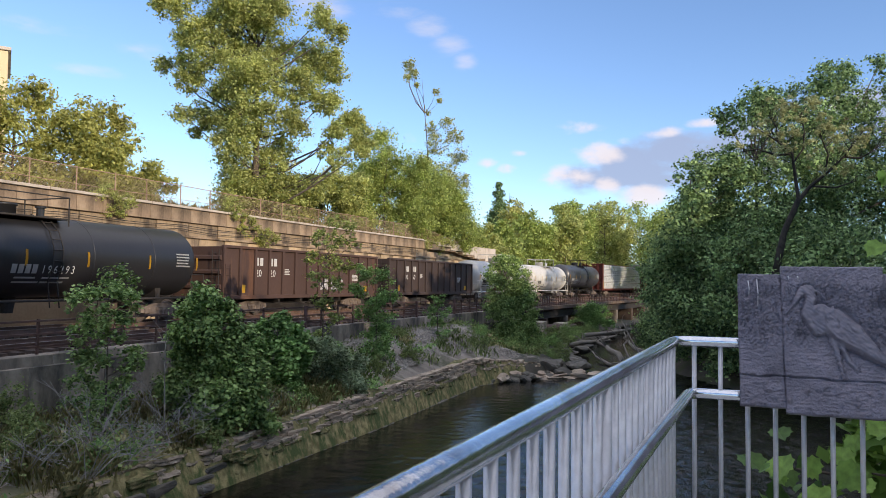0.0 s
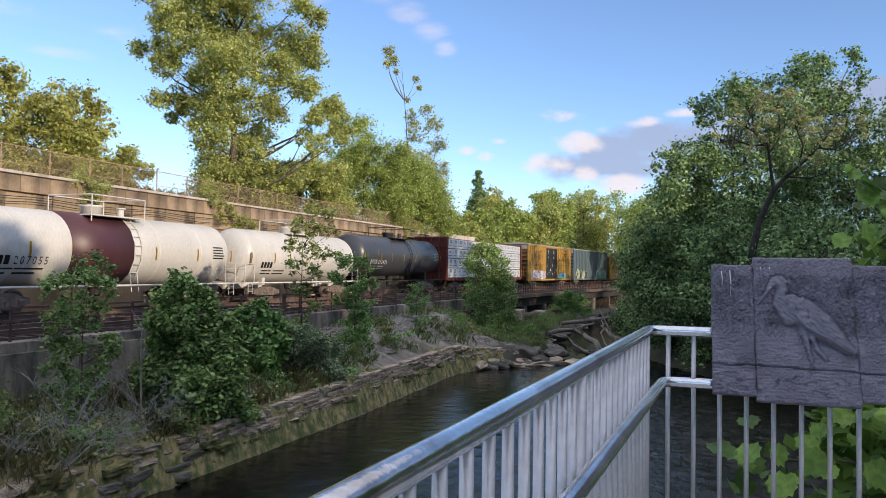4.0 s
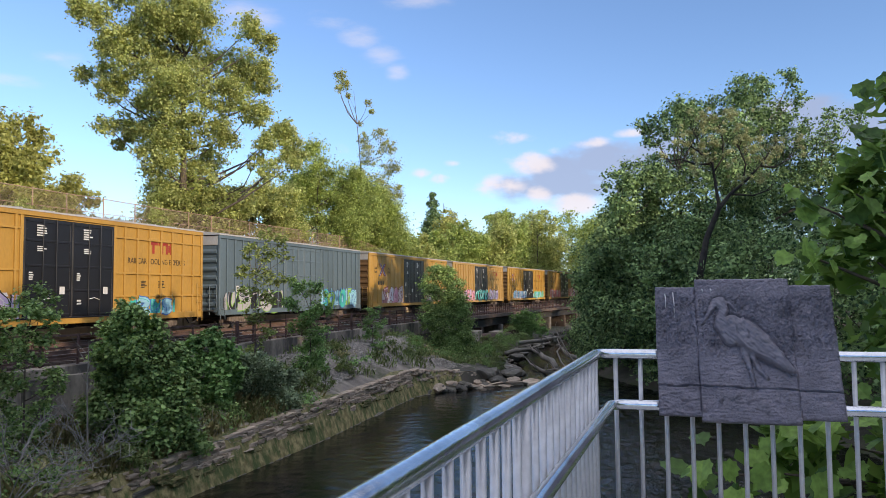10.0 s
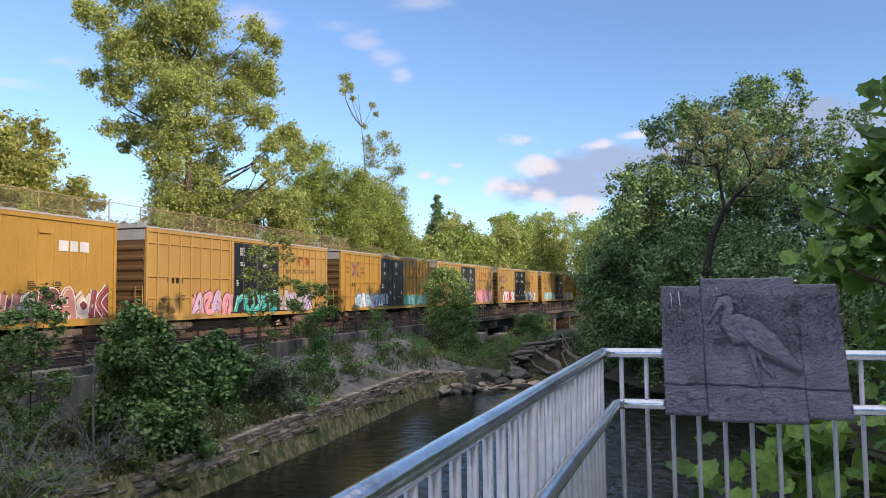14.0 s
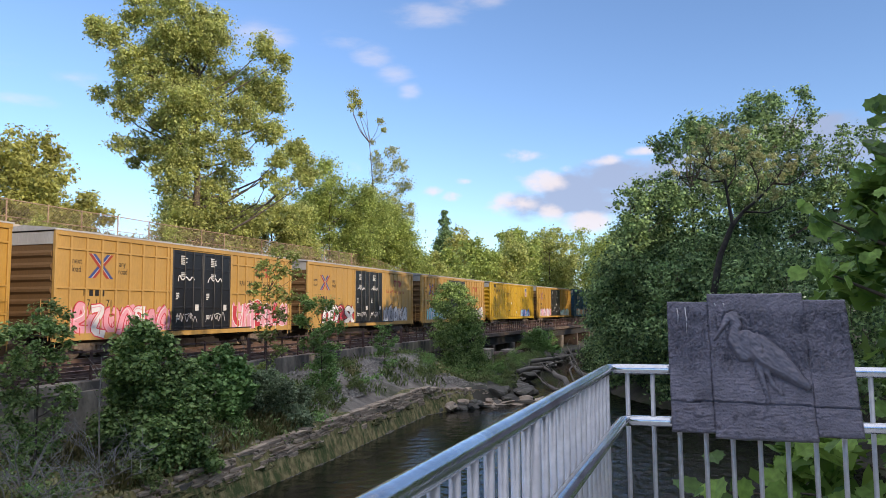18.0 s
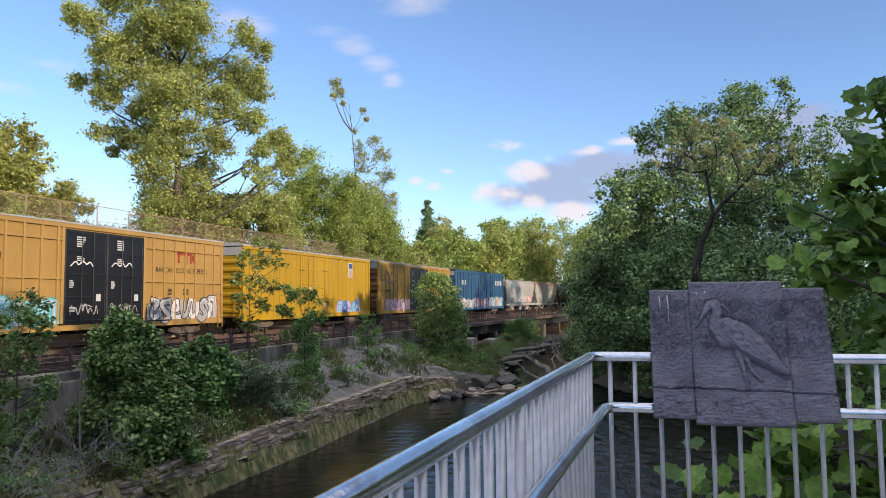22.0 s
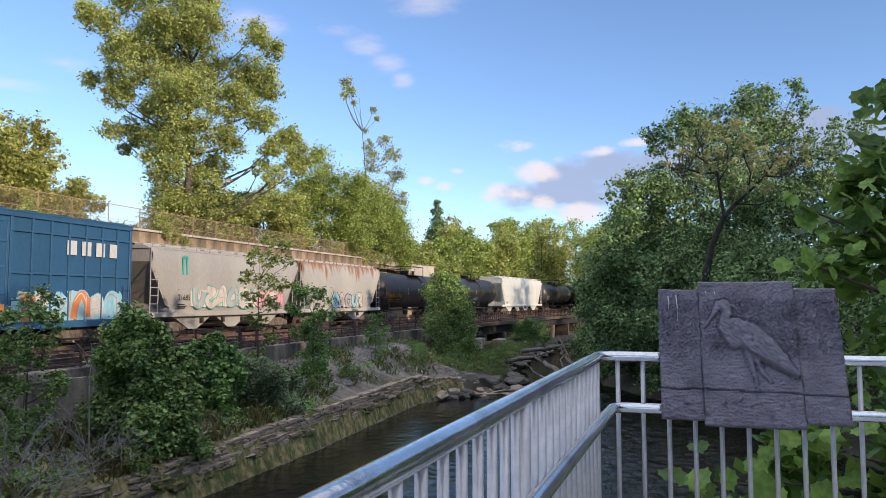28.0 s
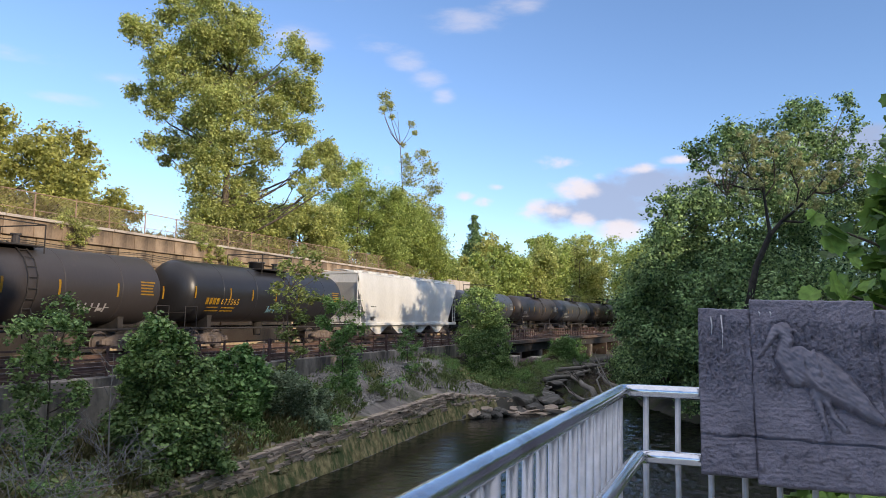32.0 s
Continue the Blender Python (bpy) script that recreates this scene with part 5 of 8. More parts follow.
    # greenery hanging over the upper wall
    for i, (s, w, up) in enumerate(((24.2, .9, 0.2), (25.4, .6, .1), (33.4, .8, .7), (34.4, .7, 0), (35.6, .9, -.7), (36.8, .8, -.9), (61, 1.0, .4), (64, 1.2, .2))):
        shrub("wall_vine", "bright green creeper hanging over the retaining wall", s, -5.35, 4.9 + up, ((0, .35, w * .55), (-w * .6, 0, w * .5), (w * .6, 0, w * .5), (0, -.45, w * .5)), "oak", int(900 * w), 0.13, 340 + i, "creepers on the retaining wall", r0=.02, k=4, lobed=False)


def build_undergrowth():
    """Low mixed growth that covers the bank."""
    rng = random.Random(61)
    for mt, count, lab in (("weed", 150, "low green undergrowth over the river bank"), ("grass", 90, "dry yellowish undergrowth over the river bank"), ("shrub2", 70, "light green ivy-like ground cover on the bank")):
        cl = []
        while len(cl) < count:
            s, o = rng.choice((rng.uniform(2, 23), rng.uniform(2, 23), rng.uniform(22, 46), rng.uniform(39, 46))), rng.uniform(6.4, 10.4)
            if 24 < s < 40 and (noise.noise(Vector((s * .7, o * .7, 3))) < 0.12 or o > 9):
                continue
            if o > lerp_table(EDGE, s) - .7:
                continue
            p = T(s, o, land_z(s, o) + rng.uniform(0, .12))
            cl.append((p.x, p.y, p.z, rng.uniform(.22, .55)))
        ob = new("undergrowth", leaf_mesh("undergrowth", cl, count * 130, 0.10, M[mt], count, squash=0.6))
        tagged(ob, lab, "plants", kind="stuff")


def land_z(s, o):
    pr = land_profile(s)
    for (a, za), (b, zb) in zip(pr, pr[1:]):
        if a <= o <= b:
            return za + (zb - za) * (o - a) / max(1e-6, b - a)
    return 0


build_shrubs()
build_undergrowth()


def build_dead_branches():
    rng = random.Random(77)
    for i, (s, o, z, h) in enumerate(((12.6, 9.3, -3.0, 1.6), (11.6, 9.0, -3.0, 1.3), (13.0, 8.6, -2.9, 1.9), (10.6, 9.4, -3.1, 1.2), (16.2, 9.7, -3.0, .9), (9.4, 9.6, -3.1, 1.7), (11.0, 8.2, -2.8, 1.9), (8.4, 8.8, -3.0, 1.5))):
        base = T(s, o, z)
        bm = bmesh.new()
        for _ in range(13):
            a, far = rng.uniform(0, 6.28), rng.uniform(.4, 1.7)
            e = base + Vector((math.cos(a) * far, math.sin(a) * far, rng.uniform(.15, .85) * h))
            m = base.lerp(e, 0.5) + Vector((rng.uniform(-.25, .25), rng.uniform(-.25, .25), rng.uniform(.05, .4)))
            tube(bm, [base, m, e], [0.016, 0.010, 0.004], 5, False)
            for _ in range(7):
                b = m.lerp(e, rng.uniform(0, 1))
                t = b + Vector((rng.uniform(-.4, .4), rng.uniform(-.4, .4), rng.uniform(-.1, .45)))
                tube(bm, [b, t], [0.006, 0.003], 4, False)
        tagged(finish("dead_bush", bm, M["twig"]), "bare grey dead bush with tangled twigs", "shrub", "dead bushes on the bank")
    # bare sapling stems in front of the train
    for s, o, lean in ((21.6, 7.0, .25), (11.9, 9.5, -.1)):
        b = T(s, o, -2.4)
        bm = bmesh.new()
        tube(bm, [b, b + Vector((lean * .6, 0, 1.5)), b + Vector((lean * 1.4, .1, 2.7))], [.022, .016, .006], 6, False)
        for k in range(5):
            q = b + Vector((lean * (.6 + .15 * k), 0, 1.4 + .25 * k))
            tube(bm, [q, q + Vector((rng.uniform(-.4, .4), rng.uniform(-.3, .3), .4))], [.01, .003], 4, False)
        tagged(finish("bare_sapling", bm, M["deadwood"]), "leafless pale sapling stem", "shrub", "bare saplings on the bank")


build_dead_branches()


# ---- the freight train ----
def paint(name, c, dirt=(0.10, 0.075, 0.05), amount=0.35, rough=0.5, vary=0.0, tone=0.82, scale=0.5):
    c = tuple(v * 0.78 for v in c)
    return mat(name, c, tuple(v * tone for v in c), scale, rough, bump=0.06, fine=14, c3=dirt, amount3=amount, vary=vary, squash=(1, 1, 0.35))


P = {
    "tbox": paint("yellow_boxcar_paint", (0.56, 0.315, 0.06), (0.27, 0.15, 0.05), 0.36),
    "tbox2": paint("faded_yellow_boxcar_paint", (0.56, 0.335, 0.095), (0.28, 0.16, 0.07), 0.38),
    "tbox3": paint("dusty_orange_boxcar_paint", (0.55, 0.30, 0.07), (0.24, 0.13, 0.06), 0.42),
    # car ends: dust, and the shade on them put into the paint
    "tbox_end_shade": paint("brown_dust_and_shade_car_end", (0.19, 0.105, 0.04), (0.10, 0.065, 0.035), 0.5, 0.8),
    "up": paint("bright_yellow_paint", (0.60, 0.355, 0.012), (0.34, 0.18, 0.02), 0.25),
    "blue": paint("blue_boxcar_paint", (0.035, 0.125, 0.25), (0.07, 0.09, 0.11), 0.35),
    "grey": paint("grey_green_boxcar_paint", (0.135, 0.185, 0.212), (0.07, 0.078, 0.085), 0.40),
    "brown": paint("brown_gondola_paint", (0.065, 0.042, 0.036), (0.16, 0.07, 0.035), 0.30, 0.75),
    "rusty": paint("rust_streaked_gondola_paint", (0.095, 0.052, 0.04), (0.24, 0.10, 0.04), 0.45, 0.8),
    "black": paint("black_tank_paint", (0.028, 0.028, 0.031), (0.055, 0.05, 0.047), 0.35, 0.38),
    "slate": paint("dark_grey_tank_paint", (0.070, 0.075, 0.088), (0.05, 0.05, 0.052), 0.35, 0.36),
    "soot": paint("worn_black_tank_paint", (0.055, 0.047, 0.046), (0.10, 0.07, 0.055), 0.40, 0.5),
    "white": paint("white_tank_paint", (0.78, 0.75, 0.69), (0.38, 0.33, 0.28), 0.28, 0.4),
    "maroon": paint("maroon_band_paint", (0.105, 0.035, 0.042), (0.06, 0.03, 0.03), 0.35, 0.45),
    "red": paint("dark_red_flatcar_paint", (0.17, 0.035, 0.028), (0.08, 0.03, 0.025), 0.35, 0.6),
    "hopper": paint("pale_grey_hopper_paint", (0.50, 0.47, 0.43), (0.27, 0.21, 0.17), 0.38, 0.55),
    "hopper2": paint("rust_streaked_hopper_paint", (0.58, 0.55, 0.50), (0.33, 0.20, 0.12), 0.28, 0.6),
    "cream": paint("white_hopper_paint", (0.86, 0.85, 0.80), (0.40, 0.38, 0.34), 0.22, 0.5),
    "door": paint("black_plug_door_paint", (0.018, 0.018, 0.022), (0.05, 0.043, 0.04), 0.3, 0.38),
    "wrap": paint("white_lumber_wrap", (0.72, 0.74, 0.76), (0.60, 0.62, 0.65), 0.25, 0.35),
    "roof": paint("pale_roof_paint", (0.56, 0.54, 0.50), (0.33, 0.26, 0.19), 0.40, 0.6),
    "letter_white": paint("white_lettering", (0.74, 0.73, 0.70), amount=0.1),
    "letter_black": paint("black_lettering", (0.025, 0.022, 0.02), amount=0.05),
    "letter_yellow": paint("yellow_lettering", (0.75, 0.42, 0.03), amount=0.1),
    "logo_red": paint("red_lettering", (0.42, 0.05, 0.03), amount=0.1),
    "logo_blue": paint("blue_lettering", (0.05, 0.09, 0.30), amount=0.1),
    "logo_teal": paint("dark_teal_print", (0.035, 0.10, 0.15), amount=0.05),
}


def rust_runs(m, low, high):
    """Rust from a car's roof edge, in streaks that thin out downwards (heights on the car)."""
    n, l = m.node_tree.nodes, m.node_tree.links
    hs = next(q for q in n if q.type == "HUE_SAT")
    old = hs.inputs["Color"].links[0].from_socket
    tc, sep, mp, no = n.new("ShaderNodeTexCoord"), n.new("ShaderNodeSeparateXYZ"), n.new("ShaderNodeMapping"), n.new("ShaderNodeTexNoise")
    l.new(tc.outputs["Object"], sep.inputs["Vector"])
    l.new(tc.outputs["Object"], mp.inputs["Vector"])
    mp.inputs["Scale"].default_value = (1, 1.6, 0.22)
    no.inputs["Scale"].default_value, no.inputs["Detail"].default_value = 1.6, 7
    l.new(mp.outputs["Vector"], no.inputs["Vector"])
    fall, cut, mix = n.new("ShaderNodeMapRange"), n.new("ShaderNodeMath"), n.new("ShaderNodeMix")
    fall.inputs["From Min"].default_value, fall.inputs["From Max"].default_value = low, high
    fall.inputs["To Min"].default_value, fall.inputs["To Max"].default_value = -0.30, 0.12
    l.new(sep.outputs["Z"], fall.inputs["Value"])
    cut.operation = "ADD"
    l.new(no.outputs["Fac"], cut.inputs[0])
    l.new(fall.outputs["Result"], cut.inputs[1])
    edge = n.new("ShaderNodeMapRange")
    edge.inputs["From Min"].default_value, edge.inputs["From Max"].default_value, edge.inputs["To Max"].default_value = 0.46, 0.60, 0.9
    l.new(cut.outputs[0], edge.inputs["Value"])
    mix.data_type = "RGBA"
    l.new(edge.outputs["Result"], mix.inputs["Factor"])
    l.new(old, mix.inputs["A"])
    mix.inputs["B"].default_value = (0.27, 0.115, 0.045, 1)
    l.new(mix.outputs["Result"], hs.inputs["Color"])


rust_runs(P["hopper2"], 2.6, 4.4)
SPRAY = {
    "white": (0.68, 0.66, 0.66), "red": (0.50, 0.045, 0.06), "pink": (0.66, 0.30, 0.36), "teal": (0.05, 0.40, 0.34), "sky": (0.28, 0.52, 0.62), "lilac": (0.52, 0.42, 0.60), "black": (0.02, 0.02, 0.022),
    "green": (0.22, 0.42, 0.05), "rosy": (0.45, 0.20, 0.18), "orange": (0.60, 0.22, 0.08), "silver": (0.40, 0.38, 0.38), "blue": (0.06, 0.16, 0.42), "maroon": (0.22, 0.05, 0.06), "cream": (0.62, 0.52, 0.46),
}
SPRAY = {k: mat("spray_" + k, c, tuple(v * 0.8 for v in c), 1.5, 0.6, bump=0.03, c3=tuple(v * 0.55 for v in c), amount3=0.35) for k, c in SPRAY.items()}
CACHE = {}


def piece(name, key, maker, material, parent, loc=(0, 0, 0), label="", smooth=False, m=None):
    """A part whose mesh is made once for each key and material."""
    k = (key, material.name)
    if k not in CACHE:
        bm = bmesh.new()
        maker(bm)
        me = bpy.data.meshes.new(name)
        bm.to_mesh(me)
        bm.free()
        if smooth:
            me.shade_smooth()
        me.materials.append(material)
        CACHE[k] = me
    ob = new(name, CACHE[k])
    ob.parent = parent
    ob.matrix_basis = m if m is not None else pose(*loc)
    if label:
        ob["label"] = label
    return ob


SIDE_ON = Matrix(((0, 0, 1, 0), (1, 0, 0, 0), (0, 1, 0, 0), (0, 0, 0, 1)))     # text plane to the near side of a car


def lettering(text, size, x, y, z, material, parent, name="lettering", squeeze=1.0):
    k = ("text", text, size, squeeze, material.name)
    if k not in CACHE:
        cu = bpy.data.curves.new("lettering", "FONT")
        cu.body, cu.size, cu.extrude, cu.resolution_u = text, size, 0.002, 2
        tmp = new("lettering", cu)
        bpy.context.view_layer.update()
        me = bpy.data.meshes.new_from_object(tmp)
        bpy.data.objects.remove(tmp)
        for v in me.vertices:
            v.co.x *= squeeze
        me.materials.clear()
        me.materials.append(material)
        CACHE[k] = me
    ob = new(name, CACHE[k])
    ob.parent = parent
    ob.matrix_basis = Matrix.Translation((x, y, z)) @ SIDE_ON
    return ob


def bars(rows, x, y, z, material, parent, name="marking"):
    """Lines of lettering too small to read: rows of (from y, to y, from z, to z)."""
    bm = bmesh.new()
    for y0, y1, z0, z1 in rows:
        box(bm, x - 0.004, x + 0.002, y + y0, y + y1, z + z0, z + z1)
    return part(name, bm, material, parent)


def mark_block(n, w, h, gap, x, y, z, material, parent):
    """A reporting mark as plain blocks."""
    return bars([(i * (w + gap), i * (w + gap) + w, 0, h) for i in range(n)], x, y, z, material, parent, "reporting_mark")


def text_lines(n, w, h, x, y, z, material, parent, seed):
    rng = random.Random(seed)
    return bars([(0, w * rng.uniform(0.6, 1.0), -i * h * 1.7, -i * h * 1.7 + h) for i in range(n)], x, y, z, material, parent)


GLYPHS = ((((.9, .85), (.5, 1), (.15, .8), (.5, .55), (.85, .3), (.5, .02), (.08, .15)),),
          (((.1, 0), (.12, .95)), ((.14, .7), (.5, 1), (.85, .75), (.9, 0))),
          (((.1, 1), (.12, .3), (.5, .0), (.88, .3), (.9, 1)),),
          (((.15, .5), (.85, .55), (.75, .9), (.4, 1), (.1, .6), (.2, .15), (.6, 0), (.95, .15)),),
          (((.12, 0), (.1, 1)), ((.9, 1), (.3, .5), (.95, 0))),
          (((.5, 1), (.1, .75), (.1, .25), (.5, 0), (.9, .25), (.9, .75), (.55, .98)),),
          (((.05, 0), (.45, 1), (.6, 1), (.95, 0)), ((.2, .35), (.8, .35))),
          (((.05, .95), (.9, 1), (.15, .1), (.95, .02)),),
          (((.12, 0), (.1, 1)), ((.12, .92), (.7, 1), (.85, .7), (.4, .5), (.95, 0))))


def ribbon(bm, x, pts, wide, slot, flare=1.0):
    """A sprayed stroke: a thin raised band along (y, z) points, rounded where it turns."""
    for _ in range(2):
        pts = [pts[0]] + [q for a, b in zip(pts, pts[1:]) for q in ((a[0] * .75 + b[0] * .25, a[1] * .75 + b[1] * .25), (a[0] * .25 + b[0] * .75, a[1] * .25 + b[1] * .75))] + [pts[-1]]
    n, rows = len(pts), []
    for i, (y, z) in enumerate(pts):
        a, b = pts[max(0, i - 1)], pts[min(n - 1, i + 1)]
        d = math.hypot(b[0] - a[0], b[1] - a[1]) or 1
        w = wide * (1 + (flare - 1) * abs(2 * i / (n - 1) - 1) ** 3)
        u, v = -(b[1] - a[1]) / d * w, (b[0] - a[0]) / d * w
        rows.append([bm.verts.new((xx, y + k * u, z + k * v)) for xx, k in ((x - .012, -1), (x, -1), (x + .0006 * i / n, 1), (x - .012, 1))])
    for a, b in zip(rows, rows[1:]):
        for k in range(3):
            bm.faces.new((a[k], a[k + 1], b[k + 1], b[k])).material_index = slot
    for r in (rows[0], rows[-1]):
        bm.faces.new(r).material_index = slot


def graffiti(x, y0, y1, z0, z1, fills, outline, parent, seed, letters=6):
    """A sprayed piece: a ragged cloud of colour behind, and fat interlocked strokes with outlines and glints on it."""
    rng = random.Random(seed)
    w, hz = (y1 - y0) / letters, z1 - z0
    bm = bmesh.new()
    n = letters * 6
    rim = [(y0 - .15 + (y1 - y0 + .3) * i / n, z1 + hz * rng.uniform(-.42, .06)) for i in range(n + 1)] + [(y1 + .15 - (y1 - y0 + .3) * i / n, z0 + hz * rng.uniform(-.02, .12)) for i in range(n + 1)]
    a = [bm.verts.new((x + .002, y, z)) for y, z in rim]
    b = [bm.verts.new((x - .010, y, z)) for y, z in rim]
    bm.faces.new(a)
    for i in range(len(rim)):
        bm.faces.new((a[i], b[i], b[(i + 1) % len(rim)], a[(i + 1) % len(rim)]))
    bmesh.ops.recalc_face_normals(bm, faces=bm.faces)
    root = part("graffiti", bm, SPRAY[fills[-1] if len(fills) > 1 else outline], parent, "sprayed graffiti in " + " and ".join(sorted({*fills, outline})))
    for i in range(letters):
        bm = bmesh.new()
        ya, lean, flip = y0 + w * (i + .02), rng.uniform(-.05, .22) * w, rng.random() < .5
        low, top = z0 + hz * rng.uniform(.04, .14), z1 - hz * rng.uniform(.02, .2)
        fat = min(w, hz) * rng.uniform(.15, .20)
        strokes = []
        for st in rng.choice(GLYPHS):
            strokes.append([(ya + w * (-.02 + 1.04 * ((1 - u) if flip else u)) + lean * v + rng.uniform(-.11, .11) * w, low + (top - low) * v + rng.uniform(-.10, .10) * hz) for u, v in st])
        d = .006 + .006 * (i % 2)
        for k, st in enumerate(strokes):
            ribbon(bm, x + d + .0009 * k, st, fat + .045, 1, 1.25)
        for k, st in enumerate(strokes):
            ribbon(bm, x + d + .0025 + .0009 * k, st, fat, 0, 1.15)
        for k, st in enumerate(strokes):
            ribbon(bm, x + d + .005 + .0009 * k, [(y - .35 * fat, z + .35 * fat) for y, z in st[:3]], fat * .14, 2, .5)
        for _ in range(2):
            y, z = ya + w * rng.uniform(.1, .9), low + hz * rng.uniform(.1, .5)
            ribbon(bm, x + d + .0065, [(y, z), (y + rng.uniform(-.05, .05), z - hz * rng.uniform(.1, .3))], .016, 1, .6)
        bmesh.ops.recalc_face_normals(bm, faces=bm.faces)
        ob = part("sprayed_shape", bm, SPRAY[fills[i % len(fills)]], root)
        ob.data.materials.append(SPRAY[outline])
        ob.data.materials.append(SPRAY[fills[(i + 1) % len(fills)] if len(fills) > 1 else "white"])


def scrawl(x, y, z, w, h, colour, parent, seed, turns=5, wide=.022):
    """A quick looping tag in one thin line."""
    rng = random.Random(seed)
    bm, pts = bmesh.new(), []
    for i in range(turns * 2 + 1):
        pts.append((y + w * (i / (turns * 2) + rng.uniform(-.06, .06)), z + h * (rng.uniform(.65, 1) if i % 2 else rng.uniform(0, .3))))
    ribbon(bm, x, pts, wide, 0, .6)
    bmesh.ops.recalc_face_normals(bm, faces=bm.faces)
    part("graffiti_tag", bm, SPRAY[colour], parent, "thin sprayed " + colour + " scrawl")


def wheelset_bm(bm):
    for sx in (-1, 1):
        lathe(bm, [(sx * 0.66, 0.10), (sx * 0.675, 0.16), (sx * 0.68, 0.36), (sx * 0.66, 0.39), (sx * 0.66, 0.485), (sx * 0.69, 0.485), (sx * 0.70, 0.46), (sx * 0.79, 0.452), (sx * 0.79, 0.40), (sx * 0.74, 0.36), (sx * 0.735, 0.17), (sx * 0.80, 0.12), (sx * 0.82, 0.07)], "x", 20)
        lathe(bm, [(sx * 0.82, 0.085), (sx * 1.06, 0.085), (sx * 1.09, 0.11), (sx * 1.20, 0.11), (sx * 1.21, 0.07)], "x", 12)
        for k in range(3):
            a = k * 2.094
            box(bm, sx * 1.215 - 0.02, sx * 1.215 + 0.02, 0.05 * math.cos(a) - 0.015, 0.05 * math.cos(a) + 0.015, 0.05 * math.sin(a) - 0.015, 0.05 * math.sin(a) + 0.015)
    tube(bm, [(-0.82, 0, 0), (0.82, 0, 0)], 0.08, 10)


def side_frame_bm(bm):
    out = [(-1.22, 0.42), (-1.18, 0.62), (-0.72, 0.72), (-0.42, 0.80), (0.42, 0.80), (0.72, 0.72), (1.18, 0.62), (1.22, 0.42), (1.02, 0.40), (0.72, 0.34), (0.48, 0.22), (-0.48, 0.22), (-0.72, 0.34), (-1.02, 0.40)]
    prism(bm, out, 1.06, 1.20)
    for y in (-0.22, 0.0, 0.22):
        lathe(bm, [(0.28, 0.075), (0.52, 0.075)], "z", 8, (1.21, y, 0))
    box(bm, 1.04, 1.24, -0.36, 0.36, 0.50, 0.66, 0.02)
    for y in (-0.86, 0.86):
        box(bm, 1.02, 1.26, y - 0.16, y + 0.16, 0.36, 0.60, 0.03)


SPIN = []


def add_truck(root, y):
    def bolster(bm):
        box(bm, -1.15, 1.15, -0.22, 0.22, 0.42, 0.72, 0.02)
        box(bm, -0.25, 0.25, -0.3, 0.3, 0.6, 0.95, 0.02)
    tr = piece("truck", "truck", bolster, M["truck"], root, (0, y, 0), "four-wheel freight truck")
    for turn in (0, 180):
        piece("side_frame", "side_frame", side_frame_bm, M["truck"], tr, m=pose(0, 0, 0, 0, 0, turn))
    for dy in (-0.86, 0.86):
        ws = piece("wheelset", "wheelset", wheelset_bm, M["wheel"], tr, smooth=False)
        ws.matrix_parent_inverse = pose(0, dy, 0.46)
        SPIN.append(ws)


def coupler(root, half):
    for sgn in (-1, 1):
        def mk(bm, s=sgn):
            box(bm, -0.16, 0.16, s * (half - 0.5) if s > 0 else s * (half + 0.45), s * (half + 0.45) if s > 0 else s * (half - 0.5), 0.72, 0.98, 0.03)
            box(bm, -0.24, 0.2, s * (half + 0.45) if s > 0 else s * (half + 0.85), s * (half + 0.85) if s > 0 else s * (half + 0.45), 0.66, 1.02, 0.07)
        piece("coupler", ("coupler", half, sgn), mk, M["truck"], root)
        def hose(bm, s=sgn):
            tube(bm, [(0.45, s * half, 0.85), (0.47, s * (half + 0.25), 0.62), (0.4, s * (half + 0.55), 0.40), (0.3, s * (half + 0.75), 0.42)], 0.03, 6)
        piece("air_hose", ("hose", half, sgn), hose, M["dark"], root)


def ladder(root, x, y, z0, z1, material, steps=7, w=0.4, outward="x"):
    n = ("ladder", round(x, 2), round(z0, 2), round(z1, 2), steps, w, outward)
    def mk(bm):
        for d in (-w / 2, w / 2):
            p = (x, d) if outward == "x" else (x + d, 0)
            tube(bm, [(p[0], p[1], z0), (p[0], p[1], z1)], 0.018, 6)
        for i in range(steps):
            z = z0 + (z1 - z0) * (i + 0.5) / steps
            a, b = ((x, -w / 2, z), (x, w / 2, z)) if outward == "x" else ((x - w / 2, 0, z), (x + w / 2, 0, z))
            tube(bm, [a, b], 0.014, 6)
    return piece("ladder", n, mk, material, root, (0, y, 0))


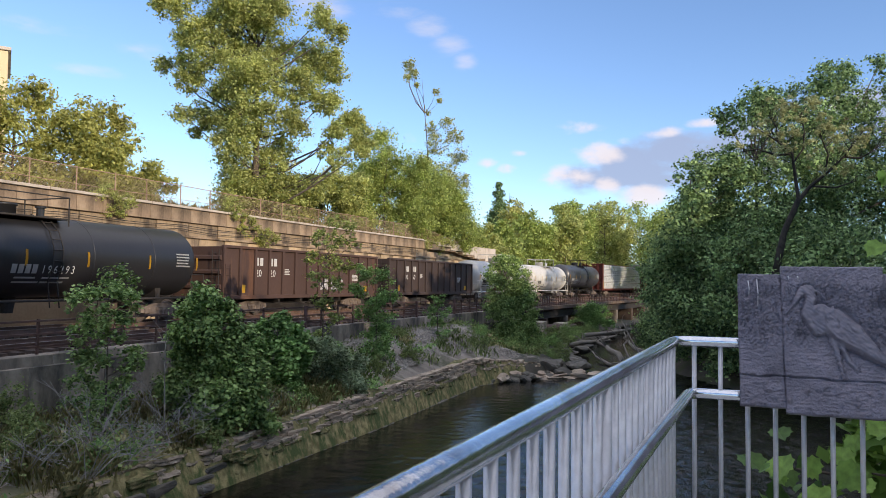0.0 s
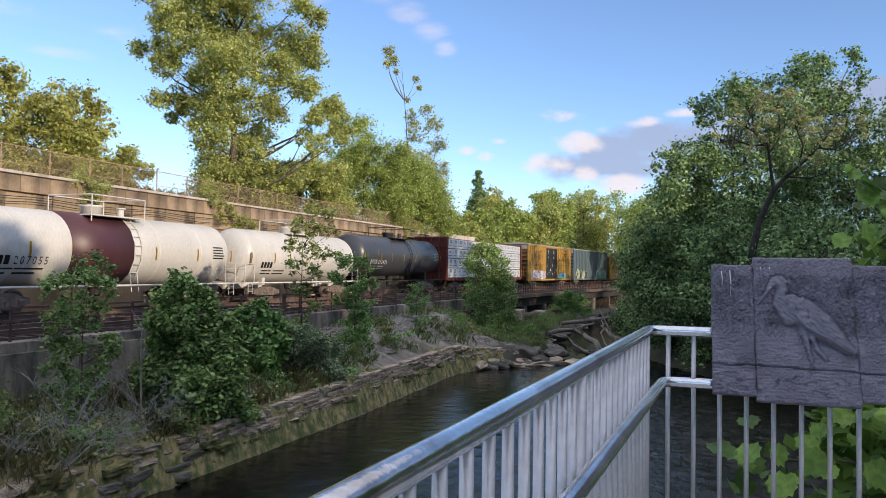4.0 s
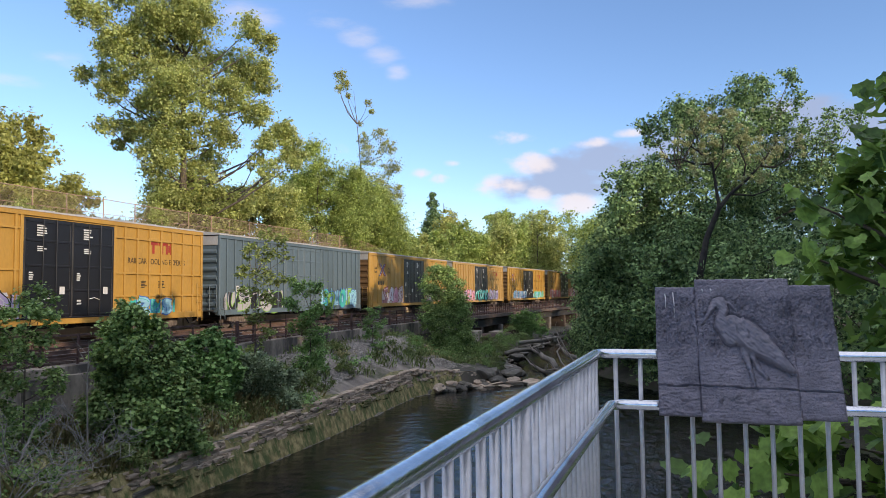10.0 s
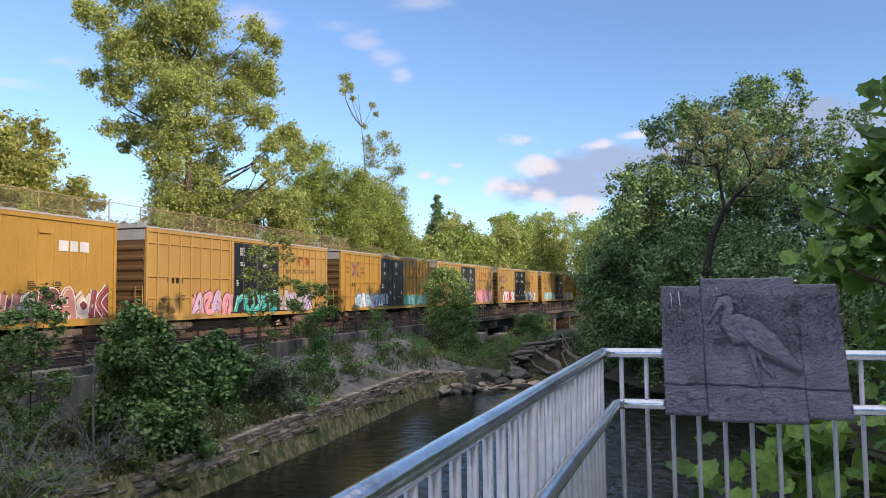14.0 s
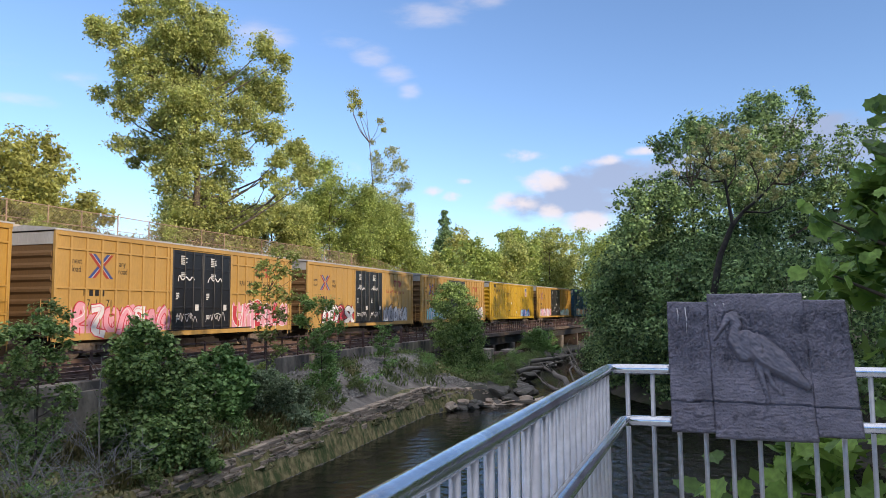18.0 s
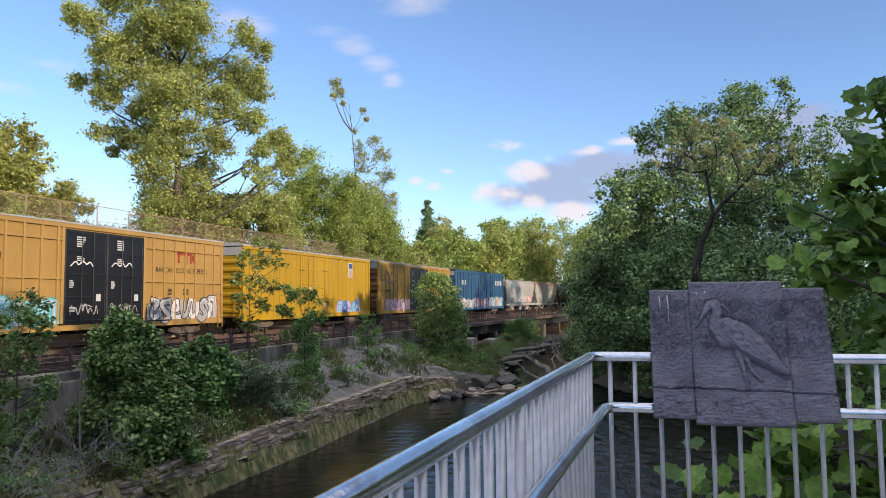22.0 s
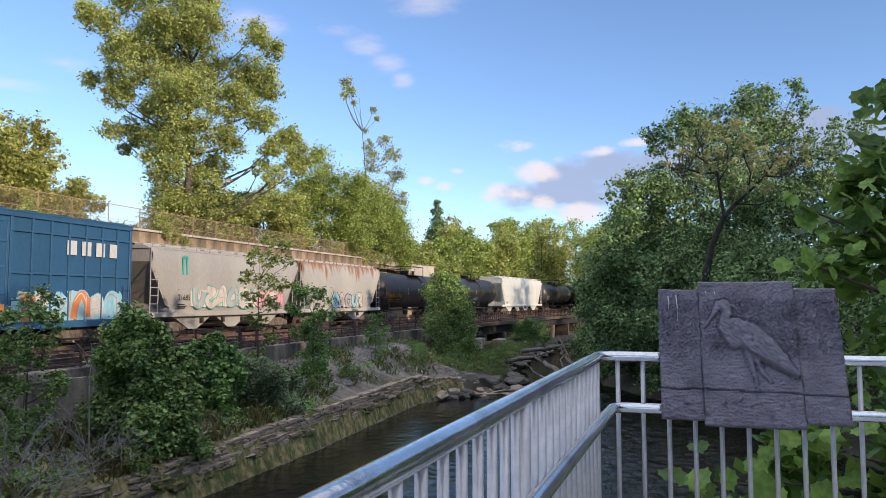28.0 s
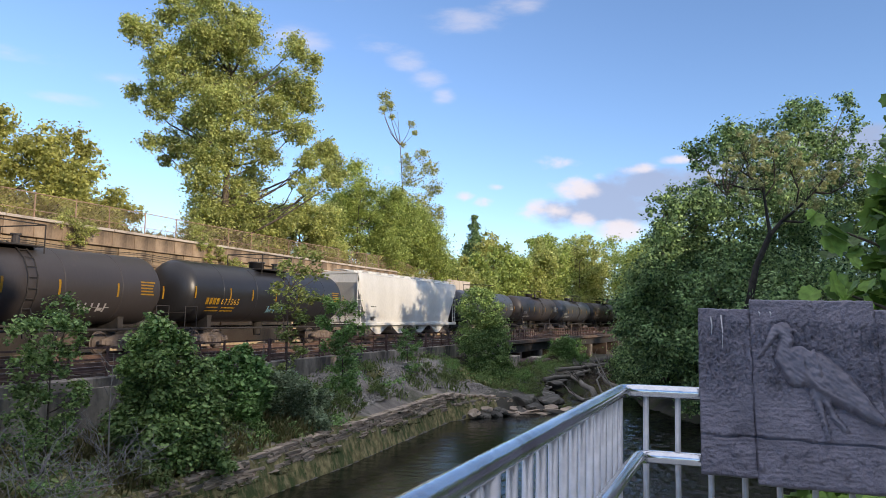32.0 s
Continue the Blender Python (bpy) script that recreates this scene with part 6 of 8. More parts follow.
def boxcar(label, length, body, roof, door=None, ribs=20, grid=False, smooth=False, door_at=(0.383, 0.644), seed=0, dark_end=None):
    root = thing("boxcar", label, "boxcar", "freight cars of the train")
    h = length / 2
    end = dark_end or ("tbox_end_shade" if body.startswith("tbox") else body)
    part("body", box(bmesh.new(), -1.52, 1.52, -h + 0.06, h - 0.06, 0.95, 5.0, 0.03), P[body], root)
    for sx in (1, -1):
        part("side_sill", box(bmesh.new(), min(sx * 1.5, sx * 1.6), max(sx * 1.5, sx * 1.6), -h, h, 0.77, 1.06, 0.01), P[body], root)
        part("top_chord", box(bmesh.new(), min(sx * 1.5, sx * 1.6), max(sx * 1.5, sx * 1.6), -h, h, 4.92, 5.14, 0.01), P[body], root)
    for sy in (-1, 1):
        for sx in (-1, 1):
            part("corner_post", box(bmesh.new(), min(sx * 1.45, sx * 1.6), max(sx * 1.45, sx * 1.6), min(sy * (h - .02), sy * (h - .16)), max(sy * (h - .02), sy * (h - .16)), 0.95, 5.0, 0.015), P[body], root)
    # roof: low ridge with cross battens
    part("roof", prism_y([(-1.62, 5.10), (-1.62, 5.16), (0, 5.34), (1.62, 5.16), (1.62, 5.10)], -h - 0.05, h + 0.05), P[roof], root, "weathered pale sheet roof")
    for i in range(12):
        piece("roof_batten", ("batten",), lambda bm: bm_from(bm, prism_y([(-1.6, 5.15), (-1.6, 5.20), (0, 5.38), (1.6, 5.20), (1.6, 5.15)], -0.04, 0.04)), P[roof], root, (0, -h + length * (i + 0.5) / 12, 0))
    # doors
    d0, d1 = -h + length * door_at[0], -h + length * door_at[1]
    mid = (d0 + d1) / 2
    dm = P[door or body]
    for a, b in ((d0 + 0.02, mid - 0.015), (mid + 0.015, d1 - 0.02)):
        dr = part("door", box(bmesh.new(), 1.5, 1.575, a, b, 1.06, 4.86, 0.02), dm, root, "black plug door" if door else "")
        w = b - a
        for z in (1.14, 2.1, 3.05, 4.0, 4.74):
            piece("door_rib", ("dribh", round(w, 2)), lambda bm, w=w: box(bm, 1.572, 1.60, -w / 2 + 0.04, w / 2 - 0.04, -0.045, 0.045, 0.01), dm, dr, (0, (a + b) / 2, z))
        for y in (a + 0.07, b - 0.07):
            piece("door_post", ("dribv",), lambda bm: box(bm, 1.572, 1.60, -0.05, 0.05, 1.1, 4.8, 0.01), dm, dr, (0, y, 0))
        for y in ((a + b) / 2 - 0.3, (a + b) / 2 + 0.35):
            piece("lock_bar", ("lock",), lambda bm: tube(bm, [(1.615, 0, 1.0), (1.615, 0, 4.85)], 0.02, 6), dm if not door else P["door"], dr, (0, y, 0))
        piece("door_handle", ("dhandle",), lambda bm: tube(bm, [(1.625, -.25, 1.75), (1.64, 0, 1.80), (1.625, .3, 1.72)], 0.018, 6), P["letter_white"] if door else dm, dr, (0, (a + b) / 2, 0), "pale door handle" if door else "")
        if door:
            text_lines(5, 0.52, 0.055, 1.604, a + 0.55, 4.55, P["letter_white"], dr, seed + int(a * 10))
            text_lines(3, 0.44, 0.045, 1.604, a + 0.58, 3.75, P["letter_white"], dr, seed + 5 + int(a * 10))
            text_lines(2, 0.3, 0.07, 1.604, a + 0.25, 1.65, P["letter_white"], dr, seed + 9)
            text_lines(4, 0.24, 0.05, 1.604, a + 0.22, 2.75, P["letter_white"], dr, seed + 11)
            part("placard", box(bmesh.new(), 1.60, 1.606, b - .62, b - .36, 1.95, 2.25, .003), P["letter_white"], dr, "small white plate")
            if seed in (12, 13, 14):
                scrawl(1.606, a + .3, 3.35, w * .55, .38, "white", dr, seed * 3 + int(a * 7), 3, .03)
                scrawl(1.606, a + .2, 1.25, w * .7, .75, "silver", dr, seed * 5 + int(a * 7), 6)
    part("door_track", box(bmesh.new(), 1.5, 1.63, d0 - 0.3, d1 + 2.0 if door else d1 + 0.3, 1.0, 1.06, 0.01), dm, root)
    # side posts
    step = length / ribs
    for i in range(1, ribs):
        y = -h + i * step
        if d0 - 0.12 < y < d1 + 0.12:
            continue
        piece("side_post", ("rib", smooth), lambda bm: box(bm, 1.5, 1.552 if smooth else 1.60, -0.024 if smooth else -0.045, 0.024 if smooth else 0.045, 1.04, 4.95, 0.008), P[body], root, (0, y, 0))
    for y in (d0 - 0.08, d1 + 0.08):
        piece("door_jamb", ("jamb",), lambda bm: box(bm, 1.5, 1.585, -0.07, 0.07, 1.0, 4.95, 0.01), P[body], root, (0, y, 0))
    if grid:
        for z in (1.85, 2.86, 4.42):
            for a, b in ((-h + 0.1, d0 - 0.1), (d1 + 0.1, h - 0.1)):
                part("side_rail", box(bmesh.new(), 1.5, 1.594, a, b, z - 0.035, z + 0.035, 0.006), P[body], root)
    # far side: plain posts
    part("far_door", box(bmesh.new(), -1.575, -1.5, d0, d1, 1.06, 4.86, 0.02), dm, root)
    # ends: pressed ribs, white number plate, ladder, brake wheel
    for sy in (-1, 1):
        for k in range(7):
            piece("end_rib", ("endrib", sy), lambda bm, s=sy: prism_into(bm, [(0, -0.16), (s * 0.09, -0.05), (s * 0.09, 0.05), (0, 0.16)], -1.42, 1.42), P[end], root, (0, sy * (h - 0.06), 1.35 + k * 0.47))
        # thin sheet added over the end to carry the painted shade and dust
        if end != body:
            part("end_shade_sheet", box(bmesh.new(), -1.5, 1.5, min(sy * (h - .07), sy * (h - .052)), max(sy * (h - .07), sy * (h - .052)), 0.98, 4.6, 0.004), P[end], root, "dusty brown sheet over the car's end, with its shade painted in")
        part("end_plate", box(bmesh.new(), -1.45, 1.45, min(sy * (h - 0.07), sy * (h - 0.02)), max(sy * (h - 0.07), sy * (h - 0.02)), 4.55, 5.05, 0.01), P["roof"], root, "pale plate across the car's end")
        ladder(root, 1.25, sy * (h + 0.06), 0.8, 2.4, P[body], 5, 0.42, "y")
        part("crossover_step", box(bmesh.new(), -1.3, 1.3, min(sy * h, sy * (h + 0.3)), max(sy * h, sy * (h + 0.3)), 1.0, 1.04), M["dark"], root)
    ladder(root, 1.63, h - 0.3, 0.55, 2.5, P[body], 5, 0.4)
    ladder(root, 1.63, -h + 0.3, 0.55, 1.7, P[body], 3, 0.4)
    under(root, length)
    return root


def prism_y(outline, y0, y1):
    bm = bmesh.new()
    a = [bm.verts.new((x, y0, z)) for x, z in outline]
    b = [bm.verts.new((x, y1, z)) for x, z in outline]
    n = len(outline)
    for i in range(n):
        bm.faces.new((a[i], a[(i + 1) % n], b[(i + 1) % n], b[i]))
    bm.faces.new(a[::-1])
    bm.faces.new(b)
    bmesh.ops.recalc_face_normals(bm, faces=bm.faces)
    return bm


def bm_from(bm, other):
    me = bpy.data.meshes.new("tmp")
    other.to_mesh(me)
    other.free()
    bm.from_mesh(me)
    bpy.data.meshes.remove(me)


def prism_into(bm, outline, x0, x1):
    prism(bm, outline, x0, x1)


def under(root, length, mats="dark", truck_in=2.7):
    h = length / 2
    part("centre_sill", box(bmesh.new(), -0.35, 0.35, -h + 0.3, h - 0.3, 0.62, 0.96, 0.02), M[mats], root)
    for i in range(4):
        y = -h + length * (0.3 + 0.133 * i)
        piece("crossbearer", ("cross",), lambda bm: prism(bm, [(-0.08, 0.95), (0.08, 0.95), (0.08, 0.7), (-0.08, 0.7)], -1.45, 1.45), M[mats], root, (0, y, 0))
    part("brake_cylinder", lathe(bmesh.new(), [(-0.4, 0.16), (0.4, 0.16)], "y", 12, (0.8, 0.8, 0.72)), M[mats], root)
    part("brake_rod", tube(bmesh.new(), [(0.9, -h + 3.5, 0.62), (0.9, h - 3.5, 0.62)], 0.025, 6), M[mats], root)
    for sy in (-1, 1):
        add_truck(root, sy * (h - truck_in))
    coupler(root, h)


def tbox_marks(root, length, body_mat, seed, number, logo=True, slogan=0, high=False):
    """Marks on a boxcar's side; high: a car with framed panels, one pair of digits in each."""
    h = length / 2
    x = 1.526
    cy, cz = (-4.92, 3.86) if high else (-6.55, 3.80)
    if logo:
        for text, y, z in (("next", -1.55, 0.05), ("load", -1.55, -0.28), ("any", 1.02, 0.05), ("road", 0.98, -0.28)):
            lettering(text, 0.36, x, cy + y, cz + z, P["letter_black"], root, squeeze=0.8)
        for colour, tilt, off, d in (("logo_blue", 1, -0.10, .085), ("letter_white", 1, 0.0, .02), ("logo_red", 1, 0.10, .085), ("logo_red", -1, -0.10, .085), ("letter_white", -1, 0.0, .02), ("logo_blue", -1, 0.10, .085)):
            bm = bmesh.new()
            e = 0.50
            pts = [(cy - e + off - d, cz - tilt * 0.50), (cy - e + off + d, cz - tilt * 0.50), (cy + e + off + d, cz + tilt * 0.50), (cy + e + off - d, cz + tilt * 0.50)]
            k = 0.002 if tilt > 0 else 0.005
            f = [bm.verts.new((x + k, a, b)) for a, b in pts]
            b_ = [bm.verts.new((x - 0.02, a, b)) for a, b in pts]
            bm.faces.new(f)
            for i in range(4):
                bm.faces.new((f[i], b_[i], b_[(i + 1) % 4], f[(i + 1) % 4]))
            bmesh.ops.recalc_face_normals(bm, faces=bm.faces)
            part("emblem_bar", bm, P[colour], root, "crossed emblem bar")
    y0, z0, gap = (-6.36, 2.56, .818) if high else (-7.45, 2.56, .62)
    for k in range(2):
        mark_block(2, 0.20, 0.32, 0.10, x, y0 + gap * k, z0, P["letter_black"], root)
    for i, pair in enumerate((number[:2], number[2:4], number[4:])):
        if pair:
            lettering(pair, 0.46, x, y0 + gap * i, z0 - 0.45, P["letter_black"], root, "car_number", 0.8)
    text_lines(4, 0.55, 0.04, x, y0 + 0.9, z0 - 0.62, P["letter_black"], root, seed)
    text_lines(3, 0.5, 0.04, x, y0 + 1.8, z0 - 0.62, P["letter_black"], root, seed + 1)
    text_lines(5, 0.4, 0.04, x, h - 4.6, 2.5, P["letter_black"], root, seed + 2)
    text_lines(5, 0.5, 0.04, x, h - 3.4, 2.5, P["letter_black"], root, seed + 3)
    part("door_latch", box(bmesh.new(), 1.54, 1.62, h - 4.2, h - 3.6, 4.38, 4.52, 0.01), P[body_mat], root)
    if slogan:
        c = P["logo_red"]
        for ya, yb, za, zb in ((0, 0.62, 0.40, 0.54), (0.24, 0.40, 0, 0.42), (0.68, 1.2, 0.40, 0.54), (0.86, 1.02, 0, 0.42), (1.22, 1.36, 0, 0.54), (1.40, 1.52, 0.10, 0.44), (1.54, 1.66, 0, 0.54)):
            bars([(ya, yb, za, zb)], x, 4.9, 3.82, c, root, "emblem_bar")
        lettering("RAILCAR POOLING EXPERTS" if slogan == 1 else "Railcar Pooling Experts", 0.37, x, 3.5, 3.32, P["letter_black"] if slogan == 1 else P["logo_red"], root, "slogan", 0.86 if slogan == 1 else 1.05)


def tank_car(label, length, shell, marks="letter_white", number="", band=None, top=4.25, seed=0, graf=None, trim="dark", mark_at=1.5):
    root = thing("tank_car", label, "tank car", "freight cars of the train")
    h = length / 2
    r = 1.5
    cz = top - r
    prof = [(-h + 0.1 + 0.8 * (1 - math.cos(a)), max(0.02, r * math.sin(a))) for a in (math.pi / 2 * i / 8 for i in range(9))]
    full = prof + [(-v, q) for v, q in prof[::-1]]
    part("tank_shell", lathe(bmesh.new(), full, "y", 40, (0, 0, cz)), P[shell], root, "", True)
    for f in (0.18, 0.36, 0.64, 0.82):
        y = -h + length * f
        piece("seam", ("seam", r), lambda bm: lathe(bm, [(-0.03, r + 0.002), (-0.02, r + 0.012), (0.02, r + 0.012), (0.03, r + 0.002)], "y", 40), P[shell], root, (0, y, cz), "", True)
    if band:
        part("tank_band", lathe(bmesh.new(), [(-1.6, r + 0.004), (-1.6, r + 0.014), (1.6, r + 0.014), (1.6, r + 0.004)], "y", 40, (0, -1.0, cz)), P[band], root, "maroon painted band round the tank", True)
    # manway, valves and platform
    part("manway", lathe(bmesh.new(), [(cz + r - 0.1, 0.42), (cz + r + 0.28, 0.42), (cz + r + 0.30, 0.48), (cz + r + 0.38, 0.48), (cz + r + 0.40, 0.2)], "z", 16, (0, -0.3, 0)), P[shell], root, "", True)
    part("valve", lathe(bmesh.new(), [(cz + r - 0.1, 0.14), (cz + r + 0.30, 0.14), (cz + r + 0.30, 0.2), (cz + r + 0.36, 0.2)], "z", 10, (0.4, 0.9, 0)), P[shell], root)
    tm = P[shell] if trim == "white" else M["dark"]
    part("platform", box(bmesh.new(), -1.15, 1.15, -1.4, 1.5, cz + r - 0.12, cz + r - 0.06, 0.01), tm, root)
    zt = cz + r + 0.72
    for y in (-1.4, 1.5):
        bm = bmesh.new()
        for x in (-1.15, 1.15):
            tube(bm, [(x, y, cz + r - 0.35), (x, y, zt)], 0.025, 6)
        tube(bm, [(-1.15, y, zt), (1.15, y, zt)], 0.025, 6)
        part("platform_rail", bm, tm, root)
    for x in (-1.15, 1.15):
        part("platform_rail", tube(bmesh.new(), [(x, -1.4, zt), (x, 1.5, zt)], 0.025, 6), tm, root)
    # curved ladder on the side
    bm = bmesh.new()
    for y in (0.55, 0.95):
        tube(bm, [(math.cos(a) * (r + 0.09), y, cz + math.sin(a) * (r + 0.09)) for a in (1.35, 1.0, 0.6, 0.2, -0.2, -0.6)] + [(1.45, y, 0.75)], 0.022, 6)
    for a in (1.15, 0.9, 0.65, 0.4, 0.15, -0.1, -0.35, -0.6):
        p = (math.cos(a) * (r + 0.09), cz + math.sin(a) * (r + 0.09))
        tube(bm, [(p[0], 0.55, p[1]), (p[0], 0.95, p[1])], 0.018, 6)
    part("ladder", bm, tm, root)
    # sill, saddles, running rail
    sm = P[shell] if trim == "white" else M["dark"]
    part("side_rail", tube(bmesh.new(), [(1.5, -h + 0.4, 1.02), (1.5, h - 0.4, 1.02)], 0.045, 8), sm, root)
    part("side_rail", tube(bmesh.new(), [(-1.5, -h + 0.4, 1.02), (-1.5, h - 0.4, 1.02)], 0.045, 8), sm, root)
    for sy in (-1, 1):
        y = sy * (h - 2.4)
        part("saddle", prism(bmesh.new(), [(y - 0.12, 0.9), (y + 0.12, 0.9), (y + 0.2, 1.9), (y - 0.2, 1.9)], -0.95, 0.95), sm, root)
        part("stub_sill", box(bmesh.new(), -0.32, 0.32, min(sy * (h - 3.2), sy * (h + 0.1)), max(sy * (h - 3.2), sy * (h + 0.1)), 0.68, 1.05, 0.02), sm, root)
        part("end_platform", box(bmesh.new(), -1.5, 1.5, min(sy * (h - 0.9), sy * (h + 0.05)), max(sy * (h - 0.9), sy * (h + 0.05)), 1.0, 1.06), sm, root)
        for x in (-1.45, 1.45):
            bm = bmesh.new()
            tube(bm, [(x, sy * (h - 0.05), 1.0), (x, sy * (h - 0.05), 2.05), (x, sy * (h - 0.85), 2.05), (x, sy * (h - 0.85), 1.0)], 0.024, 6)
            tube(bm, [(x, sy * (h - 0.05), 1.75), (x / 2.9, sy * (h - 0.05), 1.75)], 0.02, 6)
            part("end_handrail", bm, sm, root)
        ladder(root, 1.52, sy * (h - 0.45), 0.45, 1.0, sm, 2, 0.4)
        add_truck(root, sy * (h - 2.4))
    coupler(root, h)
    part("outlet", lathe(bmesh.new(), [(0.55, 0.2), (cz - r + 0.1, 0.3)], "z", 12), M["dark"], root)
    # reflective stripes and markings, curved to the shell
    def on_shell(y0, y1, z0, z1, material, name):
        bm = bmesh.new()
        n = 5
        rows = []
        for i in range(n + 1):
            z = z0 + (z1 - z0) * i / n
            x = math.sqrt(max(0.01, (r + 0.006) ** 2 - (z - cz) ** 2))
            rows.append([bm.verts.new((x, y, z)) for y in (y0, y1)])
        for a, b in zip(rows, rows[1:]):
            bm.faces.new((a[0], a[1], b[1], b[0]))
        bmesh.ops.solidify(bm, geom=bm.faces[:], thickness=0.004)
        part(name, bm, material, root)
    for f in (0.04, 0.21, 0.33, 0.47, 0.62, 0.80, 0.965):
        y = -h + length * f
        on_shell(y, y + 0.10, cz - 0.35, cz + 0.22, P["letter_yellow"], "reflective_stripe")
    lm = P[marks]
    for i in range(4):
        on_shell(-h + mark_at + i * 0.27, -h + mark_at + 0.2 + i * 0.27, cz - 0.62, cz - 0.30, lm, "reporting_mark")
    for i, ch in enumerate(number):
        tilt = Matrix.Rotation(-0.3, 4, "Y")
        ob = lettering(ch, 0.44, 0, 0, 0, lm, root, "car_number", 0.8)
        zz = cz - 0.46
        xx = math.sqrt(r * r - (zz - cz) ** 2) + 0.004
        ob.matrix_basis = Matrix.Translation((xx, -h + mark_at + 1.18 + i * 0.25, zz)) @ Matrix.Rotation(math.asin((cz - zz) / r), 4, "Y") @ SIDE_ON @ Matrix.Translation((0, -0.16, 0))
    rng = random.Random(seed)
    for k in range(2):
        on_shell(-h + mark_at + .2, -h + mark_at + 1.0 + rng.uniform(0, .3), cz - 0.80 - 0.16 * k, cz - 0.74 - 0.16 * k, lm, "marking")
        on_shell(-h + mark_at + 1.3, -h + mark_at + 2.2 + rng.uniform(0, .3), cz - 0.80 - 0.16 * k, cz - 0.74 - 0.16 * k, lm, "marking")
    for k in range(5):
        on_shell(h - 1.9, h - 1.0 - rng.uniform(0, .2), cz + 0.30 - 0.13 * k, cz + 0.36 - 0.13 * k, lm, "marking")
    if graf:
        for k in range(5):
            y = graf[1] + k * 0.34
            on_shell(y, y + 0.09, cz - 1.0 + rng.uniform(0, .1), cz - 0.62, SPRAY[graf[0]], "graffiti")
            on_shell(y, y + 0.30, cz - 0.86 + rng.uniform(-.1, .1), cz - 0.80, SPRAY[graf[0]], "graffiti")
    return root


def gondola(label, length, body, seed, number):
    root = thing("gondola_car", label, "gondola car", "freight cars of the train")
    h = length / 2
    for sx in (1, -1):
        part("side", box(bmesh.new(), min(sx * 1.44, sx * 1.5), max(sx * 1.44, sx * 1.5), -h, h, 1.0, 3.42, 0.01), P[body], root)
        part("top_chord", box(bmesh.new(), min(sx * 1.40, sx * 1.6), max(sx * 1.40, sx * 1.6), -h, h, 3.38, 3.52, 0.02), P[body], root)
        part("side_sill", box(bmesh.new(), min(sx * 1.44, sx * 1.6), max(sx * 1.44, sx * 1.6), -h, h, 0.88, 1.08, 0.015), P[body], root)
    n = 13
    for i in range(n + 1):
        y = -h + 0.08 + (length - 0.16) * i / n
        piece("side_post", ("gonrib",), lambda bm: prism(bm, [(-0.10, 1.05), (0.10, 1.05), (0.08, 3.4), (-0.08, 3.4)], 1.49, 1.60), P[body], root, (0, y, 0))
    part("floor", box(bmesh.new(), -1.44, 1.44, -h + .05, h - .05, 0.95, 1.05), P[body], root)
    for sy in (-1, 1):
        part("end_wall", box(bmesh.new(), -1.5, 1.5, min(sy * (h - .05), sy * h), max(sy * (h - .05), sy * h), 1.0, 3.45, 0.01), P[body], root)
        for z in (1.5, 2.2, 2.9):
            piece("end_rib", ("gonend", sy), lambda bm, s=sy: prism(bm, [(0, -0.14), (s * 0.12, -0.06), (s * 0.12, 0.06), (0, 0.14)], -1.45, 1.45), P[body], root, (0, sy * h, z))
        ladder(root, 1.2, sy * (h + 0.14), 0.7, 3.3, M["dark"], 7, 0.4, "y")
        ladder(root, 1.62, sy * (h - 0.28), 0.5, 2.6, P[body], 6, 0.38)
    x = 1.506
    mark_block(2, 0.26, 0.40, 0.1, x, -h + 2.55, 2.58, P["letter_white"], root)
    mark_block(2, 0.26, 0.40, 0.1, x, -h + 3.75, 2.58, P["letter_white"], root)
    lettering(number[:2], 0.52, x, -h + 2.55, 2.02, P["letter_white"], root, "car_number")
    lettering(number[2:], 0.52, x, -h + 3.75, 2.02, P["letter_white"], root, "car_number")
    text_lines(4, 0.7, 0.05, x, -h + 5.0, 2.4, P["letter_white"], root, seed)
    text_lines(5, 0.8, 0.05, x, h - 3.3, 2.2, P["letter_white"], root, seed + 2)
    part("placard", box(bmesh.new(), 1.5, 1.51, -h + 1.35, -h + 1.75, 1.2, 1.6), P["letter_yellow"], root, "yellow square placard")
    part("placard", box(bmesh.new(), 1.5, 1.51, h - 1.75, h - 1.3, 1.2, 1.55), P["letter_yellow"], root, "yellow square placard")
    under(root, length)
    return root


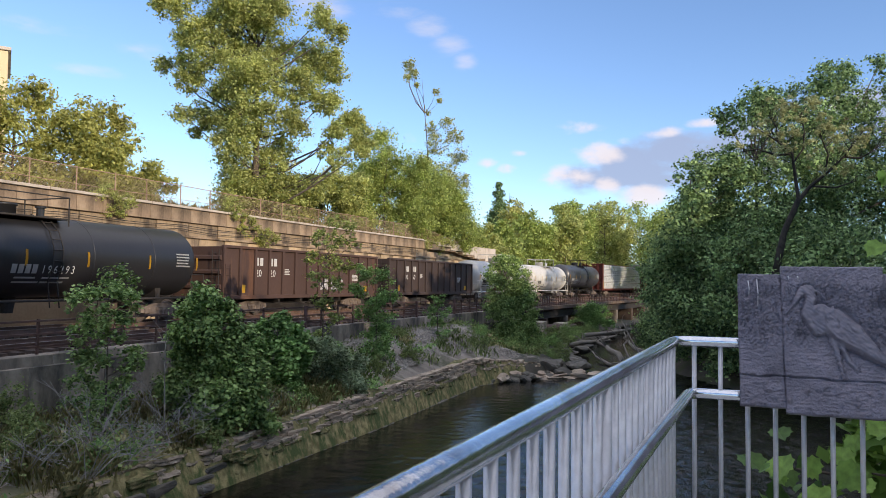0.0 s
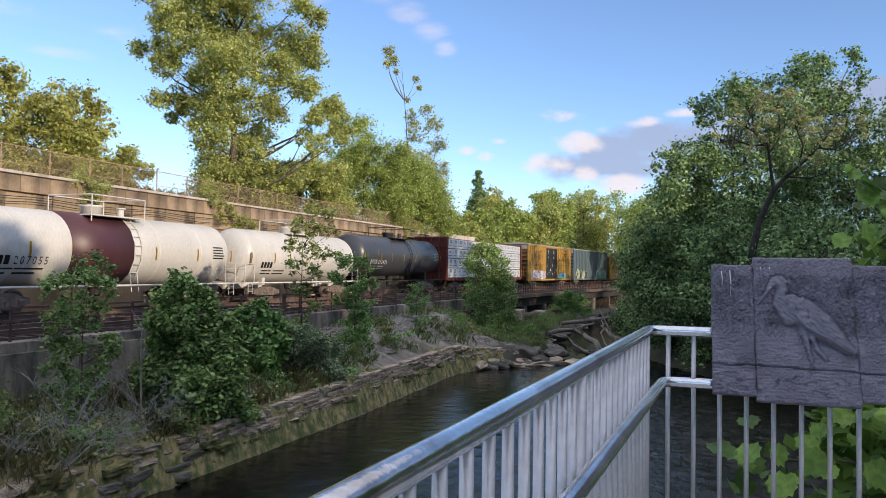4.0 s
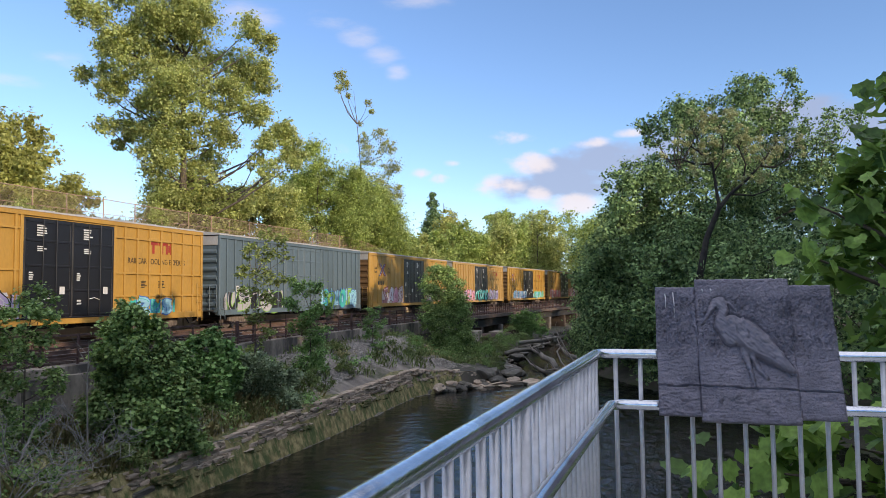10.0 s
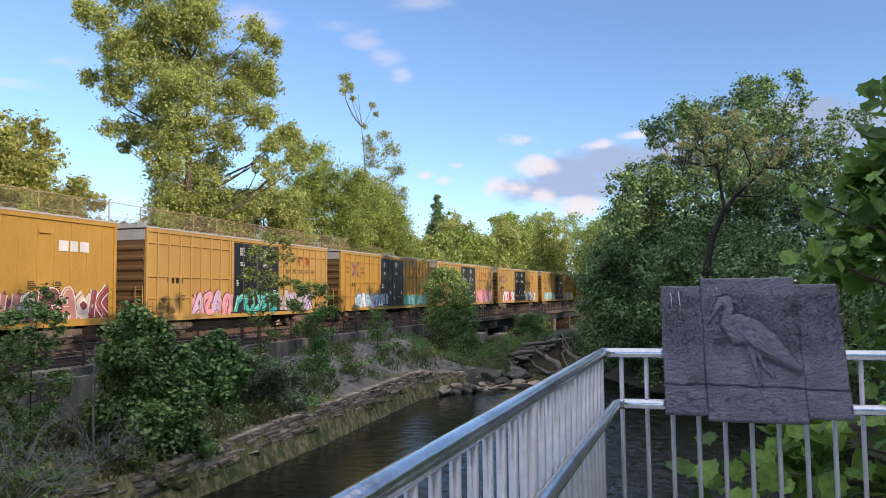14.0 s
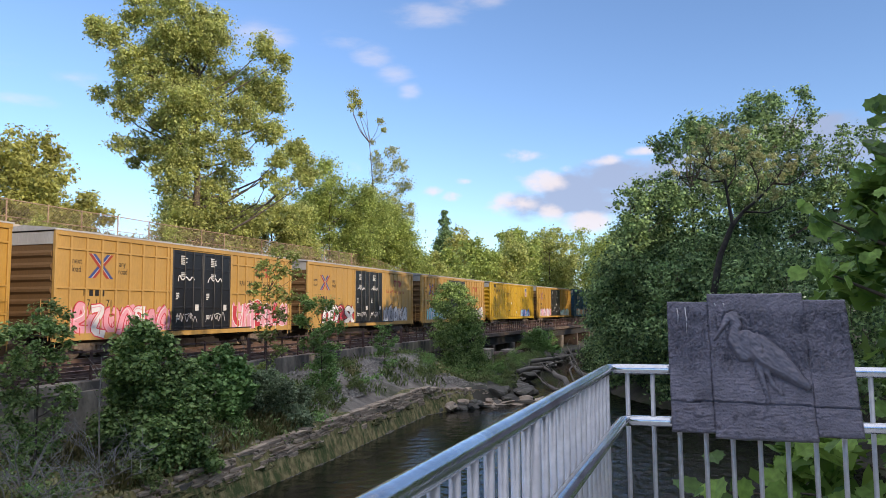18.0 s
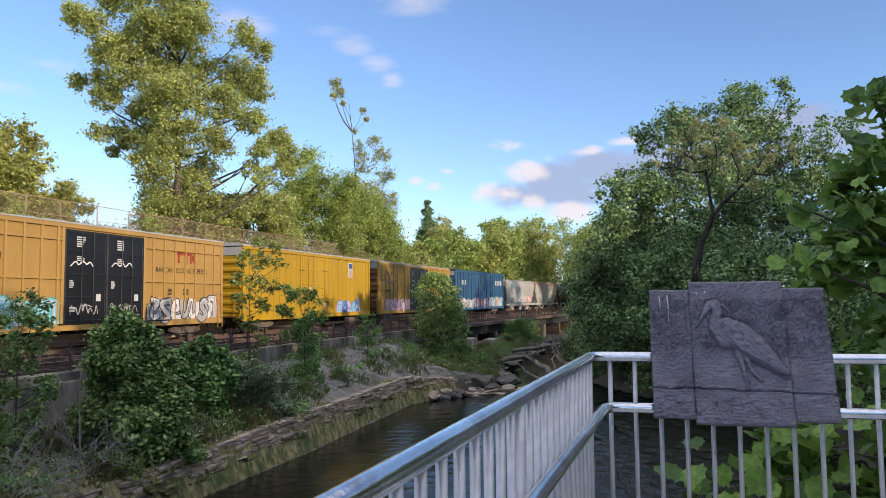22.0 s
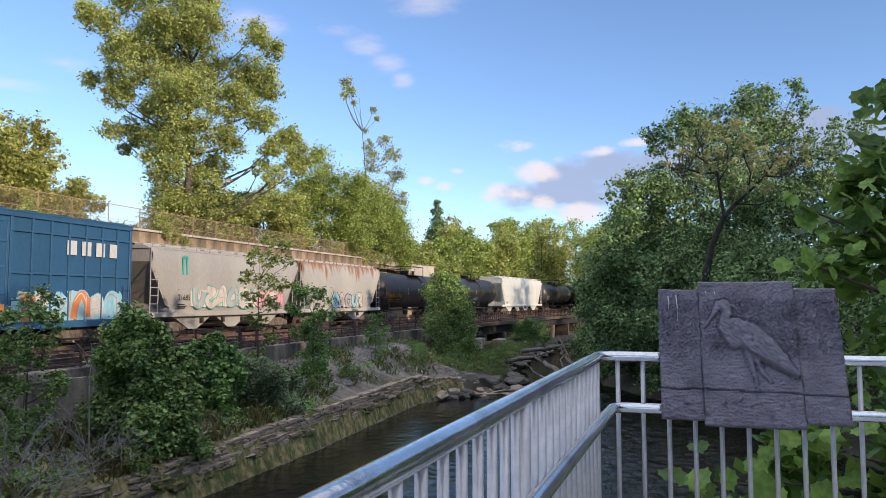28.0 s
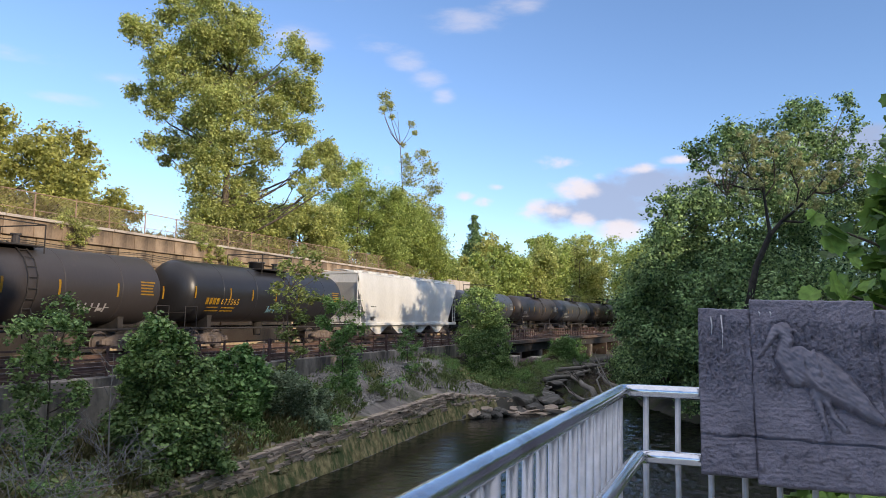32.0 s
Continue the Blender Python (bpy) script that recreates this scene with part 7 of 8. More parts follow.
def hopper(label, length, body, top, seed, number, bays=3):
    root = thing("hopper_car", label, "covered hopper car", "freight cars of the train")
    h = length / 2
    e = 1.55     # sloping ends
    sill = 1.25
    prof = [(-h + 0.1, top - 0.10), (-h + 0.1, top - 0.75), (-h + e, sill + 0.45), (-h + e, sill), (h - e, sill), (h - e, sill + 0.45), (h - 0.1, top - 0.75), (h - 0.1, top - 0.10)]
    part("body", prism(bmesh.new(), prof, -1.42, 1.42), P[body], root)
    # bowed side sheets, with swept lower corners at the ends
    bm = bmesh.new()
    cols = []
    for j in range(13):
        y = -h + 0.12 + (length - 0.24) * j / 12
        d = min(y + h, h - y)
        low = sill if d > e else top - 0.75 - (top - 0.75 - sill) * max(0, min(1, (d - 0.1) / (e - 0.1))) ** 0.7
        cols.append([bm.verts.new((1.42 + 0.16 * math.sin(math.pi * k / 8) ** 0.6, y, low + (top - 0.12 - low) * k / 8)) for k in range(9)])
    for a, b in zip(cols, cols[1:]):
        for k in range(8):
            bm.faces.new((a[k], b[k], b[k + 1], a[k + 1]))
    part("side_sheet", bm, P[body], root, "", True)
    part("roof", prism_y([(-1.45, top - 0.14), (-1.2, top - 0.02), (0, top + 0.06), (1.2, top - 0.02), (1.45, top - 0.14)], -h + 0.05, h - 0.05), P[body], root)
    part("running_board", box(bmesh.new(), -0.35, 0.35, -h, h, top + 0.14, top + 0.18), P[body], root)
    for i in range(9):
        piece("hatch", ("hatch",), lambda bm: box(bm, 0.45, 1.0, -0.6, 0.6, 0.0, 0.14, 0.03), P[body], root, (0, -h + length * (i + 0.5) / 9, top - 0.02))
    for x in (1.38, -1.38):
        bm = bmesh.new()
        tube(bm, [(x, -h + 0.2, top + 0.10), (x, h - 0.2, top + 0.10)], 0.025, 6)
        for i in range(13):
            y = -h + 0.3 + (length - 0.6) * i / 12
            tube(bm, [(x, y, top - 0.12), (x, y, top + 0.10)], 0.02, 5)
        part("roof_rail", bm, P[body], root)
    for sx in (1, -1):
        part("side_sill", box(bmesh.new(), min(sx * 1.36, sx * 1.6), max(sx * 1.36, sx * 1.6), -h, h, 1.05, 1.27, 0.015), P[body], root)
    w = (length - 2 * e - 0.6) / bays
    for i in range(bays):
        y = -h + e + 0.3 + w * (i + 0.5)
        piece("discharge_bay", ("bay", round(w, 2)), lambda bm: prism(bm, [(-w * 0.48, sill - 0.15), (w * 0.48, sill - 0.15), (0.35, 0.42), (-0.35, 0.42)], -1.3, 1.3), P[body], root, (0, y, 0))
        piece("outlet_gate", ("gate",), lambda bm: box(bm, -1.0, 1.0, -0.4, 0.4, 0.30, 0.44, 0.02), M["dark"], root, (0, y, 0))
    for sy in (-1, 1):
        for x in (1.5, -1.5):
            bm = bmesh.new()
            for y in (sy * (h - 0.08), sy * (h - 0.62)):
                tube(bm, [(x, y, 1.1), (x, y, top - (0.1 if abs(y) > h - 0.3 else 0.6))], 0.025, 6)
            for k in range(7):
                z = 1.3 + k * 0.38
                tube(bm, [(x, sy * (h - 0.08), z), (x, sy * (h - 0.62), z)], 0.016, 6)
            part("ladder", bm, P[body], root)
        part("end_frame", tube(bmesh.new(), [(-1.45, sy * (h - 0.06), 1.15), (1.45, sy * (h - 0.06), 1.15)], 0.06, 8), P[body], root)
        part("end_platform", box(bmesh.new(), -1.5, 1.5, min(sy * (h - e), sy * h), max(sy * (h - e), sy * h), 1.08, 1.13), M["dark"], root)
    x = 1.565
    mark_block(3, 0.2, 0.34, 0.08, x, -h + 2.0, 2.35, P["letter_black"], root)
    if number:
        lettering(number, 0.42, x, -h + 2.0, 1.85, P["letter_black"], root, "car_number", 0.9)
    text_lines(3, 0.8, 0.05, x - 0.03, -h + 2.0, 1.62, P["letter_black"], root, seed)
    under(root, length, "dark", 1.9)
    return root


def centerbeam(label, length):
    root = thing("centerbeam_flatcar", label, "flatcar", "freight cars of the train")
    h = length / 2
    part("deck", box(bmesh.new(), -1.5, 1.5, -h, h, 0.98, 1.16, 0.02), P["red"], root)
    part("centre_beam", box(bmesh.new(), -0.12, 0.12, -h + 0.4, h - 0.4, 1.16, 4.7, 0.02), P["red"], root)
    part("top_chord", box(bmesh.new(), -0.4, 0.4, -h + 0.4, h - 0.4, 4.7, 4.86, 0.02), P["red"], root)
    for sx in (1, -1):
        part("side_sill", box(bmesh.new(), min(sx * 1.42, sx * 1.6), max(sx * 1.42, sx * 1.6), -h, h, 0.95, 1.2, 0.015), P["red"], root)
        for i in range(22):
            piece("stake_pocket", ("pocket", sx), lambda bm, s=sx: box(bm, min(s * 1.58, s * 1.66), max(s * 1.58, s * 1.66), -0.06, 0.06, 0.92, 1.18, 0.01), P["red"], root, (0, -h + 1.0 + (length - 2.0) * i / 21, 0))
    for sy in (-1, 1):
        part("bulkhead", box(bmesh.new(), -1.6, 1.6, min(sy * (h - .22), sy * (h - .10)), max(sy * (h - .22), sy * (h - .10)), 1.0, 4.86, 0.02), P["red"], root, "dark red end bulkhead")
        for x in (-1.5, -0.75, 0, 0.75, 1.5):
            piece("bulkhead_rib", ("bulk", sy), lambda bm, s=sy: box(bm, -0.06, 0.06, min(0, s * 0.16), max(0, s * 0.16), 1.0, 4.86, 0.01), P["red"], root, (x, sy * (h - 0.10), 0))
        for z in (2.0, 3.0, 4.0, 4.75):
            piece("bulkhead_rail", ("bulkr", sy), lambda bm, s=sy: box(bm, -1.55, 1.55, min(0, s * 0.13), max(0, s * 0.13), -0.05, 0.05, 0.01), P["red"], root, (0, sy * (h - 0.10), z))
        part("end_stripe", box(bmesh.new(), 1.6, 1.61, min(sy * (h - .22), sy * (h - .12)), max(sy * (h - .22), sy * (h - .12)), 1.2, 2.2), P["letter_yellow"], root, "yellow reflective stripe")
        ladder(root, 1.3, sy * (h + 0.12), 0.7, 2.6, P["red"], 5, 0.4, "y")
    cols = 18
    w = (length - 0.7) / cols
    rng = random.Random(5)
    for i in range(cols):
        for j in range(4):
            for sx in (1, -1):
                def mk(bm, s=sx):
                    box(bm, min(s * 0.16, s * 1.5), max(s * 0.16, s * 1.5), -w / 2 + 0.012, w / 2 - 0.012, 0.02, 0.845, 0.03)
                y = -h + 0.35 + w * (i + 0.5)
                b = piece("lumber_pack", ("bundle", sx), mk, P["wrap"], root, (rng.uniform(-.015, .015), y, 1.2 + j * 0.875), "white plastic-wrapped lumber bundle")
                if sx > 0:
                    for f in (0.0,):
                        def ring(bm):
                            for k in range(10):
                                a, c = 2 * math.pi * (k - 2.0) / 13, 2 * math.pi * (k - 1.0) / 13
                                q = [(math.cos(t) * rr, math.sin(t) * rr) for t, rr in ((a, 0.20), (c, 0.20), (c, 0.145), (a, 0.145))]
                                va = [bm.verts.new((1.504, u, v)) for u, v in q]
                                bm.faces.new(va)
                            va = [bm.verts.new((1.504, u, v)) for u, v in ((-0.11, -0.06), (0.11, -0.06), (0.0, 0.10))]
                            bm.faces.new(va)
                            bmesh.ops.solidify(bm, geom=bm.faces[:], thickness=0.006)
                        piece("printed_ring", ("ring",), ring, P["logo_teal"], b, (0, rng.uniform(-.12, .12), 0.56))
                        piece("printed_line", ("ringbar",), lambda bm: box(bm, 1.499, 1.504, -0.40, 0.40, -0.03, 0.03), P["logo_teal"], b, (0, 0, 0.24))
    under(root, length)
    return root


def build_train():
    """The cars, front to rear: (thing, from, to) in metres along the train."""
    cars = []

    def add(ob, a, b):
        cars.append((ob, (a + b) / 2))

    add(tank_car("matte black tank car with white markings", 17.6, "black", "letter_white", "196293", top=4.1, seed=1, mark_at=7.8), -220.6, -203.0)
    g = gondola("rust-brown ribbed gondola car with worn sides", 15.7, "rusty", 3, "2020")
    graffiti(1.50, 0.6, 3.2, 1.35, 2.0, ("silver",), "black", g, 31, 4)
    add(g, -201.8, -186.1)
    add(gondola("dark brown ribbed gondola car", 15.6, "brown", 4, "0060"), -184.4, -168.8)
    add(tank_car("white tank car with a maroon band round its middle", 15.4, "white", "letter_black", "207055", "maroon", 3.95, 2, trim="white"), -167.4, -152.0)
    add(tank_car("plain white tank car with white railings", 12.6, "white", "letter_black", "", None, 3.95, 3, trim="white"), -151.2, -138.8)
    add(tank_car("dented dark grey tank car with white markings", 14.6, "slate", "letter_white", "215473", None, 4.35, 4), -138.4, -123.8)
    add(centerbeam("dark red centerbeam flatcar loaded with white wrapped lumber", 21.3), -122.8, -101.5)

    b = boxcar("yellow boxcar with black doors and white graffiti", 18.0, "tbox", "roof", "door", 22, True, seed=7)
    tbox_marks(b, 18, "tbox", 7, "631626", True, 1, True)
    graffiti(1.588, -7.6, -2.4, 0.95, 2.1, ("white", "lilac", "white"), "black", b, 41, 5)
    graffiti(1.588, 3.2, 6.6, 0.95, 1.7, ("sky", "sky", "teal"), "blue", b, 42, 4)
    add(b, -99.25, -81.2)
    b = boxcar("grey-green boxcar with ribbed sides and green graffiti", 18.0, "grey", "roof", None, 24, False, seed=8)
    graffiti(1.588, -8.4, -2.6, 0.95, 2.1, ("black", "silver"), "green", b, 43, 5)
    graffiti(1.588, 2.7, 8.2, 0.95, 2.2, ("teal", "green", "sky"), "blue", b, 44, 6)
    mark_block(2, .3, .36, .14, 1.582, -7.4, 2.0, P["letter_white"], b)
    add(b, -79.8, -61.8)
    b = boxcar("yellow boxcar with smooth sides, black doors and red and white graffiti", 18.4, "tbox", "roof", "door", 22, False, True, seed=9)
    tbox_marks(b, 18.4, "tbox", 9, "", True)
    graffiti(1.55, -6.6, 0.8, 0.9, 2.35, ("rosy", "white", "pink", "cream"), "maroon", b, 45, 7)
    graffiti(1.55, 3.3, 8.6, 0.95, 2.2, ("rosy", "cream", "maroon"), "white", b, 46, 6)
    bars([(0, .5, .0, .42), (.6, 1.0, 0, .42), (1.1, 1.6, 0, .42)], 1.556, 6.0, 3.75, SPRAY["white"], b, "graffiti")
    add(b, -60.2, -41.7)
    b = boxcar("yellow boxcar with black doors and teal graffiti", 18.0, "tbox2", "roof", "door", 22, True, seed=10)
    tbox_marks(b, 18, "tbox2", 10, "", False, 1)
    graffiti(1.61, -2.0, 2.5, 0.95, 2.2, ("teal",), "black", b, 47, 5)
    graffiti(1.588, -5.6, -2.4, 0.95, 2.2, ("lilac", "pink"), "maroon", b, 48, 4)
    graffiti(1.588, 2.9, 6.6, 0.95, 2.2, ("silver", "lilac"), "black", b, 49, 4)
    add(b, -39.9, -21.9)
    b = boxcar("yellow boxcar with black doors and pale blue graffiti", 18.0, "tbox", "roof", "door", 22, True, seed=11)
    tbox_marks(b, 18, "tbox", 11, "664349", True, 1)
    graffiti(1.588, -6.6, -0.9, 0.95, 2.0, ("sky", "white"), "blue", b, 50, 7)
    graffiti(1.588, 2.8, 8.0, 0.95, 1.9, ("teal", "sky"), "green", b, 51, 5)
    add(b, -19.85, -1.9)
    b = boxcar("yellow boxcar with black doors and pink and red graffiti", 18.0, "tbox2", "roof", "door", 22, True, seed=12)
    tbox_marks(b, 18, "tbox2", 12, "671471", True, 1)
    graffiti(1.588, -8.0, -2.4, 0.95, 2.2, ("pink", "white", "pink"), "red", b, 52, 7)
    graffiti(1.588, 2.9, 8.4, 0.95, 2.4, ("red", "pink"), "white", b, 53, 6)
    add(b, 0.0, 18.1)
    b = boxcar("yellow boxcar with grey doors and large black and white graffiti", 18.0, "tbox2", "roof", "door", 22, False, True, seed=13)
    tbox_marks(b, 18, "tbox2", 13, "6615", True, 2)
    graffiti(1.55, -6.9, -0.9, 0.9, 2.3, ("white", "white", "red"), "black", b, 54, 6)
    graffiti(1.55, 2.9, 7.6, 0.9, 2.2, ("white", "silver"), "black", b, 55, 5)
    add(b, 20.0, 38.0)
    b = boxcar("yellow boxcar with black doors and light blue dripping graffiti", 18.0, "tbox2", "roof", "door", 22, True, seed=14)
    tbox_marks(b, 18, "tbox2", 14, "673496", True, 1)
    graffiti(1.588, -7.6, -2.5, 0.95, 2.1, ("sky", "white", "sky"), "teal", b, 56, 7)
    graffiti(1.588, 3.0, 8.3, 0.95, 2.1, ("white", "silver"), "black", b, 57, 7)
    add(b, 39.9, 58.0)
    b = boxcar("bright yellow ribbed boxcar", 17.9, "up", "roof", None, 26, False, True, seed=15)
    mark_block(2, .22, .34, .1, 1.56, -7.3, 4.56, P["letter_black"], b)
    for i, pair in enumerate(("70", "06", "39")):
        lettering(pair, 0.44, 1.56, -7.3 + i * 0.8, 4.06, P["letter_black"], b, "car_number", 0.9)
    part("emblem", box(bmesh.new(), 1.52, 1.562, 5.05, 5.75, 3.62, 4.72, 0.02), P["letter_white"], b, "white shield emblem")
    part("emblem_bar", box(bmesh.new(), 1.55, 1.566, 5.10, 5.70, 4.30, 4.66, 0.01), P["logo_blue"], b, "blue field of the shield")
    for k in range(4):
        part("emblem_bar", box(bmesh.new(), 1.55, 1.566, 5.12 + k * .15, 5.20 + k * .15, 3.66, 4.24, 0.005), P["logo_red"], b, "red stripe of the shield")
    for y, z, ln, hg in ((-2.1, 1.75, .5, .12), (-1.2, 2.6, .35, .22), (1.2, 1.75, .5, .12), (1.0, 1.45, .3, .3), (-2.4, 3.9, .6, .05), (.8, 3.95, .6, .05)):
        part("placard", box(bmesh.new(), 1.58, 1.604, y, y + ln, z, z + hg, 0.004), P["letter_white"] if hg > .2 else P["letter_black"], b, "small plate on the door")
    graffiti(1.55, 3.2, 6.9, 0.9, 1.9, ("sky", "blue", "lilac"), "blue", b, 58, 5)
    add(b, 59.95, 77.8)
    b = boxcar("yellow boxcar with black doors and pink and pale blue graffiti", 18.0, "tbox", "roof", "door", 22, True, seed=16)
    tbox_marks(b, 18, "tbox", 16, "640217", True, 0)
    graffiti(1.588, -7.4, -2.4, 0.95, 2.0, ("lilac", "pink", "white"), "maroon", b, 59, 8)
    graffiti(1.588, 2.8, 7.4, 0.95, 1.9, ("sky", "white"), "sky", b, 60, 6)
    add(b, 79.55, 97.5)
    b = boxcar("blue ribbed boxcar with orange and pale blue graffiti", 18.0, "blue", "blue", None, 20, True, seed=17)
    graffiti(1.588, -7.6, -2.3, 0.95, 2.0, ("orange", "cream", "sky"), "sky", b, 61, 7)
    graffiti(1.588, -1.9, 2.3, 0.95, 2.0, ("cream", "blue", "orange"), "maroon", b, 62, 5)
    graffiti(1.588, 2.9, 8.3, 0.95, 2.2, ("orange", "cream", "sky"), "sky", b, 63, 6)
    mark_block(4, .50, .58, .28, 1.582, 5.28, 3.66, P["letter_white"], b)
    mark_block(3, .3, .5, .25, 1.582, -7.0, 3.6, P["letter_white"], b)
    add(b, 99.3, 117.3)
    c = hopper("pale grey covered hopper car with teal and pink graffiti", 13.8, "hopper", 4.42, 18, "21685", 3)
    graffiti(1.57, -3.8, 2.0, 1.5, 2.5, ("silver", "cream", "cream"), "teal", c, 64, 6)
    graffiti(1.57, 2.2, 4.9, 1.5, 2.4, ("pink", "cream"), "rosy", c, 65, 3)
    bars([(0, .14, 0, .9), (.3, .44, 0, .9), (.1, .36, .8, .95)], 1.585, -4.65, 3.1, SPRAY["teal"], c, "graffiti")
    add(c, 118.5, 132.4)
    c = hopper("rust-streaked pale covered hopper car with blue and yellow graffiti", 12.6, "hopper2", 4.45, 19, "435239", 2)
    graffiti(1.57, -1.9, 2.9, 1.35, 2.35, ("sky", "cream", "silver"), "black", c, 66, 5)
    add(c, 132.9, 145.0)
    add(tank_car("worn black tank car with yellow lettering and pale scrawls", 16.2, "soot", "letter_yellow", "671582", None, 4.2, 20, graf=("white", 3.0)), 146.0, 162.2)
    add(tank_car("sooty dark tank car with yellow lettering", 15.6, "black", "letter_yellow", "673565", None, 4.3, 21, graf=("sky", -1.0)), 163.2, 178.8)
    add(hopper("clean white covered hopper car", 18.4, "cream", 4.75, 22, "", 4), 180.1, 198.7)
    add(tank_car("dark grey tank car streaked with pale stains", 15.6, "slate", "letter_white", "", None, 4.35, 23, graf=("cream", 1.0)), 200.4, 216.2)
    add(tank_car("dark tank car with pale stains on its side", 15.4, "soot", "letter_white", "", None, 4.35, 24), 217.6, 233.2)
    add(tank_car("matte black tank car", 15.2, "slate", "letter_white", "", None, 4.3, 25), 234.4, 249.6)
    add(tank_car("matte black tank car with worn paint", 15.2, "soot", "letter_white", "", None, 4.3, 26), 250.8, 266.0)
    b = boxcar("dusty orange boxcar with black doors", 18.0, "tbox3", "roof", "door", 22, True, seed=27)
    tbox_marks(b, 18, "tbox3", 27, "", True)
    add(b, 268.0, 286.0)
    return cars


CARS = build_train()


def train_at(t):
    """How far along the line the train's mark is at t seconds."""
    return 0.0114893 * t * t - 11.77204 * t + 228.0847


def sway():
    """The young sycamore beside the platform leans in the wind, from its foot."""
    rows = []
    for t, lean in ((0, 0), (4, .3), (8, -.1), (12, .2), (16, -.1), (20, .3), (24, 0), (27, .1), (28.5, 1.0), (30, 2.8), (32, 3.2)):
        rows.append((t, pose(2.0, 6.4, -3.0, 0, -lean, 0) @ pose(-2.0, -6.4, 3.0)))
    walk(SYCAMORE, rows)


def drift():
    """The river slides past, towards the platform."""
    way = T(20, 0) - T(30, 0)
    rows = []
    for t in (0, 8, 16, 24, 32):
        p = way.normalized() * (0.18 * t)
        rows.append((t, pose(p.x, p.y, 0)))
    walk(RIVER, rows)


def motions():
    sway()
    drift()
    for ob, mid in CARS:
        rows = []
        for t in range(0, 33):
            s = mid + train_at(t)
            p = T(s, -1.6, RAIL_Z)
            rows.append((t, pose(p.x, p.y, p.z, 0, 0, math.degrees(heading(s)))))
        walk(ob, rows)
    # all the wheels turn alike: one wheelset is keyed, the others share its action
    first = SPIN[0]
    rows = []
    for f in range(0, 961):
        t = f / FPS
        rows.append((t, pose(0, 0, 0, math.degrees((228.0847 - train_at(t)) / 0.46) % 360, 0, 0)))
    walk(first, rows)
    keyed = first.animation_data
    for ob in SPIN[1:]:
        ob.rotation_mode = "QUATERNION"
        ob.animation_data_create()
        ob.animation_data.action = keyed.action
        ob.animation_data.action_slot = keyed.action_slot


# ---- stones, gravel, grass, driftwood ----
def rock_bm(bm, seed, flat=0.6, sub=2):
    rng = random.Random(seed)
    bmesh.ops.create_icosphere(bm, subdivisions=sub, radius=0.5)
    off = Vector((rng.uniform(0, 50), rng.uniform(0, 50), rng.uniform(0, 50)))
    planes = [(Vector((rng.gauss(0, 1), rng.gauss(0, 1), rng.gauss(0, 1))).normalized(), rng.uniform(0.28, 0.42)) for _ in range(7)]
    for v in bm.verts:
        p = v.co.copy()
        for n, d in planes:
            k = p.dot(n)
            if k > d:
                p -= n * (k - d)
        p *= 1 + 0.12 * noise.noise(p * 3 + off)
        v.co = Vector((p.x * 1.2, p.y * 1.2, p.z * flat * 1.2))


def block_bm(bm, seed):
    """A rough-cut wall stone, one metre long, to be scaled."""
    rng = random.Random(seed)
    box(bm, -0.5, 0.5, -0.5, 0.5, -0.5, 0.5, 0.0)
    bmesh.ops.subdivide_edges(bm, edges=bm.edges[:], cuts=2, use_grid_fill=True)
    off = Vector((rng.uniform(0, 50), 3, 8))
    for v in bm.verts:
        e = sum(abs(c) > 0.49 for c in v.co)
        v.co *= (1.0, 1.0, 0.98, 0.95)[e]
        v.co += Vector((noise.noise(v.co * 2.5 + off), noise.noise(v.co * 2.5 + off * 2), noise.noise(v.co * 2.5 + off * 3))) * 0.10


def share(maker, name, count, material, **kw):
    out = []
    for i in range(count):
        bm = bmesh.new()
        maker(bm, 900 + i, **kw)
        me = bpy.data.meshes.new(name)
        bm.to_mesh(me)
        bm.free()
        me.materials.append(material)
        out.append(me)
    return out


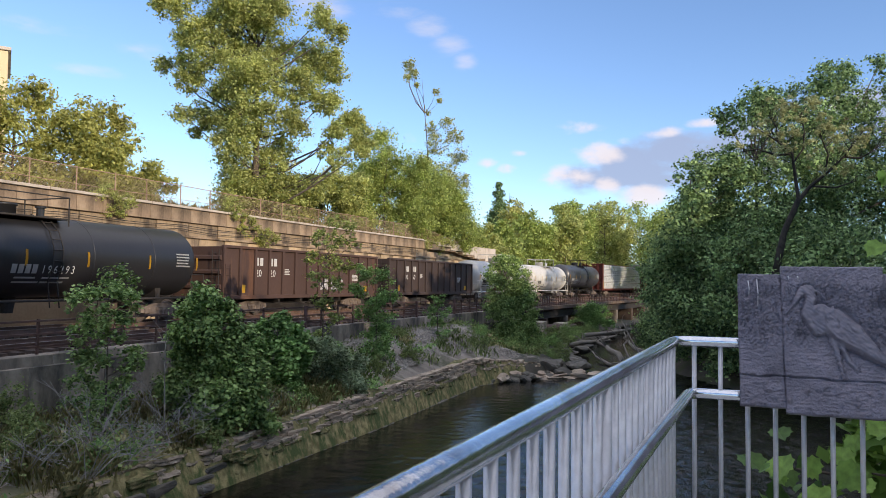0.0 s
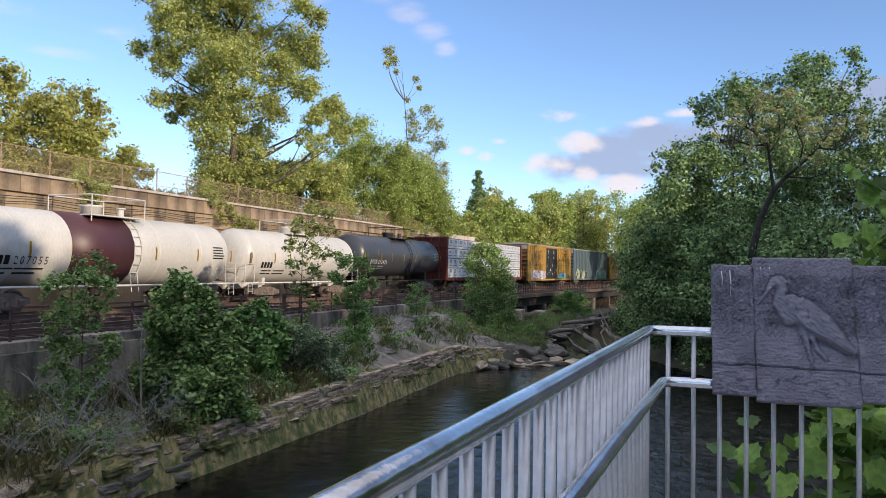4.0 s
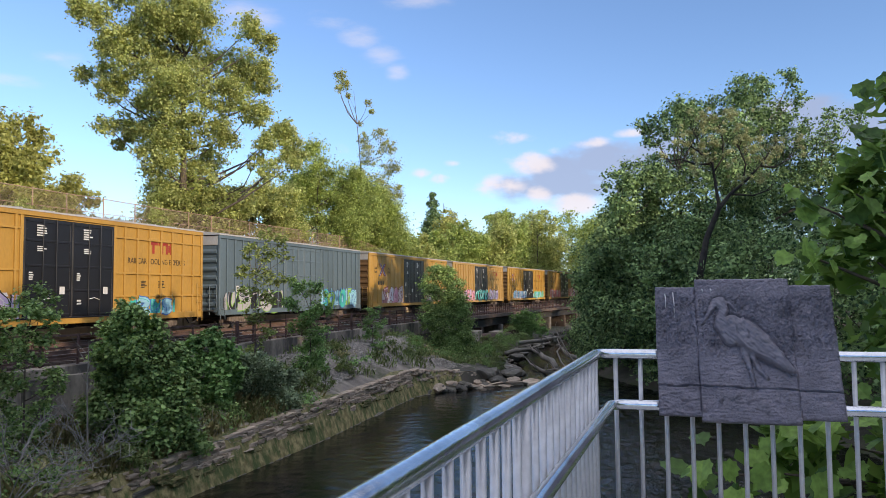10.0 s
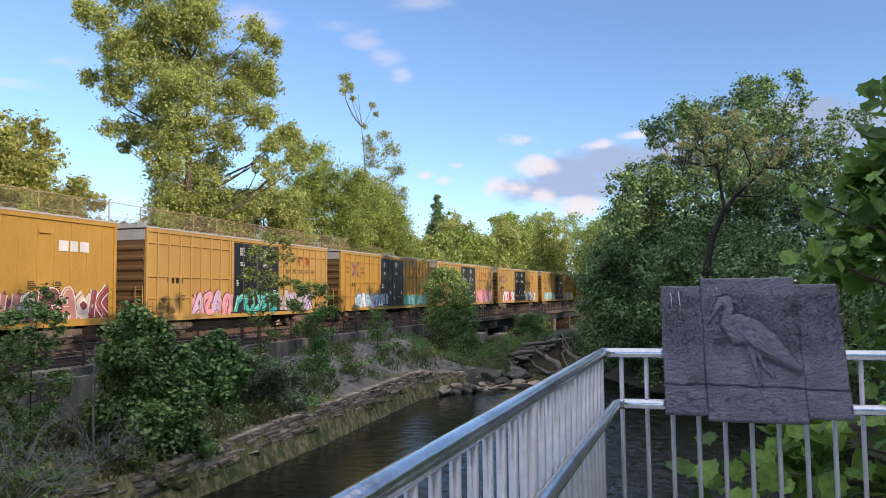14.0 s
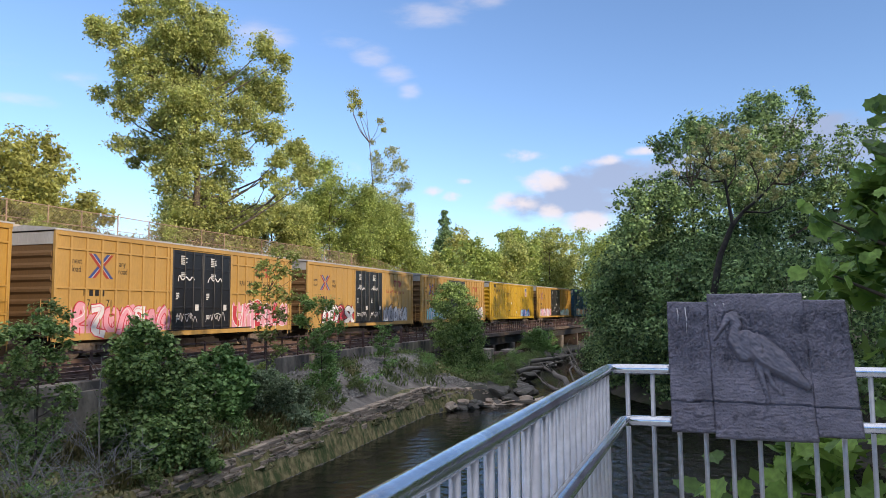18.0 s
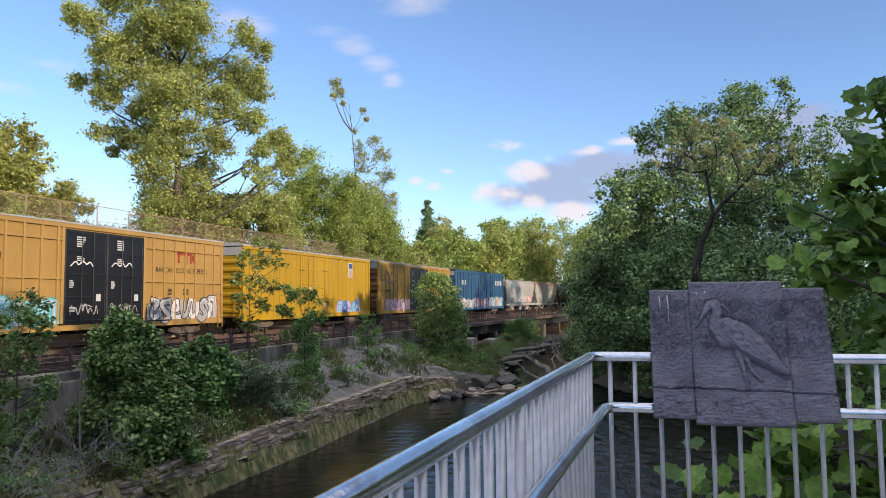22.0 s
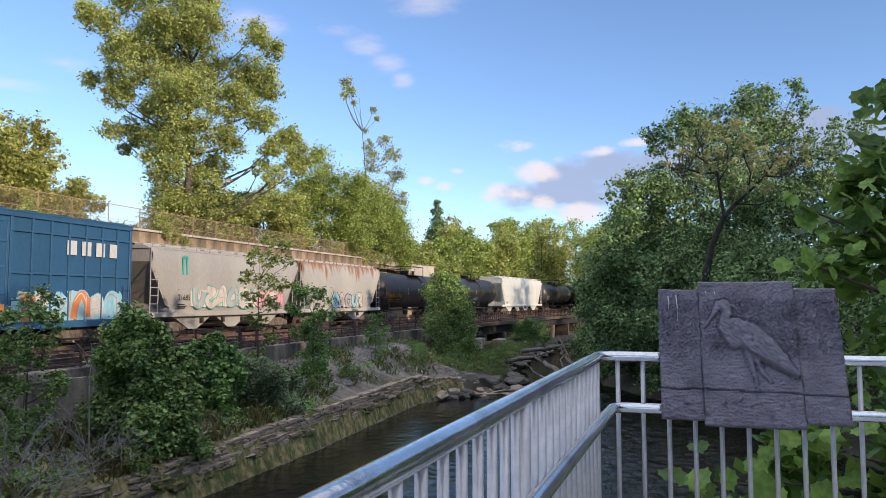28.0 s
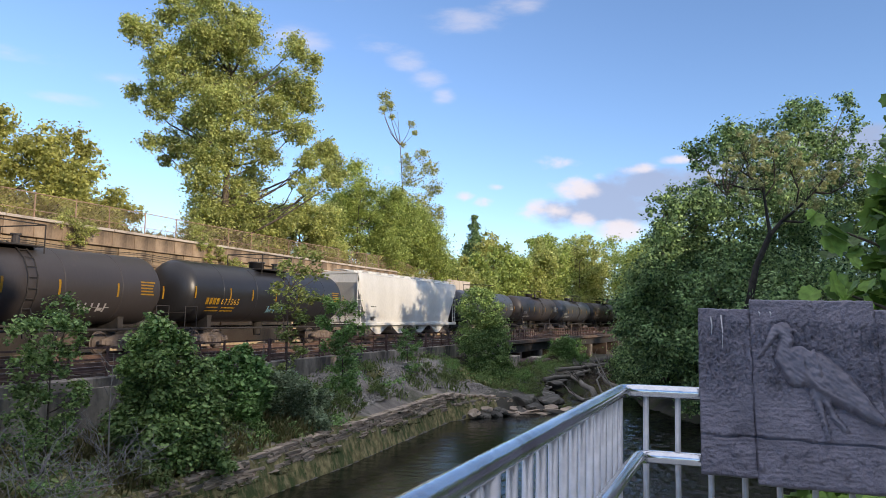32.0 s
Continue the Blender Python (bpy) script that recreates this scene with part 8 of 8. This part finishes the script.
def build_bank_stones():
    rng = random.Random(12)
    root = tagged(new("wall_river"), "rough layered stone river wall with moss below", "wall", kind="structure")
    ledges = share(block_bm, "stone", 4, M["darker_rock"])
    stones, mossy = share(block_bm, "stone", 6, M["stone"]), share(block_bm, "stone", 5, M["moss"])
    n = 0
    for c in range(7):
        s, z = 12.5 + rng.uniform(0, .8), 0.0 - c * 0.115
        while s < 38:
            ln, hgt = rng.uniform(0.25, 1.0), rng.uniform(.10, .135)
            e, lp = lerp_table(EDGE, s), lerp_table(LIP, s)
            low = (-z) / (lp - WATER_Z)
            if rng.random() < (0.95 if low < .42 else .4) and noise.noise(Vector((s * .35, c * .4, 4))) > -.35:
                ob = new("stone", rng.choice(stones if low < .45 or rng.random() < .3 else mossy))
                ob.parent = root
                p = T(s + ln / 2, e - 0.50 + 0.32 * low - 0.04 + rng.uniform(-.05, .05) + (.05 if c == 0 else 0), lp + z + rng.uniform(-.012, .012))
                ob.matrix_world = Matrix.Translation(p) @ pose(0, 0, 0, rng.uniform(-1, 1), rng.uniform(-2, 2), math.degrees(heading(s)) + rng.uniform(-3, 3)) @ Matrix.Diagonal((rng.uniform(.28, .40), ln, hgt, 1))
                n += 1
            s += ln + .015
    # the worn face behind them: layered above, mossy below, a silty foot in the water
    cols, rows = 420, 22
    bm = bmesh.new()
    grid = []
    for i in range(cols + 1):
        s = 3.0 + 36.5 * i / cols
        e, lp = lerp_table(EDGE, s), lerp_table(LIP, s)
        line = []
        for j in range(rows + 1):
            f = j / rows
            z = lp + 0.03 + (WATER_Z - 0.12 - lp - 0.03) * f
            o = e - 0.46 + 0.36 * f + (0.34 * (f - .86) / .14 if f > .86 else 0)
            q = Vector((s * 1.2, z * 9, 2.0))
            o += 0.24 * noise.noise(Vector((s * .9, math.floor(z * 11) * 1.7, 1))) * (1 if f < .55 else .4) + 0.07 * noise.noise(Vector((s * 2.3, z * 3, 5))) + 0.09 * noise.noise(Vector((s * 5, z * 6, 9))) + 0.05 * noise.noise(Vector((s * 13, z * 12, 2)))
            line.append(bm.verts.new(T(s, o, z + 0.03 * noise.noise(q))))
        grid.append(line)
    for a, b in zip(grid, grid[1:]):
        for j in range(rows):
            bm.faces.new((a[j], a[j + 1], b[j + 1], b[j]))
    face = part("rock_face", bm, M["strata"], root, "layered rock, mossy towards the water")
    face.data.materials.append(M["moss"])
    face.data.materials.append(M["slime"])
    for p in face.data.polygons:
        i, j = p.index // rows, p.index % rows
        k = j + 5 * noise.noise(Vector((i * .05, j * .2, 3)))
        p.material_index = 2 if j >= 19 else 1 if k > 9.5 else 0
    # flat ledges at the waterline, upstream
    for i in range(26):
        s, k = rng.uniform(5.5, 14.5), rng.random()
        e, lp = lerp_table(EDGE, s), lerp_table(LIP, s)
        ob = new("stone", rng.choice(mossy + ledges))
        ob.parent = root
        p = T(s, e - 0.6 + 0.55 * k, lp - 0.02 - (lp - WATER_Z) * k)
        ob.matrix_world = Matrix.Translation(p) @ pose(0, 0, 0, rng.uniform(-5, 5), rng.uniform(-6, 6), math.degrees(heading(s)) + rng.uniform(-9, 9)) @ Matrix.Diagonal((rng.uniform(.3, .7), rng.uniform(.3, .9), rng.uniform(.08, .22), 1))
    rocks, darker_rocks = share(rock_bm, "rock", 7, M["stone"]), share(rock_bm, "rock", 6, M["darker_rock"])
    def rock(s, o, z, size, flat=1.0, dark=False):
        ob = tagged(new("rock", rng.choice(darker_rocks if dark else rocks)), "dark rock under the bridge and by the water" if dark else "grey-brown river rock at the water's edge", "rock", "rocks by the river")
        ob.matrix_world = Matrix.Translation(T(s, o, z)) @ pose(0, 0, 0, rng.uniform(-12, 12), rng.uniform(-12, 12), rng.uniform(0, 360)) @ Matrix.Diagonal((size * rng.uniform(.8, 1.3), size * rng.uniform(.8, 1.3), size * flat * rng.uniform(.7, 1.1), 1))
    for i in range(34):
        s = rng.uniform(35.2, 40.5)
        rock(s, 10.0 + (s - 35.2) * 0.7 + rng.uniform(-.9, .5), WATER_Z + rng.uniform(-.05, .35), rng.uniform(.35, .9), dark=i % 3 > 0)
    for i in range(12):
        rock(38.2 + i * 0.30, 11.6 + i * 0.36 + rng.uniform(-.2, .2), WATER_Z + 0.02, rng.uniform(.8, 1.5), 0.35)
    # rocks under the bridge take the darker tone
    for i in range(110):
        s = rng.uniform(40, 78)
        e = lerp_table(EDGE, s)
        rock(s, e - rng.uniform(-.6, 3.2), lerp_table(LIP, s) + rng.uniform(-.35, .1), rng.uniform(.4, 1.3), 0.8, True)
    for i in range(70):
        s = rng.uniform(41, 57)
        o = rng.uniform(7.5, 12.4)
        if o < lerp_table(EDGE, s) + .4:
            rock(s, o, lerp_table(LIP, s) - .05 + rng.uniform(-.1, .1), rng.uniform(.25, .8), 0.7, True)
    # gravel on the slope below the kerb
    verts, faces = [], []
    for i in range(17000):
        s, k = rng.uniform(23.5, 41), rng.random()
        f, lp, e = lerp_table(FOOT, s), lerp_table(LIP, s), lerp_table(EDGE, s)
        o = 6.15 + k * (e - 1.3 - 6.15)
        p = T(s, o, 0)
        z = land_z(s, o)
        q = Vector((p.x, p.y, z))
        z += 0.16 * noise.noise(q * 0.9) + 0.07 * noise.noise(q * 2.3) + .015
        r = rng.uniform(.03, .085)
        b = len(verts)
        verts += [(p.x + r * rng.uniform(.6, 1.2), p.y, z), (p.x - r * rng.uniform(.6, 1.2), p.y, z), (p.x, p.y + r * rng.uniform(.6, 1.2), z), (p.x, p.y - r * rng.uniform(.6, 1.2), z), (p.x, p.y, z + r * rng.uniform(.5, 1.0)), (p.x, p.y, z - r)]
        faces += [(b, b + 2, b + 4), (b + 2, b + 1, b + 4), (b + 1, b + 3, b + 4), (b + 3, b, b + 4)]
    tagged(new("gravel", mesh_from("gravel", verts, faces, M["pebbles"])), "loose grey-brown gravel on the slope below the track", "gravel", kind="stuff")
    verts, faces = [], []
    for i in range(9000):
        s = rng.uniform(4, 75)
        o = rng.choice((rng.uniform(-0.3, 1.6), rng.uniform(1.5, 5.5), rng.uniform(4.3, 5.6)))
        p = T(s, o, BED_Z - 0.10)
        r = rng.uniform(.03, .07)
        b = len(verts)
        verts += [(p.x + r, p.y, p.z), (p.x - r, p.y + r * rng.uniform(-.5, .5), p.z), (p.x, p.y + r, p.z), (p.x, p.y - r, p.z), (p.x, p.y, p.z + r * rng.uniform(.6, 1.3))]
        faces += [(b, b + 2, b + 4), (b + 2, b + 1, b + 4), (b + 1, b + 3, b + 4), (b + 3, b, b + 4)]
    tagged(new("track_ballast", mesh_from("track_ballast", verts, faces, M["ballast"])), "rust-stained crushed stone ballast between the rails", "ballast", kind="stuff")


build_bank_stones()


def blades(name, spots, height, width, material, seed):
    """Thin bent blades of grass at (x, y, z) spots."""
    rng = np.random.default_rng(seed)
    p = np.array(spots, float)
    n = len(p)
    a = rng.uniform(0, 6.28, n)
    h = height * rng.uniform(.5, 1.3, n)
    lean = rng.uniform(.1, .7, n) * h
    d = np.stack([np.cos(a), np.sin(a), np.zeros(n)], 1)
    w = np.stack([-np.sin(a), np.cos(a), np.zeros(n)], 1) * width
    m = p + d * (lean * .3)[:, None] + np.array([0, 0, 1]) * (h * .6)[:, None]
    t = p + d * lean[:, None] + np.array([0, 0, 1]) * h[:, None]
    v = np.stack([p - w, p + w, m + w * .8, t, m - w * .8], 1).reshape(-1, 3)
    me = bpy.data.meshes.new(name)
    me.vertices.add(n * 5)
    me.vertices.foreach_set("co", v.ravel())
    me.loops.add(n * 5)
    me.loops.foreach_set("vertex_index", np.arange(n * 5, dtype=np.int32))
    me.polygons.add(n)
    me.polygons.foreach_set("loop_start", np.arange(0, n * 5, 5, dtype=np.int32))
    me.update(calc_edges=True)
    me.materials.append(material)
    return new(name, me)


def build_grass():
    rng = random.Random(33)
    spots = []
    for _ in range(9000):
        s, o = rng.uniform(3, 24), rng.uniform(6.3, 10.0)
        if noise.noise(Vector((s * .5, o * .5, 1))) > -0.12:
            p = T(s, o, land_z(s, o) - .03)
            spots.append(tuple(p))
    tagged(blades("dry_grass", spots, .42, .008, M["grass"], 1), "dry yellow grass and scrub on the bank", "grass", kind="stuff")
    spots = []
    for _ in range(9000):
        s, o = rng.choice((rng.uniform(3, 24), rng.uniform(22, 45))), rng.uniform(6.3, 10.6)
        if noise.noise(Vector((s * .4, o * .6, 7))) > 0.0 and o < lerp_table(EDGE, s) - 1.0:
            spots.append(tuple(T(s, o, land_z(s, o) - .03)))
    tagged(blades("green_weeds", spots, .35, .016, M["weed"], 2), "green weeds and grass on the river bank", "grass", kind="stuff")
    spots = []
    for _ in range(9000):
        s, o = rng.uniform(4, 72), rng.uniform(-9.5, -6.0)
        spots.append(tuple(T(s, o, 5.15 if s < 66 else 5.15 - (s - 66) * .09)))
    tagged(blades("verge_grass", spots, .55, .014, M["grass"], 3), "tall dry grass behind the chain-link fence", "grass", kind="stuff")


build_grass()


def build_driftwood():
    rng = random.Random(55)
    logs = (((47, 15.5, -3.6), (56, 12.0, -3.3), .22), ((50, 16.5, -3.3), (58, 13.4, -3.0), .16), ((44, 16.0, -3.9), (50, 13.0, -3.75), .14), ((53, 10.5, -3.3), (60, 12.5, -3.0), .18),
            ((41, 18.0, -3.2), (45.5, 15.0, -3.7), .10), ((40.5, 17.0, -3.0), (43.5, 16.0, -1.6), .06), ((40.6, 17.6, -3.0), (42.0, 16.2, -0.9), .05), ((62, 9.0, -3.2), (70, 12.0, -3.0), .2))
    for a, b, r in logs:
        pa, pb = T(*a), T(*b)
        bm = bmesh.new()
        pts = [pa.lerp(pb, f) + Vector((rng.uniform(-.2, .2), rng.uniform(-.2, .2), rng.uniform(-.1, .15))) for f in (0, .25, .5, .75, 1)]
        tube(bm, pts, [r, r * .95, r * .85, r * .7, r * .45], 8)
        for _ in range(5):
            q = pts[rng.randint(1, 4)]
            e = q + Vector((rng.uniform(-1, 1), rng.uniform(-1, 1), rng.uniform(.1, 1.0)))
            tube(bm, [q, q.lerp(e, .5) + Vector((0, 0, .1)), e], [r * .3, r * .2, .012], 5, False)
        tagged(finish("driftwood_log", bm, M["deadwood"], smooth=True), "weathered grey driftwood log lodged by the bank", "log", "driftwood logs")
    # buried pipe in the lower wall
    bm = bmesh.new()
    tube(bm, [T(4.0 + 2 * k, 7.0 + .04 * k, -2.62 - .03 * k) for k in range(5)], .33, 16)
    tagged(finish("drain_pipe", bm, M["rust"], smooth=True), "thick rusty drain pipe along the foot of the wall", "pipe")
    # cables on the upper wall
    for z, sag in ((4.28, .10), (4.08, .16)):
        bm = bmesh.new()
        pts = []
        for k in range(60):
            s = -6 + k * 1.1
            pts.append(T(s, -5.33, z - sag * math.sin(math.pi * ((s + 6) % 7.0) / 7.0)))
        tube(bm, pts, .018, 5)
        tagged(finish("wall_cable", bm, M["dark"], smooth=True), "dark cable strung along the retaining wall", "cable", "cables on the wall")


build_driftwood()


# ---- beyond the wall ----
def build_beyond():
    cream = mat("cream_render", (0.60, 0.47, 0.28), (0.66, 0.53, 0.33), 0.3, 0.9, bump=0.05)
    glass = mat("window_glass", (0.05, 0.06, 0.075), (0.08, 0.09, 0.11), 0.5, 0.15, bump=0.0)
    root = thing("apartment_building", "cream apartment building far beyond the trees", "building", "", pose(-84.2, 53.6, 5, 0, 0, 57))
    part("wall", box(bmesh.new(), -24, 0, 0, 14, 0, 23.2, 0.05), cream, root)
    part("roof", box(bmesh.new(), -24.3, 0.3, -0.3, 14.3, 23.2, 23.6, 0.05), M["coping"], root)
    for i in range(7):
        for j in range(7):
            x, z = -2.2 - i * 3.3, 1.5 + j * 3.1
            w = part("window", box(bmesh.new(), x - .9, x + .9, -0.03, 0.05, z, z + 1.7, .02), glass, root)
            part("window_sill", box(bmesh.new(), x - 1.0, x + 1.0, -0.12, 0.02, z - .12, z - .02, .01), M["coping"], w)
    p = T(34.5, -19.5, 5.2)
    root = thing("garden_shed", "small brown shed with a hipped roof beyond the fence", "shed", "", pose(p.x, p.y, p.z, 0, 0, 20))
    part("wall", box(bmesh.new(), -1.6, 1.6, -1.3, 1.3, 0, 1.9, .03), M["tie"], root)
    bm = bmesh.new()
    lo = [bm.verts.new(v) for v in ((-1.9, -1.6, 1.85), (1.9, -1.6, 1.85), (1.9, 1.6, 1.85), (-1.9, 1.6, 1.85))]
    hi = [bm.verts.new(v) for v in ((-.8, -.5, 2.8), (.8, -.5, 2.8), (.8, .5, 2.8), (-.8, .5, 2.8))]
    for i in range(4):
        bm.faces.new((lo[i], lo[(i + 1) % 4], hi[(i + 1) % 4], hi[i]))
    bm.faces.new(hi)
    bm.faces.new(lo[::-1])
    part("roof", bm, M["rust"], root)
    p = T(32.6, -14.0, 5.2)
    root = thing("street_lamp", "black post lantern beyond the fence", "lamp post", "", pose(p.x, p.y, p.z))
    part("post", tube(bmesh.new(), [(0, 0, 0), (0, 0, 2.0)], [.06, .045], 8), M["dark"], root)
    part("lantern", lathe(bmesh.new(), [(2.0, .05), (2.05, .12), (2.4, .17), (2.45, .2), (2.6, .05)], "z", 8), M["dark"], root)


build_beyond()


# ---- young sycamore beside the platform ----
def sycamore_leaf(size):
    """A lobed leaf about one size across, folded a little along its midrib."""
    half = ((0, -.40), (.12, -.38), (.28, -.42), (.34, -.26), (.48, -.14), (.42, .00), (.47, .20), (.34, .20), (.27, .36), (.13, .34), (0, .56))
    bm = bmesh.new()
    mid = [bm.verts.new((0, y * size, -0.02 * size)) for y in (-.42, -.15, .15, .56)]
    for sx in (1, -1):
        pts = [bm.verts.new((sx * x * size, y * size, (abs(x) * .22 - .05 * (y + .2) ** 2) * size)) for x, y in half[1:-1]]
        m0, m1, m2, m3 = mid
        for tri in ((m0, pts[0], m1), (pts[0], pts[1], pts[2]), (pts[0], pts[2], m1), (pts[2], pts[3], pts[4]), (m1, pts[2], pts[4]), (m1, pts[4], m2), (pts[4], pts[5], pts[6]), (m2, pts[4], pts[6]), (m2, pts[6], pts[7]), (m2, pts[7], pts[8]), (m2, pts[8], m3)):
            bm.faces.new(tri if sx > 0 else tri[::-1])
    return bm


def leaf_object_mat():
    m = leaf_mat("sycamore_blade", (0.05, 0.11, 0.028), (0.30, 0.46, 0.10), 0.35, 0.38)
    n, l = m.node_tree.nodes, m.node_tree.links
    oi = n.new("ShaderNodeObjectInfo")
    for node in n:
        if node.type == "TEX_NOISE":       # mottling across each blade
            node.inputs["Scale"].default_value = 22
        if node.type == "MIX":
            l.new(oi.outputs["Random"], node.inputs["Factor"])
    return m


def build_sycamore():
    rng = random.Random(99)
    global SYCAMORE
    root = SYCAMORE = thing("sycamore_tree", "young sycamore with broad light green lobed leaves beside the platform", "tree")
    clumps = ((.80, 5.3, 1.98, .24), (.74, 5.2, 1.60, .24), (1.1, 5.5, 2.45, .30), (1.35, 5.6, 2.30, .42), (1.05, 5.3, 2.05, .36), (1.7, 5.8, 2.25, .55), (1.15, 5.2, 1.55, .42), (1.7, 5.5, 1.3, .6), (1.28, 5.6, 2.85, .14), (1.9, 5.9, 2.8, .5), (2.3, 5.8, 2.6, .6), (2.3, 5.4, 1.6, .6),
              (0.05, 4.2, .25, .26), (.45, 4.3, .25, .40), (.85, 4.5, .4, .45), (1.3, 4.7, .6, .5), (.25, 4.2, -.35, .40), (.75, 4.4, -.45, .5), (1.3, 4.7, -.3, .5), (1.8, 4.9, .3, .6), (2.2, 5.0, .9, .6), (1.2, 4.9, 1.0, .4))
    bm = bmesh.new()
    base = Vector((2.0, 6.4, -3.0))
    tube(bm, [base, base + Vector((-.1, -.2, 2)), base + Vector((-.2, -.4, 4)), base + Vector((-.1, -.4, 6.4))], [.09, .075, .05, .015], 8)
    for x, y, z, r in clumps:
        c = Vector((x, y, z))
        s = base + Vector((-.15, -.3, max(.6, min(5.6, z + 3 - .7))))
        tube(bm, [s, s.lerp(c, .5) + Vector((0, 0, .12)), c], [.028, .018, .007], 5, False)
    part("trunk", bm, M["bark"], root, "", True)
    m = leaf_object_mat()
    meshes = []
    for size in (.09, .12, .15, .19):
        b2 = sycamore_leaf(size)
        me = bpy.data.meshes.new("leaf")
        b2.to_mesh(me)
        b2.free()
        me.materials.append(m)
        meshes.append(me)
    for i in range(300):
        x, y, z, r = clumps[i % len(clumps)]
        v = Vector((rng.gauss(0, 1), rng.gauss(0, 1) - .5, rng.gauss(0, 1))).normalized() * r * rng.uniform(.3, 1.05)
        ob = new("leaf", rng.choice(meshes))
        ob.parent = root
        ob.matrix_basis = Matrix.Translation((x + v.x, y + v.y, z + v.z)) @ pose(0, 0, 0, rng.uniform(10, 85), rng.uniform(-45, 45), rng.uniform(-80, 80)) @ pose(0, 0, 0, 0, 0, 180 + rng.uniform(-40, 40))
    back = [(x + .3, y + .5, z, r * 1.25) for x, y, z, r in clumps] + [(.6, 5.6, -.9, .6), (1.2, 5.6, -1.2, .7), (2, 5.8, -.6, .8), (.2, 5.2, -.9, .5), (2.6, 6.2, .5, .8), (3.0, 6.2, 2.0, .9)]
    ob = new("leaf_mass", leaf_mesh("leaf_mass", scatter(back, 6, 1, rng), 3800, .17, M["syc"], 6, lobed=True))
    ob.parent = root
    ob["kind"] = "stuff"


build_sycamore()


motions()
